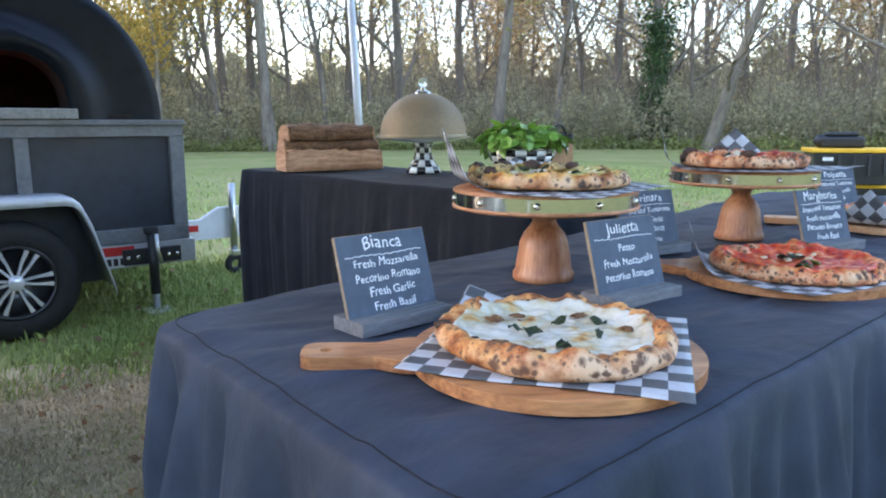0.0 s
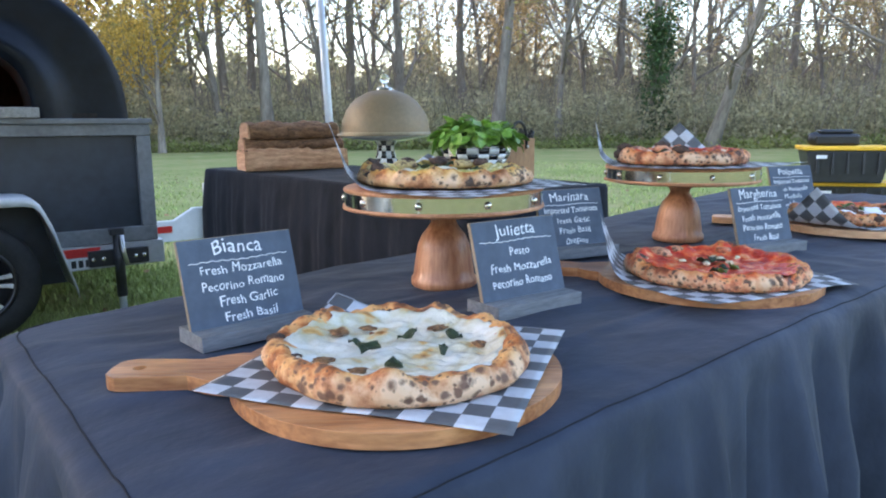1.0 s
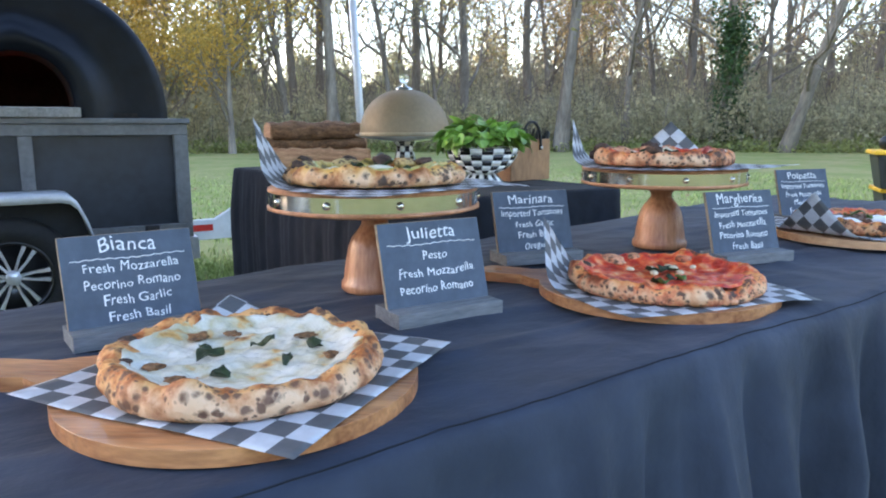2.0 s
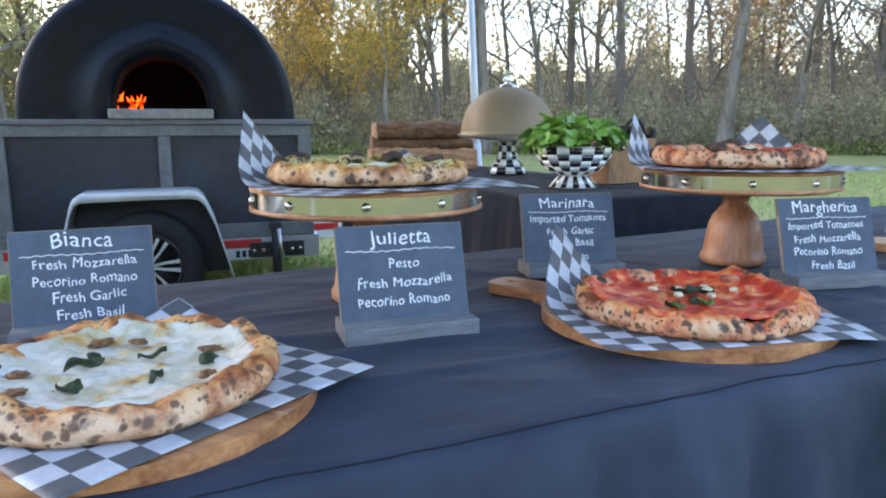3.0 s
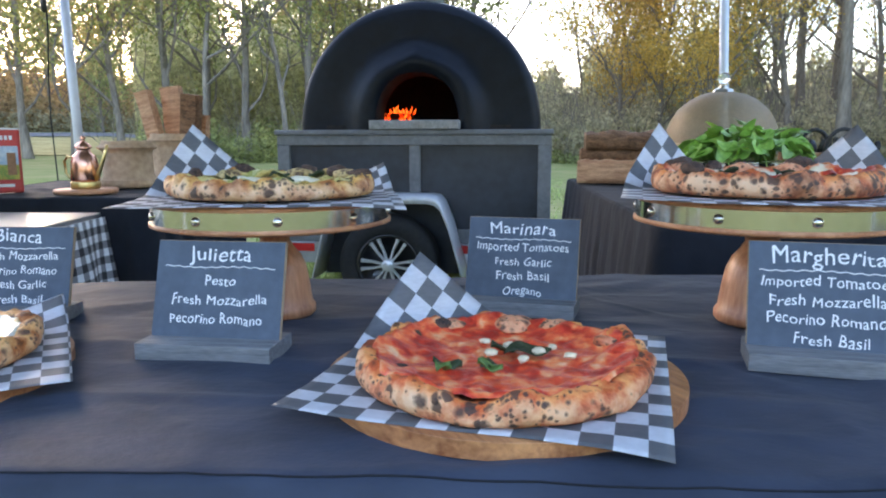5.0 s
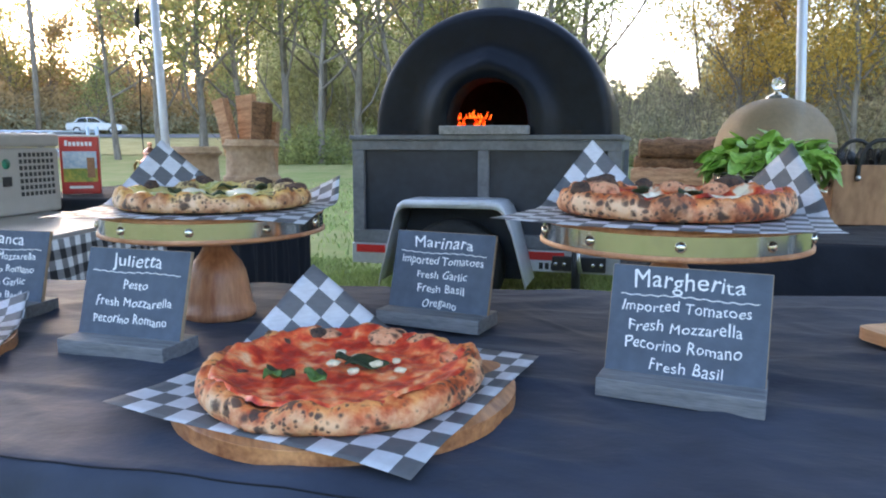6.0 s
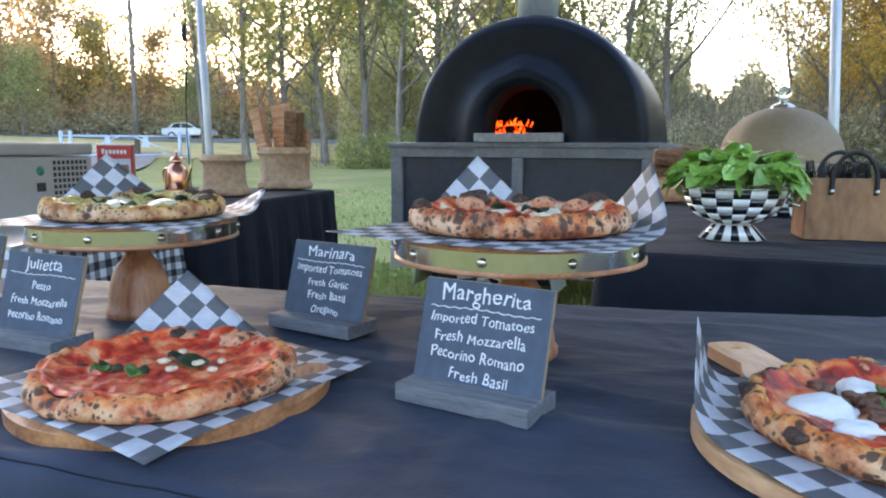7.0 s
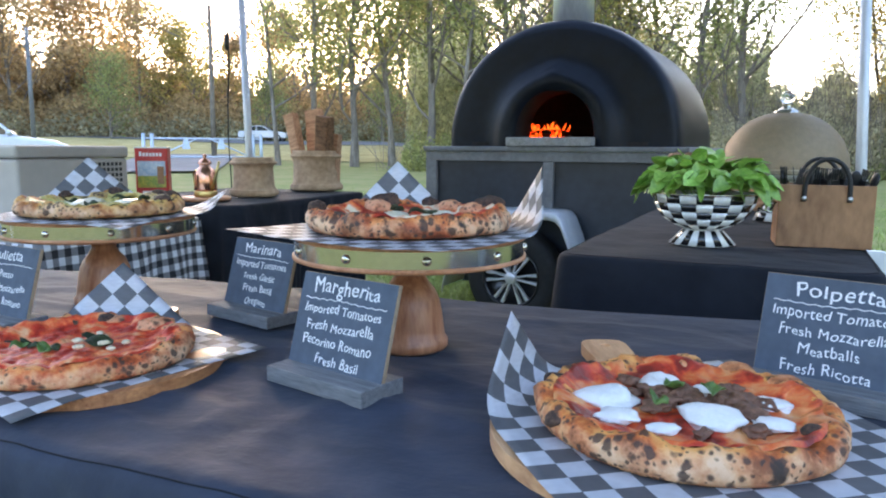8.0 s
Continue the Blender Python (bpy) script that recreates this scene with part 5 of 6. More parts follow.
def cutlery_caddy(x, y, yaw):
    root = thing("cutlery_caddy", pose(x, y, ZB, 0, 0, yaw), "brown wooden caddy with dark leather loop handles", "caddy")
    w, d, h = 0.098, 0.065, 0.142
    t = 0.009
    part("front_board", box_bm(-w, w, -d, -d + t, 0.0, h), BOXWOOD, root, "", bevel=0.002)
    part("back_board", box_bm(-w, w, d - t, d, 0.0, h), BOXWOOD, root, "", bevel=0.002)
    part("side_board", box_bm(-w + 0.001, -w + t, -d + t, d - t, 0.0, h), BOXWOOD, root, "", bevel=0.001)
    part("side_board", box_bm(w - t, w - 0.001, -d + t, d - t, 0.0, h), BOXWOOD, root, "", bevel=0.001)
    part("bottom", box_bm(-w + t, w - t, -d + t, d - t, 0.004, 0.012), BOXWOOD, root)
    for yy in (-d - 0.003, d + 0.003):
        pts = []
        for i in range(21):
            a = math.pi * i / 20
            pts.append((-0.046 * math.cos(a), yy, 0.115 + 0.085 * math.sin(a) ** 0.75))
        pts = [(-0.046, yy, 0.105)] + pts + [(0.046, yy, 0.105)]
        hd = part("handle", tube(pts, 0.0052, 8), CORD, root, "dark braided leather handle")
        for sx in (-0.046, 0.046):
            part("rivet", lathe([(0.006, 0), (0.005, 0.003), (0, 0.004)], 12), STEEL, hd, "", pose(sx, yy + (-0.004 if yy < 0 else 0.004), 0.112, 90 if yy < 0 else -90))
    rnd = random.Random(8)
    for k in range(26):
        cut = thing("plastic_cutlery", pose(x, y, ZB, 0, 0, yaw) @ pose(rnd.uniform(-0.08, 0.08), rnd.uniform(-0.042, 0.042), 0.03, rnd.uniform(-14, 14), rnd.uniform(-20, 20), rnd.uniform(0, 180)), "black plastic fork standing in the caddy", "cutlery", "cutlery in the caddy")
        part("shaft", box_bm(-0.004, 0.004, -0.0012, 0.0012, 0.0, 0.11), PLASTICB, cut)
        if k % 3:
            for tx in (-0.0075, -0.0025, 0.0025, 0.0075):
                part("tine", box_bm(tx - 0.0012, tx + 0.0012, -0.001, 0.001, 0.125, 0.152), PLASTICB, cut)
            part("head", box_bm(-0.009, 0.009, -0.0014, 0.0014, 0.1101, 0.126), PLASTICB, cut)
        else:
            part("head", blob((0.012, 0.003, 0.02), k, 0.05, 2), PLASTICB, cut, "", pose(0, 0, 0.128))


cutlery_caddy(1.985, 1.905, 8)


def split_log(name, L, w, h, m, bark, seed, label):
    """A split stick: bark above, raw grain on the cut sides."""
    bm = bmesh.new()
    n = 44
    prof = [(-0.5, 0.0), (-0.52, 0.35), (-0.46, 0.72), (-0.25, 0.95), (0.0, 1.0), (0.25, 0.94), (0.46, 0.7), (0.52, 0.32), (0.5, 0.0), (0.0, -0.02)]
    if not bark:
        prof = [(-0.5, 0.0), (-0.51, 0.3), (-0.49, 0.62), (-0.47, 0.93), (-0.2, 1.0), (0.1, 0.95), (0.42, 1.0), (0.5, 0.75), (0.5, 0.0), (0.0, -0.02)]
    rows = []
    for i in range(n):
        t = i / (n - 1)
        row = []
        for (a, b) in prof:
            v = Vector((t * 5 + seed, a * 4, b * 4))
            k = 1 + 0.15 * noise.noise(v) + 0.09 * noise.noise(v * 3) + (0.13 if bark else 0.05) * noise.noise(Vector((v.x * 2.5, v.y * 5, v.z * 5))) + (0.0 if bark else 0.14) * noise.noise(Vector((v.x * 0.5, v.y * 4, v.z * 4 + seed)))
            row.append(bm.verts.new((L * (t - 0.5) + 0.01 * noise.noise(Vector((a * 9, b * 9, seed + (0 if t < .5 else 9)))), w * a * k, max(0.0, h * b * k))))
        rows.append(row)
    m_ = len(prof)
    for p, q in zip(rows, rows[1:]):
        for i in range(m_):
            bm.faces.new((p[i], q[i], q[(i + 1) % m_], p[(i + 1) % m_]))
    caps = (rows[0][::-1], rows[-1])
    body = finish(bm)
    root = thing(name, m, label, "firewood", "split logs on the table")
    part("bark" if bark else "timber", body, BARK if bark else SPLIT, root)
    for x_, sgn in ((-L / 2 - 0.004, -1), (L / 2 + 0.004, 1)):
        pts = [(w * a * 0.93, max(0.002, h * b * 0.95)) for a, b in prof[:-1]]
        part("cut_end", outline_slab([pts], -0.004, 0.004), SPLIT, root, "pale sawn end", Matrix(((0, 0, 1, x_), (1, 0, 0, 0), (0, 1, 0, 0), (0, 0, 0, 1))))
    return root


split_log("firewood_log", 0.46, 0.14, 0.095, pose(1.65, 2.95, ZB, 0, 0, -6), False, 1.0, "split orange-brown log lying on the black cloth")
split_log("firewood_log", 0.44, 0.12, 0.055, pose(1.65, 2.96, ZB + 0.088, 0, 0, -9), True, 2.0, "rough brown log with bark on the stack")
split_log("firewood_log", 0.41, 0.13, 0.075, pose(1.65, 2.97, ZB + 0.136, 0, 0, -5), True, 3.0, "dark bark-covered log on top of the stack")


# ---- side tables ----
def steel_table():
    root = thing("prep_table", pose(0, 0, 0), "steel-topped prep table with a gingham skirt", "table")
    quad = [(0.06, 1.22), (-0.08, 1.945), (-1.30, 1.85), (-1.25, 1.05)]
    part("steel_top", outline_slab([quad], 0.735, 0.755), STEEL, root, "brushed steel top", bevel=0.004)
    for q in ((0.0, 1.28), (-0.13, 1.88), (-1.2, 1.78), (-1.15, 1.12)):
        part("leg", tube([(*q, 0.0), (*q, 0.735)], 0.018), STEEL, root)
    # cloth with folds along the two open sides
    bm = bmesh.new()
    uvl = bm.loops.layers.uv.new("UVMap")
    path = [Vector((-1.25, 1.045, 0)), Vector((0.05, 1.212, 0)), Vector((0.07, 1.23, 0)), Vector((-0.07, 1.95, 0))]
    pts, s = [], 0.0
    for a, b in zip(path, path[1:]):
        L = (b - a).length
        d = (b - a).normalized()
        nn = Vector((d.y, -d.x, 0))
        k = int(L / 0.012)
        for i in range(k):
            pts.append((a.lerp(b, i / k), nn, s + L * i / k))
        s += L
    cols = []
    for p, nn, u in pts:
        col = []
        for i in range(9):
            t = i / 8
            z = 0.744 - 0.23 * t - 0.012 * t * math.sin(u * 9)
            q = p + nn * (0.004 + 0.02 * t + 0.013 * t * math.sin(u * 34 + 2 * noise.noise(Vector((u * 4, 0, 0)))))
            col.append((bm.verts.new((q.x, q.y, z)), (u, 0.23 * t)))
        cols.append(col)
    for a, b in zip(cols, cols[1:]):
        for i in range(8):
            f = bm.faces.new((a[i][0], b[i][0], b[i + 1][0], a[i + 1][0]))
            for lp, w in zip(f.loops, (a[i], b[i], b[i + 1], a[i + 1])):
                lp[uvl].uv = w[1]
    sk = part("gingham_skirt", finish(bm), GINGHAM, root, "black and white gingham cloth in folds")
    sol = sk.modifiers.new("thickness", "SOLIDIFY")
    sol.thickness = 0.001


steel_table()


def cooler(x, y, z, yaw):
    root = thing("portable_fridge", pose(x, y, z, 0, 0, yaw), "taupe plastic portable fridge with side vents and a green badge", "cooler")
    # its vented end faces +x
    part("body", box_bm(-0.68, 0.0, -0.24, 0.24, 0.0, 0.215), TAUPE, root, "", bevel=0.012, seg=3)
    part("lid", box_bm(-0.69, 0.004, -0.245, 0.245, 0.218, 0.262), TAUPE, root, "", bevel=0.012, seg=3)
    part("badge", lathe([(0.016, 0), (0.016, 0.002), (0, 0.003)], 24), GREENB, root, "round green badge", pose(0.0, 0.0, 0.165, 0, 90, 0))
    part("socket", box_bm(-0.001, 0.002, -0.018, 0.018, 0.095, 0.125), DARKVENT, root, "dark power socket")
    for r in range(7):
        for c in range(8):
            part("vent_slot", box_bm(-0.001, 0.0015, 0.055 + c * 0.02, 0.067 + c * 0.02, 0.06 + r * 0.021, 0.073 + r * 0.021), DARKVENT, root)
    part("handle", tube([(-0.1, 0.24, 0.12), (-0.1, 0.275, 0.11), (-0.3, 0.275, 0.11), (-0.3, 0.24, 0.12)], 0.01), TAUPE, root)


cooler(-0.452, 1.72, 0.7555, 6)


def tomato_tin(x, y, yaw):
    root = thing("oil_tin", pose(x, y, ZB, 0, 0, yaw), "tall red tin printed with a blue and green landscape", "tin")
    w, d, h = 0.066, 0.045, 0.215
    part("tin_body", box_bm(-w, w, -d, d, 0.0, h), CANRED, root, "", bevel=0.006, seg=3)
    part("printed_picture", box_bm(-w * 0.86, w * 0.86, -d - 0.0012, -d + 0.001, 0.062, 0.158), CANBLUE, root, "pale blue printed sky")
    part("printed_field", box_bm(-w * 0.86, w * 0.86, -d - 0.0022, -d - 0.0014, 0.045, 0.095), CANGREEN, root, "green and yellow printed fields")
    part("printed_tower", box_bm(w * 0.35, w * 0.75, -d - 0.0032, -d - 0.0024, 0.06, 0.135), CANBROWN, root, "brown printed tower")
    for k in range(7):
        part("printed_mark", box_bm(-w * 0.72 + k * 0.0135, -w * 0.72 + k * 0.0135 + 0.0095, -d - 0.0012, -d + 0.001, 0.178, 0.198 if k == 0 else 0.193), WHITE, root, "white illegible mark")
    part("printed_mark", box_bm(-w * 0.6, w * 0.6, -d - 0.0012, -d + 0.001, 0.02, 0.03), WHITE, root, "white illegible mark")
    part("rim", box_bm(-w - 0.001, w + 0.001, -d - 0.001, d + 0.001, h - 0.004, h + 0.003), STEEL, root, "", bevel=0.002)


tomato_tin(-0.59, 2.175, 40)


def basket(x, y, R, h, label, logs=False):
    root = thing("firewood_basket" if logs else "wooden_bucket", pose(x, y, ZB), label, "basket")
    prof = [(0, 0.0), (R, 0.0), (R + 0.012, 0.006), (R + 0.014, 0.02), (R + 0.004, 0.032), (R - 0.004, 0.045), (R - 0.008, h * 0.7), (R - 0.006, h * 0.78), (R + 0.003, h * 0.82), (R + 0.003, h * 0.9), (R - 0.004, h * 0.94), (R - 0.004, h), (R - 0.014, h), (R - 0.02, 0.02), (0, 0.018)]
    bm = lathe(prof, 40)
    for v in bm.verts:
        v.co *= 1 + 0.025 * noise.noise(v.co * 22)
    part("woven_wall", bm, BURLAP, root)
    for zz in (h * 0.86, 0.026):
        part("rope_hoop", lathe([(R + 0.004 + 0.007 * math.cos(a), zz + 0.007 * math.sin(a)) for a in [k * math.pi / 4 for k in range(8)]], 40, closed=True), BURLAP, root)
    if logs:
        rnd = random.Random(3)
        for k, (dx, dy, w, d, hh, tx, ty, m) in enumerate(((-0.05, -0.03, 0.032, 0.022, 0.385, 2, -14, SPLIT), (-0.005, 0.03, 0.046, 0.022, 0.40, -4, -7, SPLIT), (0.045, -0.015, 0.038, 0.028, 0.36, 3, 8, BARK), (0.085, 0.03, 0.024, 0.02, 0.27, 0, 5, SPLIT))):
            s = thing("firewood_stick", pose(x + dx, y + dy, ZB + 0.022, tx, ty, rnd.uniform(-20, 20)), "split stick of firewood standing in the basket", "firewood", "sticks in the basket")
            bm = box_bm(-w, w, -d, d, 0.0, hh)
            bmesh.ops.subdivide_edges(bm, edges=bm.edges[:], cuts=4, use_grid_fill=True)
            for v in bm.verts:
                v.co += Vector((0.007 * noise.noise(v.co * 30 + Vector((k, 0, 0))), 0.007 * noise.noise(v.co * 30 + Vector((0, k, 5))), 0))
            part("timber", finish(bm, False), m, s)


basket(-0.375, 3.03, 0.125, 0.205, "burlap-wrapped round basket holding split firewood", True)
basket(-0.30, 2.48, 0.095, 0.175, "small burlap-covered bucket on the black cloth")


def copper_pot(x, y):
    tray = thing("wooden_trivet", pose(x, y, ZB), "round wooden trivet under the copper oil can", "trivet")
    part("disc", lathe([(0, 0), (0.095, 0), (0.1, 0.005), (0.1, 0.012), (0.096, 0.016), (0, 0.016)], 48), PLATEWOOD, tray)
    root = thing("copper_oil_can", pose(x, y, ZB + 0.0165, 0, 0, -10), "shiny copper oil can with a brass handle and long spout", "oil can")
    part("base_ring", lathe([(0, 0), (0.044, 0), (0.046, 0.004), (0.046, 0.02), (0.044, 0.024), (0, 0.024)], 40), BRASS, root, "brass base ring")
    part("body", lathe([(0.043, 0.024), (0.046, 0.03), (0.043, 0.08), (0.037, 0.105), (0.034, 0.11), (0.025, 0.118), (0.021, 0.124), (0.022, 0.136), (0, 0.136)], 40), COPPER, root)
    part("lid", lathe([(0.027, 0.134), (0.027, 0.139), (0.017, 0.150), (0.008, 0.155), (0.006, 0.161), (0.009, 0.166), (0.006, 0.173), (0, 0.175)], 32), COPPER, root, "pointed copper lid")
    part("spout", tube([(0.04, 0, 0.03), (0.055, 0, 0.05), (0.075, 0, 0.09), (0.098, 0, 0.145)], 0.006, 10, None, [0.009, 0.008, 0.006, 0.0045]), BRASS, root, "slender brass spout")
    part("handle", tube([(-0.038, 0, 0.1), (-0.07, 0, 0.106), (-0.083, 0, 0.09), (-0.08, 0, 0.05), (-0.066, 0, 0.034), (-0.042, 0, 0.033)], 0.0045, 8), BRASS, root, "brass loop handle")


copper_pot(-0.265, 2.16)


# ---- canopy poles, hanging cord ----
def canopy_pole(x, y, dx, dy, label):
    root = thing("canopy_pole", pose(x, y, 0), label, "pole", "canopy poles")
    top = (dx * 2.18, dy * 2.18, 2.18)
    part("upright", tube([(0, 0, 0), top], 0.021, 4 * 3), POLE, root, "square-section pale pole")
    part("inner_leg", tube([(dx * 0.02, dy * 0.02, 0.0), (dx * 0.9, dy * 0.9, 0.9)], 0.025, 12), POLE, root)
    part("foot", box_bm(-0.06, 0.06, -0.06, 0.06, 0.0, 0.008), STEEL, root)


canopy_pole(2.165, 3.458, -0.05, 0.0, "pale grey metal canopy pole behind the long table")
canopy_pole(-0.905, 3.13, -0.03, 0.0, "pale grey metal canopy pole behind the side table")
canopy_pole(2.74, 0.36, 0.0, 0.0, "pale grey metal canopy pole beside the serving table")
canopy_pole(-0.58, 0.10, 0.0, 0.0, "pale grey metal canopy pole on the lawn")


def canopy_roof():
    """A square fabric roof over the four poles, rising to a point, with a short valance."""
    root = thing("canopy_roof", pose(0, 0, 0), "pale polyester canopy roof stretched over four poles", "canopy")
    cs = [Vector(p) for p in ((-0.58, 0.10, 2.2), (2.74, 0.36, 2.2), (2.05, 3.46, 2.2), (-0.97, 3.13, 2.2))]
    top = sum(cs, Vector()) / 4 + Vector((0, 0, 0.85))
    bm = bmesh.new()
    apex = bm.verts.new(top)
    ring, low, n = [], [], 10
    for a, b in zip(cs, cs[1:] + cs[:1]):
        for i in range(n):
            t = i / n
            q = a.lerp(b, t) - Vector((0, 0, 0.05 * math.sin(math.pi * t)))
            ring.append(bm.verts.new(q))
            low.append(bm.verts.new(q - Vector((0, 0, 0.16))))
    for i in range(len(ring)):
        j = (i + 1) % len(ring)
        bm.faces.new((apex, ring[i], ring[j]))
        bm.faces.new((ring[i], low[i], low[j], ring[j]))
    ob = part("fabric", finish(bm), CANOPY, root)
    sol = ob.modifiers.new("thickness", "SOLIDIFY")
    sol.thickness = 0.002
    for c in cs:
        part("corner_bracket", box_bm(-0.035, 0.035, -0.035, 0.035, -0.1, -0.02), PLASTICB, root, "black corner bracket", Matrix.Translation(c), bevel=0.006)


canopy_roof()


def hanging_cord(x, y):
    root = thing("hanging_cord", pose(x, y, 0.05), "thin black cable hanging down with an inline plug", "cable")
    part("wire", tube([(0.01 * math.sin(i), 0.006 * math.cos(1.7 * i), 0.02 + i * 0.2) for i in range(13)], 0.0035, 6), CORD, root)
    part("plug", lathe([(0, 0), (0.008, 0.004), (0.013, 0.02), (0.013, 0.06), (0.007, 0.085), (0.004, 0.1), (0, 0.1)], 16), PLASTICB, root, "black inline plug", pose(0.0, 0.0, 1.50))
    part("wire_coil", tube([(0.09 * math.cos(i * 0.6), 0.09 * math.sin(i * 0.6), -0.04 + 0.0006 * i) for i in range(40)], 0.0035, 6), CORD, root, "loose coil on the grass")


hanging_cord(-1.0, 3.05)


# ---- storage totes on the lawn ----
def tote(x, y, z, yaw, label):
    root = thing("storage_tote", pose(x, y, z, 0, 0, yaw), label, "storage box", "stacked totes")
    bm = bmesh.new()
    lo, hi = (0.33, 0.2), (0.39, 0.25)
    vs = [bm.verts.new((sx * (lo if k == 0 else hi)[0], sy * (lo if k == 0 else hi)[1], 0.0 if k == 0 else 0.33)) for k in (0, 1) for sx, sy in ((-1, -1), (1, -1), (1, 1), (-1, 1))]
    for i in range(4):
        bm.faces.new((vs[i], vs[(i + 1) % 4], vs[4 + (i + 1) % 4], vs[4 + i]))
    bm.faces.new(vs[3::-1])
    bm.faces.new(vs[4:])
    part("tub", finish(bm, False), TOTE, root, "black ribbed tub", bevel=0.015)
    for k in range(5):
        xx = -0.28 + 0.14 * k
        part("rib", box_bm(xx - 0.012, xx + 0.012, -0.262, -0.235, 0.10, 0.31), TOTE, root)
    part("lid", box_bm(-0.42, 0.42, -0.275, 0.275, 0.332, 0.375), YELLOW, root, "yellow lid", bevel=0.012)
    part("label_mark", box_bm(-0.3, -0.2, -0.2665, -0.2625, 0.25, 0.285), WHITE, root, "white illegible mark")


tote(8.27, 3.40, 0.0, 28 - 90 + 10, "black storage tote with a yellow lid on the grass")
tote(8.07, 3.37, 0.376, 26 - 90 + 10, "black storage tote with a yellow lid on another tote")
caset = thing("tool_case", pose(7.99, 3.43, 0.752, 0, 0, -54), "black plastic tool case lying on the yellow lid", "case")
part("shell", box_bm(-0.21, 0.21, -0.13, 0.13, 0.0, 0.12), PLASTICB, caset, "", bevel=0.03, seg=3)
part("lid", box_bm(-0.17, 0.15, -0.1, 0.1, 0.1201, 0.165), PLASTICB, caset, "", bevel=0.03, seg=3)
part("wheel", lathe([(0, -0.02), (0.06, -0.02), (0.07, 0), (0.06, 0.02), (0, 0.02)], 20), PLASTICB, caset, "", pose(-0.21, -0.1, 0.072, 90))


# ---- trees ----
def skeleton_tree(seed, height, r0, lean=(0, 0), first=0.3, n_limbs=9, droop=0.0, spread=0.45, levels=3):
    """Branches as lists of points with radii, and the twig ends where leaves sit."""
    rnd = random.Random(seed)
    branches, tips = [], []

    def grow(p, d, length, r, level):
        n = 7 if level == 0 else 5
        pts, tap = [p.copy()], [r]
        cur, dr = p.copy(), d.copy()
        for i in range(n):
            dr = (dr + Vector((rnd.gauss(0, 1), rnd.gauss(0, 1), rnd.gauss(0, 0.6) + (0.25 if level else 0.3))) * (0.05 if level == 0 else 0.17)).normalized()
            cur = cur + dr * (length / n)
            pts.append(cur.copy())
            tap.append(r * (1 - 0.8 * (i + 1) / n) + 0.004)
        branches.append((pts, tap, level))
        if level >= levels:
            tips.append((pts[-1], pts[2]))
            return
        k = n_limbs if level == 0 else (5 if level == 1 else 4)
        for j in range(k):
            t = first + (1 - first) * (j + rnd.random()) / k if level == 0 else 0.25 + 0.75 * (j + rnd.random()) / k
            idx = min(n - 1, int(t * n))
            base = pts[idx].lerp(pts[idx + 1], t * n - idx)
            ax = Vector((rnd.gauss(0, 1), rnd.gauss(0, 1), rnd.gauss(0, 0.3))).normalized()
            nd = (dr * (1 - spread) + ax * spread * 1.5 + Vector((0, 0, 0.25 - droop))).normalized()
            rr = tap[idx] * rnd.uniform(0.35, 0.6)
            ll = length * (rnd.uniform(0.28, 0.5) if level == 0 else rnd.uniform(0.4, 0.65)) * (1.15 - 0.5 * t if level == 0 else 1)
            grow(base, nd, ll, max(0.006, rr), level + 1)
    grow(Vector((0, 0, -0.1)), Vector((lean[0], lean[1], 1)).normalized(), height, r0, 0)
    return branches, tips


def branch_mesh(name, branches):
    verts, faces = [], []
    for pts, tap, level in branches:
        n = (10, 6, 4, 3)[min(level, 3)]
        start = len(verts)
        for k, p in enumerate(pts):
            d = (pts[min(k + 1, len(pts) - 1)] - pts[max(k - 1, 0)]).normalized()
            a = d.cross(Vector((0.31, 0.95, 0.05))).normalized()
            b = d.cross(a)
            r = tap[k] * (1.5 if level == 0 and k == 0 else 1.0)
            for i in range(n):
                t = 2 * math.pi * i / n
                verts.append(tuple(p + (a * math.cos(t) + b * math.sin(t)) * r))
        for k in range(len(pts) - 1):
            for i in range(n):
                j = (i + 1) % n
                faces.append((start + k * n + i, start + k * n + j, start + (k + 1) * n + j, start + (k + 1) * n + i))
    me = soup(name, verts, faces, TRUNK)
    for f in me.polygons:
        f.use_smooth = True
    return me


def leaf_cloud(name, centres, count, spread, size, material, seed):
    """Many small folded leaves round the given twigs."""
    rs = np.random.RandomState(seed)
    c = np.array([[*p] for p in centres])
    base = c[rs.randint(0, len(c), count)] + rs.normal(0, spread, (count, 3))
    u = rs.normal(0, 1, (count, 3))
    u /= np.linalg.norm(u, axis=1)[:, None]
    w = np.cross(u, rs.normal(0, 1, (count, 3)))
    w /= np.linalg.norm(w, axis=1)[:, None]
    s = size * rs.uniform(0.6, 1.4, (count, 1))
    v = np.stack([base - u * s, base + w * s * 0.55, base + u * s, base - w * s * 0.55], 1).reshape(-1, 3)
    f = np.arange(count * 4).reshape(-1, 4)
    return soup(name, v.tolist(), f.tolist(), material)


def tree_kind(seed, height, r0, leaves, material, label, size=0.135, leafy=0.4, **kw):
    br, tips = skeleton_tree(seed, height, r0, **kw)
    root = thing("tree", pose(0, 0, -50), label, "tree", "trees at the lawn's edge")
    tr = new("trunk", branch_mesh("trunk", br))
    tr.parent = root
    if leaves:
        cs = [a for a, b in tips] + [a.lerp(b, 0.5) for a, b in tips]
        cr = new("crown", leaf_cloud("crown", cs, leaves, leafy, size, material, seed))
        cr.parent = root
    return root


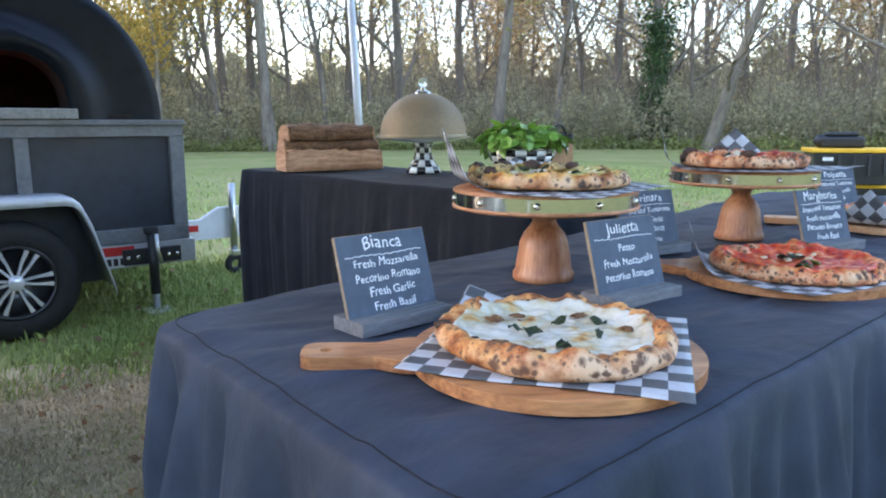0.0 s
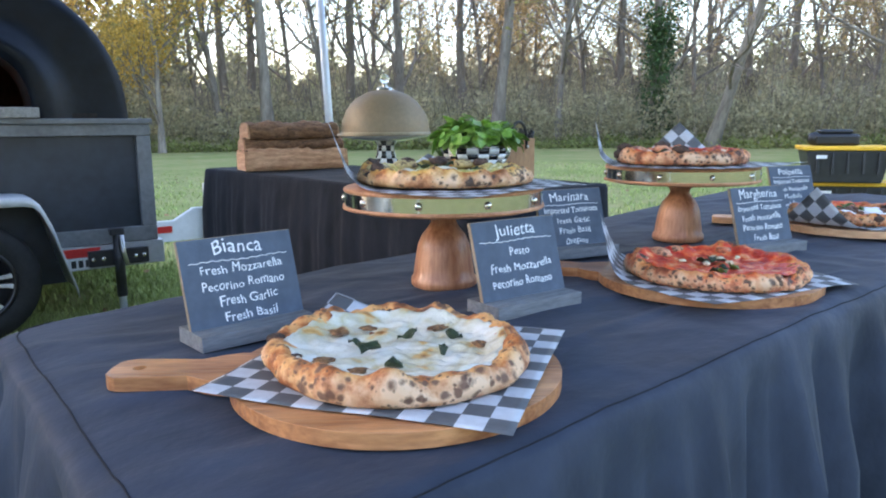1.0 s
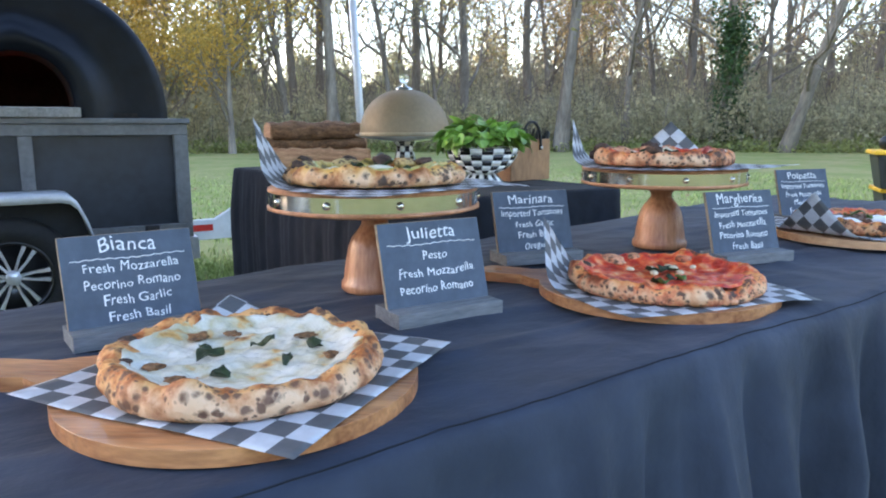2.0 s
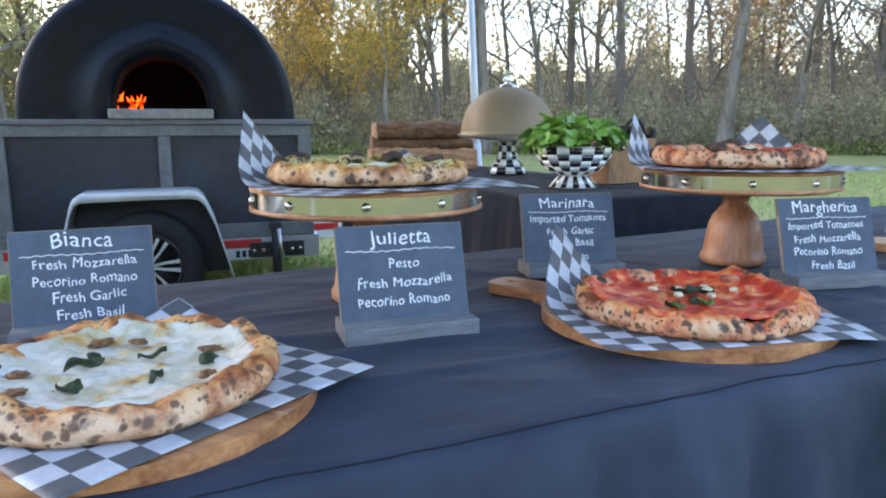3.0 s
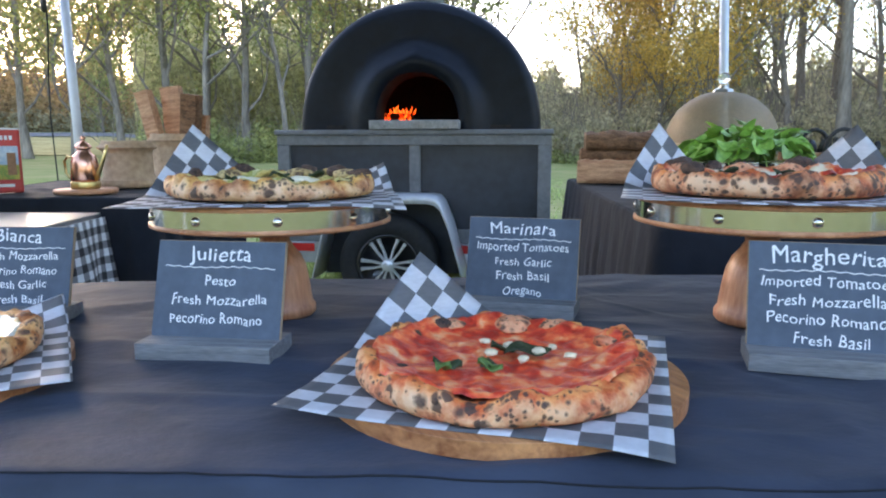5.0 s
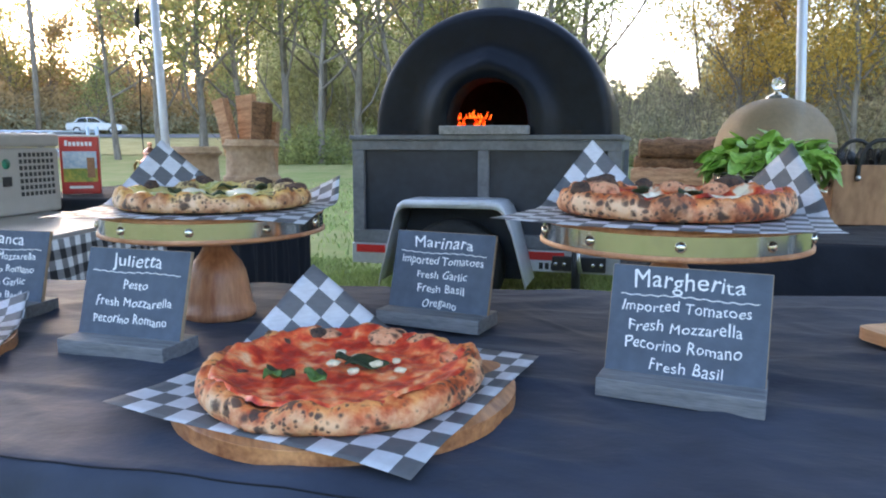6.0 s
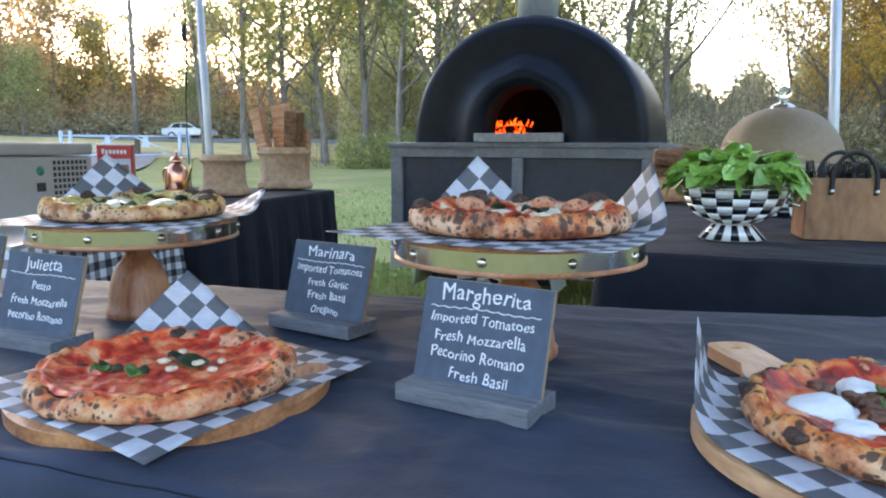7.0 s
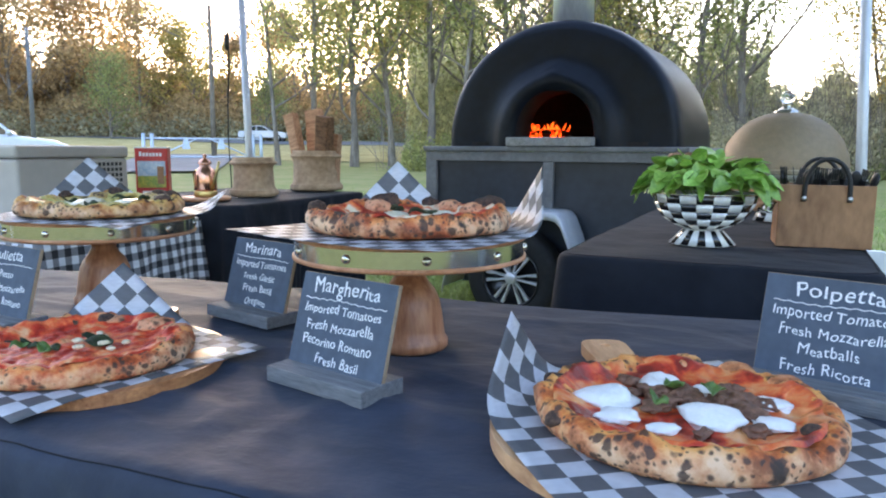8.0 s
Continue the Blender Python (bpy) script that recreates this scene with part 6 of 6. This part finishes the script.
KINDS = {
    "bare": tree_kind(11, 17, 0.24, 1500, LEAF_RUST, "tall bare tree with grey bark and a few rusty leaves", size=0.09, first=0.28, n_limbs=12),
    "thin": tree_kind(12, 14, 0.11, 1800, LEAF_OLIVE, "slender young tree with sparse olive leaves", size=0.09, first=0.15, n_limbs=13, spread=0.5, levels=2),
    "olive": tree_kind(13, 15, 0.18, 11000, LEAF_OLIVE, "tree with yellowing olive leaves and a grey trunk", size=0.095, first=0.14, n_limbs=16, levels=2, leafy=0.75),
    "green": tree_kind(14, 16, 0.2, 12000, LEAF_GREEN, "tall tree still in thin green leaf", size=0.095, first=0.14, n_limbs=16, levels=2, leafy=0.75),
    "gold": tree_kind(15, 11, 0.15, 12000, LEAF_GOLD, "small tree in golden-yellow autumn leaf", size=0.085, first=0.12, n_limbs=16, levels=2, leafy=0.6),
    "fork": tree_kind(16, 15, 0.26, 900, LEAF_RUST, "dark forked bare tree with wide limbs", size=0.09, first=0.12, n_limbs=8, spread=0.6),
    "rust": tree_kind(17, 12, 0.17, 7000, LEAF_RUST, "tree in thinning rusty-brown leaf", size=0.095, first=0.14, n_limbs=15, levels=2, leafy=0.7),
    "far_rust": tree_kind(21, 14, 0.2, 5500, LEAF_RUST, "distant tree in rusty-brown autumn leaf, across the road and, added unseen, behind the walk", size=0.19, first=0.12, n_limbs=15, levels=2, leafy=0.8),
    "far_olive": tree_kind(22, 14, 0.2, 5500, LEAF_OLIVE, "distant olive-leaved tree, across the road and, added unseen, behind the walk", size=0.19, first=0.12, n_limbs=15, levels=2, leafy=0.8),
    "far_green": tree_kind(23, 9, 0.2, 5500, LEAF_GREEN, "distant rounded green tree added unseen behind the walk", size=0.19, first=0.05, n_limbs=15, levels=2, leafy=0.8),
    "bush": tree_kind(18, 3.4, 0.05, 3200, LEAF_GREEN, "dense green bush at the lawn's edge", size=0.06, first=0.02, n_limbs=16, levels=2, leafy=0.35),
}


def plant(kind, azimuth, dist, scale=1.0, turn=0.0, lean=0.0):
    """Azimuth in degrees from +y towards +x, seen from the middle of the walk."""
    a = radians(azimuth)
    x, y = 1.0 + dist * math.sin(a), dist * math.cos(a)
    ob = copy_thing(KINDS[kind], pose(x, y, ground_z(x, y) - 0.1, 0, lean, turn) @ Matrix.Diagonal((scale, scale, scale, 1)))
    ob.scale = (scale, scale, scale)
    return ob


PLANTED = [
    # kind, azimuth, distance, scale, turn, lean: those that stand out
    ("bare", 22.5, 30, 1.05, 10, 1), ("thin", 27.0, 31, 1.1, 40, 0), ("fork", 33, 34, 1.0, 70, 0), ("bare", 40.5, 30, 1.1, 130, -1),
    ("thin", 45.5, 31, 1.15, 200, 3), ("fork", 53, 32, 0.95, 20, 4), ("fork", 57, 30, 0.9, 250, 24), ("thin", 70, 30, 1.2, 90, 6), ("bare", 74, 31, 1.0, 190, 8),
    ("gold", 14.5, 29, 0.8, 0, 0), ("gold", 10, 33, 0.85, 140, 0), ("gold", 7, 34, 0.8, 220, 0), ("olive", 19, 32, 0.9, 30, 0),
    ("green", -7, 38, 1.0, 99, 0),
    ("green", -17, 36, 1.1, 160, 0), ("thin", -19, 34, 1.2, 70, 0), ("green", -22, 37, 1.05, 220, 0), ("thin", -25, 35, 1.3, 310, 0), ("green", -28, 38, 1.1, 10, 0),
    ("olive", -31, 40, 1.0, 50, 0), ("green", -34, 39, 1.0, 75, 0), ("green", -37, 41, 0.95, 200, 0), ("thin", -40, 40, 1.15, 20, 0), ("olive", -10, 44, 1.1, 15, 0), ("green", -15, 43, 1.1, 33, 0), ("green", -25, 43, 1.1, 260, 0),  ("olive", -12, 40, 1.0, 75, 0), ("thin", -14.5, 36, 1.2, 5, 0),
]
rt = random.Random(77)
for az_ in np.arange(-4, 82, 1.8):                     # the woods behind the lawn
    PLANTED.append((rt.choice(["bare", "thin", "bare", "thin", "fork", "rust"] if az_ > 20 else ["thin", "thin", "green", "bare"]), az_ + rt.uniform(-0.8, 0.8), rt.uniform(34, 52), rt.uniform(0.8, 1.15), rt.uniform(0, 360), rt.uniform(-4, 4)))
for az_ in np.arange(0, 82, 3.0):
    PLANTED.append((rt.choice(["rust", "bare", "thin"]), az_ + rt.uniform(-1, 1), rt.uniform(52, 66), rt.uniform(0.8, 1.1), rt.uniform(0, 360), 0))
for az_ in np.arange(-70, -12, 2.4):                    # across the road
    PLANTED.append((rt.choice(["far_rust", "far_olive", "far_rust", "far_rust"]), az_ + rt.uniform(-1, 1), rt.uniform(76, 95), rt.uniform(0.85, 1.15) * (0.7 if -50 < az_ < -42 else 1.0), rt.uniform(0, 360), 0))
for az_ in np.arange(-62, -30, 10.0):
    PLANTED.append(("bush", az_ + rt.uniform(-1.5, 1.5), rt.uniform(64, 70), rt.uniform(1.2, 1.9), rt.uniform(0, 360), 0))
for az_ in np.arange(88, 290, 9.0):                    # unseen trees added behind the walk, to darken what the metal bands reflect
    PLANTED.append((rt.choice(["far_rust", "far_olive", "far_green"]), az_ + rt.uniform(-2, 2), rt.uniform(38, 56), rt.uniform(0.7, 1.0), rt.uniform(0, 360), 0))
for row in PLANTED:
    if not -3.0 < row[1] < 4.0:                        # a gap in the wood lets the sky in
        plant(*row)
for proto in KINDS.values():
    for o in (*proto.children_recursive, proto):
        bpy.data.objects.remove(o)


def ivy_on_trunk(azimuth, dist, height):
    a = radians(azimuth)
    rs = random.Random(9)
    pts = [Vector((rs.gauss(0, 0.28), rs.gauss(0, 0.28), rs.uniform(0.2, height))) for _ in range(260)]
    pts += [Vector((rs.gauss(0, 0.15) + (z - 3.2) * sx, rs.gauss(0, 0.15), z)) for sx in (0.5, -0.35, 0.15) for z in np.linspace(3.2, 7.5, 40)]
    ob = new("ivy", leaf_cloud("ivy", pts, 5200, 0.22, 0.075, IVYM, 44))
    ob.matrix_basis = pose(1.0 + dist * math.sin(a), dist * math.cos(a), 0)
    tagged(ob, "dark green ivy climbing a tree trunk", "ivy")


ivy_on_trunk(53, 31.8, 5.5)


# ---- brush along the wood's edge ----
def brush(name, az0, az1, d0, d1, count, hmax, material, label, size=0.075, seed=5, full=1.4):
    rs = np.random.RandomState(seed)
    az_ = np.radians(rs.uniform(az0, az1, count))
    d = rs.uniform(d0, d1, count)
    clump = 0.5 + 0.5 * np.sin(np.degrees(az_) * 1.3) * np.sin(np.degrees(az_) * 0.37 + 1) + rs.normal(0, 0.12, count)
    top = hmax * np.clip(0.55 + 0.4 * clump, 0.2, 1.2) * (0.55 + 0.45 * (d - d0) / (d1 - d0))
    z = top * rs.beta(1.1, full, count)
    bx, by = 1 + d * np.sin(az_), d * np.cos(az_)
    c = np.stack([bx, by, z + np.array([ground_z(p, q) for p, q in zip(bx, by)])], 1)
    u = rs.normal(0, 1, (count, 3))
    u /= np.linalg.norm(u, axis=1)[:, None]
    w = np.cross(u, rs.normal(0, 1, (count, 3)))
    w /= np.linalg.norm(w, axis=1)[:, None]
    s = size * rs.uniform(0.5, 1.5, (count, 1))
    v = np.stack([c - u * s, c + w * s * 0.6, c + u * s, c - w * s * 0.6], 1).reshape(-1, 3)
    ob = new(name, soup(name, v.tolist(), np.arange(count * 4).reshape(-1, 4).tolist(), material))
    tagged(ob, label, "brush", kind="stuff")


def twigs(name, az0, az1, d0, d1, count, hmax, label, seed=6):
    rs = np.random.RandomState(seed)
    verts, faces = [], []
    for k in range(count):
        a = radians(rs.uniform(az0, az1))
        d = rs.uniform(d0, d1)
        p = np.array([1 + d * math.sin(a), d * math.cos(a), 0.0])
        h = hmax * rs.uniform(0.4, 1.0)
        dr = np.array([rs.normal(0, 0.35), rs.normal(0, 0.35), 1.0])
        r = rs.uniform(0.006, 0.022)
        s = len(verts)
        for i in range(5):
            t = i / 4
            q = p + dr * h * t + np.array([0.12 * math.sin(3 * t + k), 0.12 * math.cos(2.3 * t + k), 0]) * h * 0.3 * t
            rr = r * (1.1 - t)
            for j in range(3):
                verts.append((q[0] + rr * math.cos(j * 2.094), q[1] + rr * math.sin(j * 2.094), q[2]))
        for i in range(4):
            for j in range(3):
                faces.append((s + i * 3 + j, s + i * 3 + (j + 1) % 3, s + i * 3 + 3 + (j + 1) % 3, s + i * 3 + 3 + j))
    ob = new(name, soup(name, verts, faces, TRUNK))
    tagged(ob, label, "saplings", kind="stuff")


brush("undergrowth", -6, 84, 30, 42, 130000, 4.8, LEAF_BRUSH, "tangled brown-olive undergrowth along the wood's edge", 0.085)
brush("undergrowth", -6, 84, 42, 56, 44000, 8.5, LEAF_BRUSH, "dense dull brown thicket deep in the wood", 0.19, seed=12)
brush("undergrowth", -30, 10, 33, 42, 24000, 3.0, LEAF_GREEN, "green low brush below the trees", 0.10, seed=7)
brush("undergrowth", -6, 84, 29.5, 31.5, 15000, 0.9, LEAF_GREEN, "weedy green border of the lawn", 0.08, seed=8)
brush("undergrowth", -70, -8, 72, 90, 50000, 7.5, LEAF_RUST, "brownish hedge of brush across the road", 0.22, seed=9)
brush("undergrowth", -70, -8, 70, 84, 30000, 4.2, LEAF_BRUSH, "dull green brush across the road", 0.17, seed=10)
brush("undergrowth", -76, -49, 92, 108, 90000, 17.0, LEAF_RUST, "rusty brown autumn woods far across the road", 0.27, seed=31, full=0.95)
brush("undergrowth", -50, -16, 92, 108, 80000, 12.0, LEAF_RUST, "brown autumn woods far down the road", 0.27, seed=34, full=0.95)
brush("undergrowth", -30, -3, 44, 60, 70000, 14.0, LEAF_HAZED, "olive-green leafy thicket behind the oven, lightened for haze", 0.15, seed=32, full=0.95)
brush("undergrowth", -4, 5, 44, 60, 24000, 8.5, LEAF_HAZED, "low thicket in a gap of the wood, lightened for haze", 0.15, seed=36)
brush("undergrowth", 4, 16, 44, 60, 30000, 12.0, LEAF_HAZED, "olive thicket deeper in the wood, lightened for haze", 0.15, seed=33, full=0.95)
brush("undergrowth", 15, 34, 44, 60, 32000, 8.5, LEAF_HAZED, "low thicket behind the bare trees, lightened for haze", 0.15, seed=37)
brush("undergrowth", 32, 84, 46, 62, 70000, 11.0, LEAF_BRUSH, "pale brown thicket deep in the bare wood", 0.15, seed=35)
# unseen brush added behind the walk, to close off low sky in reflections
brush("undergrowth", 84, 290, 36, 50, 14000, 4.5, LEAF_BRUSH, "brown-olive undergrowth added unseen behind the walk", 0.3, seed=14)
twigs("saplings", -6, 84, 30, 48, 3200, 8.5, "thin bare saplings and stems among the brush")
twigs("saplings", -32, -4, 33, 44, 300, 6.0, "thin stems among the green trees", 16)


# ---- distance: road, gate, utility poles ----
def strip(name, a, b, c, d, up, material, label, category):
    """A sheet of ground between four corners that follows the rise of the land."""
    bm = bmesh.new()
    a, b, c, d = (Vector((*p, 0)) for p in (a, b, c, d))
    n, m = 40, 8
    grid = []
    for j in range(m + 1):
        row = []
        for i in range(n + 1):
            q = a.lerp(b, i / n).lerp(d.lerp(c, i / n), j / m)
            row.append(bm.verts.new((q.x, q.y, ground_z(q.x, q.y) + up)))
        grid.append(row)
    for j in range(m):
        for i in range(n):
            bm.faces.new((grid[j][i], grid[j][i + 1], grid[j + 1][i + 1], grid[j + 1][i]))
    tagged(part(name, finish(bm), material), label, category, kind="structure")


strip("road", (-92, 22), (-24, 54), (-27, 60), (-95, 28), 0.07, ROADM, "pale grey asphalt road beyond the lawn", "road")
strip("field", (-62, 16), (-18, 38), (-24, 53), (-88, 23), 0.05, FIELDM, "dry straw-coloured verge before the road", "ground")
strip("driveway", (-24, 17), (-20, 21), (-33, 36), (-37, 32), 0.09, ROADM, "pale asphalt drive running through the gate", "road")


def steel_gate(a, b):
    root = thing("farm_gate", pose(0, 0, 0), "closed pale blue-grey steel tube gate with braced posts", "gate")
    a, b = Vector(a), Vector(b)
    for p in (a, b, a.lerp(b, 0.07), a.lerp(b, 0.93)):
        part("post", tube([p, p + Vector((0, 0, 1.75))], 0.09, 10), GATE, root)
    for z in (1.5, 0.55):
        part("rail", tube([a + Vector((0, 0, z)), b + Vector((0, 0, z))], 0.045, 8), GATE, root)
    for t0, t1 in ((0.1, 0.45), (0.9, 0.55)):
        part("brace", tube([a.lerp(b, t0) + Vector((0, 0, 0.55)), a.lerp(b, t1) + Vector((0, 0, 1.5))], 0.04, 8), GATE, root)
    for t in (0.35, 0.65):
        part("plate", outline_slab([[(-0.2, 0), (0.2, 0), (0.1, 0.55), (-0.1, 0.55)]], -0.02, 0.02), GATE, root, "pale steel plate", Matrix.Translation(a.lerp(b, t) + Vector((0, 0, 0.95))) @ pose(0, 0, 0, 90, 0, 45))


steel_gate((-29.0, 25.3, 0.0), (-25.0, 29.6, 0.0))


def utility_pole(x, y, h, arms, label):
    root = thing("utility_pole", pose(x, y, ground_z(x, y) - 0.1), label, "utility pole", "utility poles")
    part("mast", tube([(0, 0, 0), (0, 0, h)], 0.14, 10, None, [0.17, 0.12]), TRUNK if not arms else FRAME, root)
    if arms:
        part("cross_arm", tube([(-0.9, 0.3, h - 1.2), (0.9, -0.3, h - 1.2)], 0.06, 6), FRAME, root)
        part("lamp_arm", tube([(0, 0, h - 2.0), (1.3, 0, h - 1.8)], 0.04, 6), FRAME, root)
        part("lamp_head", blob((0.35, 0.15, 0.1), 1, 0.1, 2), FRAME, root, "", pose(1.5, 0, h - 1.8))


utility_pole(-32.5, 33.5, 9.5, False, "weathered wooden utility pole by the road")
utility_pole(-48.0, 31.5, 8.2, True, "grey utility pole with a lamp arm by the road")


def car(x, y, yaw, up, label):
    """A parked car, nose along its own +x."""
    root = thing("car", pose(x, y, ground_z(x, y), 0, 0, yaw), label, "car", "cars by the road")
    side = [(-2.25, 0.35), (-2.3, 0.62), (-2.2, 0.95), (-1.0, 1.0), (0.75, 0.98), (1.7, 0.9), (2.15, 0.78), (2.25, 0.55), (2.2, 0.33)]
    side = [(a, 0.33 + (b - 0.33) * up) for a, b in side]
    flip = Matrix(((1, 0, 0, 0), (0, 0, -1, 0), (0, 1, 0, 0), (0, 0, 0, 1)))
    part("body", outline_slab([side], -0.88, 0.88), CARPAINT, root, "", flip, bevel=0.09, seg=3)
    cabin = [(-1.75, 0.92), (-1.35, 1.38), (-0.6, 1.46), (0.05, 1.44), (0.9, 0.92)]
    cabin = [(a, 0.33 + (b - 0.33) * up) for a, b in cabin]
    part("cabin", outline_slab([cabin], -0.72, 0.72), CARPAINT, root, "", flip, bevel=0.06, seg=3)
    zc = lambda v: 0.33 + (v - 0.33) * up
    for yy in (-0.724, 0.724):
        for pts in ([(-1.5, 1.0), (-1.22, 1.34), (-0.62, 1.40), (-0.62, 1.0)], [(-0.54, 1.0), (-0.54, 1.40), (0.0, 1.37), (0.66, 1.0)]):
            part("side_window", outline_slab([[(a, zc(b)) for a, b in pts]], yy - 0.004, yy + 0.004), CARGLASS, root, "dark side window", flip)
    wind = bmesh.new()
    vs = [wind.verts.new(p) for p in ((0.86, -0.62, zc(0.98)), (0.86, 0.62, zc(0.98)), (0.14, 0.58, zc(1.40)), (0.14, -0.58, zc(1.40)))]
    wind.faces.new(vs)
    sol = part("windscreen", finish(wind), CARGLASS, root, "dark windscreen", Matrix.Translation((0.05, 0, 0.03))).modifiers.new("thickness", "SOLIDIFY")
    sol.thickness = 0.006
    for yy in (-0.95, 0.95):
        part("mirror", blob((0.09, 0.13, 0.08), 2, 0.1, 2), CARPAINT, root, "door mirror", pose(0.62, yy, zc(1.03)))
        part("headlight", blob((0.1, 0.16, 0.07), 3, 0.05, 2), ENAMELW, root, "clear headlight", pose(2.12, yy * 0.7, zc(0.72)))
    for wx in (-1.4, 1.42):
        for yy in (-0.8, 0.8):
            w = part("wheel", lathe([(0.2, -0.1), (0.3, -0.1), (0.33, -0.07), (0.33, 0.07), (0.3, 0.1), (0.2, 0.1)], 28, closed=True), TYRE, root, "black tyre", pose(wx, yy, 0.33, 90))
            part("rim", lathe([(0, -0.06), (0.2, -0.08), (0.2, 0.08), (0, 0.06)], 24), RIMSILVER, w)


car(-18.95, 11.8, 57, 1.45, "white-silver sport utility car parked beyond the tables")
car(-44.4, 51.4, 26, 1.0, "small silver car on the far road")


# ---- lawn: blades and fallen leaves ----
def blades(name, count, region, hmin, hmax, material, label, seed, width=0.0028):
    rs = np.random.RandomState(seed)
    x0, x1, y0, y1 = region
    p = np.stack([rs.uniform(x0, x1, count), rs.uniform(y0, y1, count)], 1)
    keep = np.array([noise.noise(Vector((a * 1.6, b * 1.6, seed))) + rs.uniform(-0.5, 0.5) > -0.2 for a, b in p])
    p = p[keep]
    n = len(p)
    h = rs.uniform(hmin, hmax, n)
    a = rs.uniform(0, 6.283, n)
    lean = rs.uniform(0.1, 1.0, n) * h
    la = rs.uniform(0, 6.283, n)
    w = width * rs.uniform(0.7, 1.5, n)
    dx, dy = np.cos(a) * w, np.sin(a) * w
    z0 = np.full(n, -0.002)
    b0 = np.stack([p[:, 0] - dx, p[:, 1] - dy, z0], 1)
    b1 = np.stack([p[:, 0] + dx, p[:, 1] + dy, z0], 1)
    mx, my = p[:, 0] + np.cos(la) * lean * 0.35, p[:, 1] + np.sin(la) * lean * 0.35
    m0 = np.stack([mx - dx * 0.8, my - dy * 0.8, h * 0.6], 1)
    m1 = np.stack([mx + dx * 0.8, my + dy * 0.8, h * 0.6], 1)
    tip = np.stack([p[:, 0] + np.cos(la) * lean, p[:, 1] + np.sin(la) * lean, h * 0.95], 1)
    v = np.stack([b0, b1, m1, m0, tip], 1).reshape(-1, 3)
    i = np.arange(n)[:, None] * 5
    quads = (i + np.array([[0, 1, 2, 3]])).tolist()
    tris = (i + np.array([[3, 2, 4]])).tolist()
    ob = new(name, soup(name, v.tolist(), quads + tris, material))
    tagged(ob, label, "grass", kind="stuff")


def worn_patch(cx_, cy_, rx, ry, seed):
    bm = bmesh.new()
    ring = []
    for i in range(60):
        a = 2 * math.pi * i / 60
        k = 1 + 0.3 * noise.noise(Vector((math.cos(a) * 1.8, math.sin(a) * 1.8, seed))) + 0.1 * noise.noise(Vector((math.cos(a) * 7, math.sin(a) * 7, seed)))
        ring.append(bm.verts.new((cx_ + rx * k * math.cos(a), cy_ + ry * k * math.sin(a), 0.004)))
    bm.faces.new(ring)
    tagged(part("worn_ground", finish(bm), WORNM), "straw-brown worn patch in the lawn", "ground", kind="structure")


worn_patch(0.1, 2.1, 1.5, 1.15, 3.0)
worn_patch(0.6, 6.8, 1.6, 0.7, 5.0)


blades("grass", 52000, (-1.6, 2.4, 2.9, 5.4), 0.02, 0.055, GRASSM, "short green lawn grass", 1)
blades("grass", 9000, (-1.6, 1.2, 0.9, 2.6), 0.008, 0.024, GRASSM, "thin green tufts in the worn lawn", 6)
blades("grass", 16000, (-1.5, 0.6, 1.45, 2.5), 0.008, 0.026, STRAWM, "flattened straw-coloured grass in the worn lawn", 26)
blades("grass", 60000, (-1.6, 1.4, 0.9, 3.2), 0.008, 0.03, STRAWM, "dry straw-coloured thatch in the lawn", 2)
blades("grass", 60000, (-9, 14, 3.5, 18), 0.03, 0.075, GRASSM, "mown green grass further out", 3, 0.007)


def fallen_leaves():
    rnd = random.Random(12)
    verts, faces = [], []
    for k in range(420):
        if k < 150:
            x, y = rnd.uniform(-1.4, 1.4), rnd.uniform(1.1, 4.0)
            s = rnd.uniform(0.012, 0.03)
        else:
            x, y = rnd.uniform(-8, 12), rnd.uniform(4, 22)
            s = rnd.uniform(0.03, 0.06)
        a = rnd.uniform(0, 6.28)
        i = len(verts)
        for r, t, z in ((1, 0, 0.012), (0.55, 1.2, 0.03), (0.9, 2.5, 0.014), (0.9, 3.8, 0.016), (0.5, 5.1, 0.028)):
            verts.append((x + s * r * math.cos(a + t), y + s * r * math.sin(a + t), z + 0.012))
        faces.append((i, i + 1, i + 2, i + 3, i + 4))
    ob = new("fallen_leaves", soup("fallen_leaves", verts, faces, LITTER))
    tagged(ob, "scattered brown fallen leaves on the grass", "leaves", kind="stuff")


fallen_leaves()
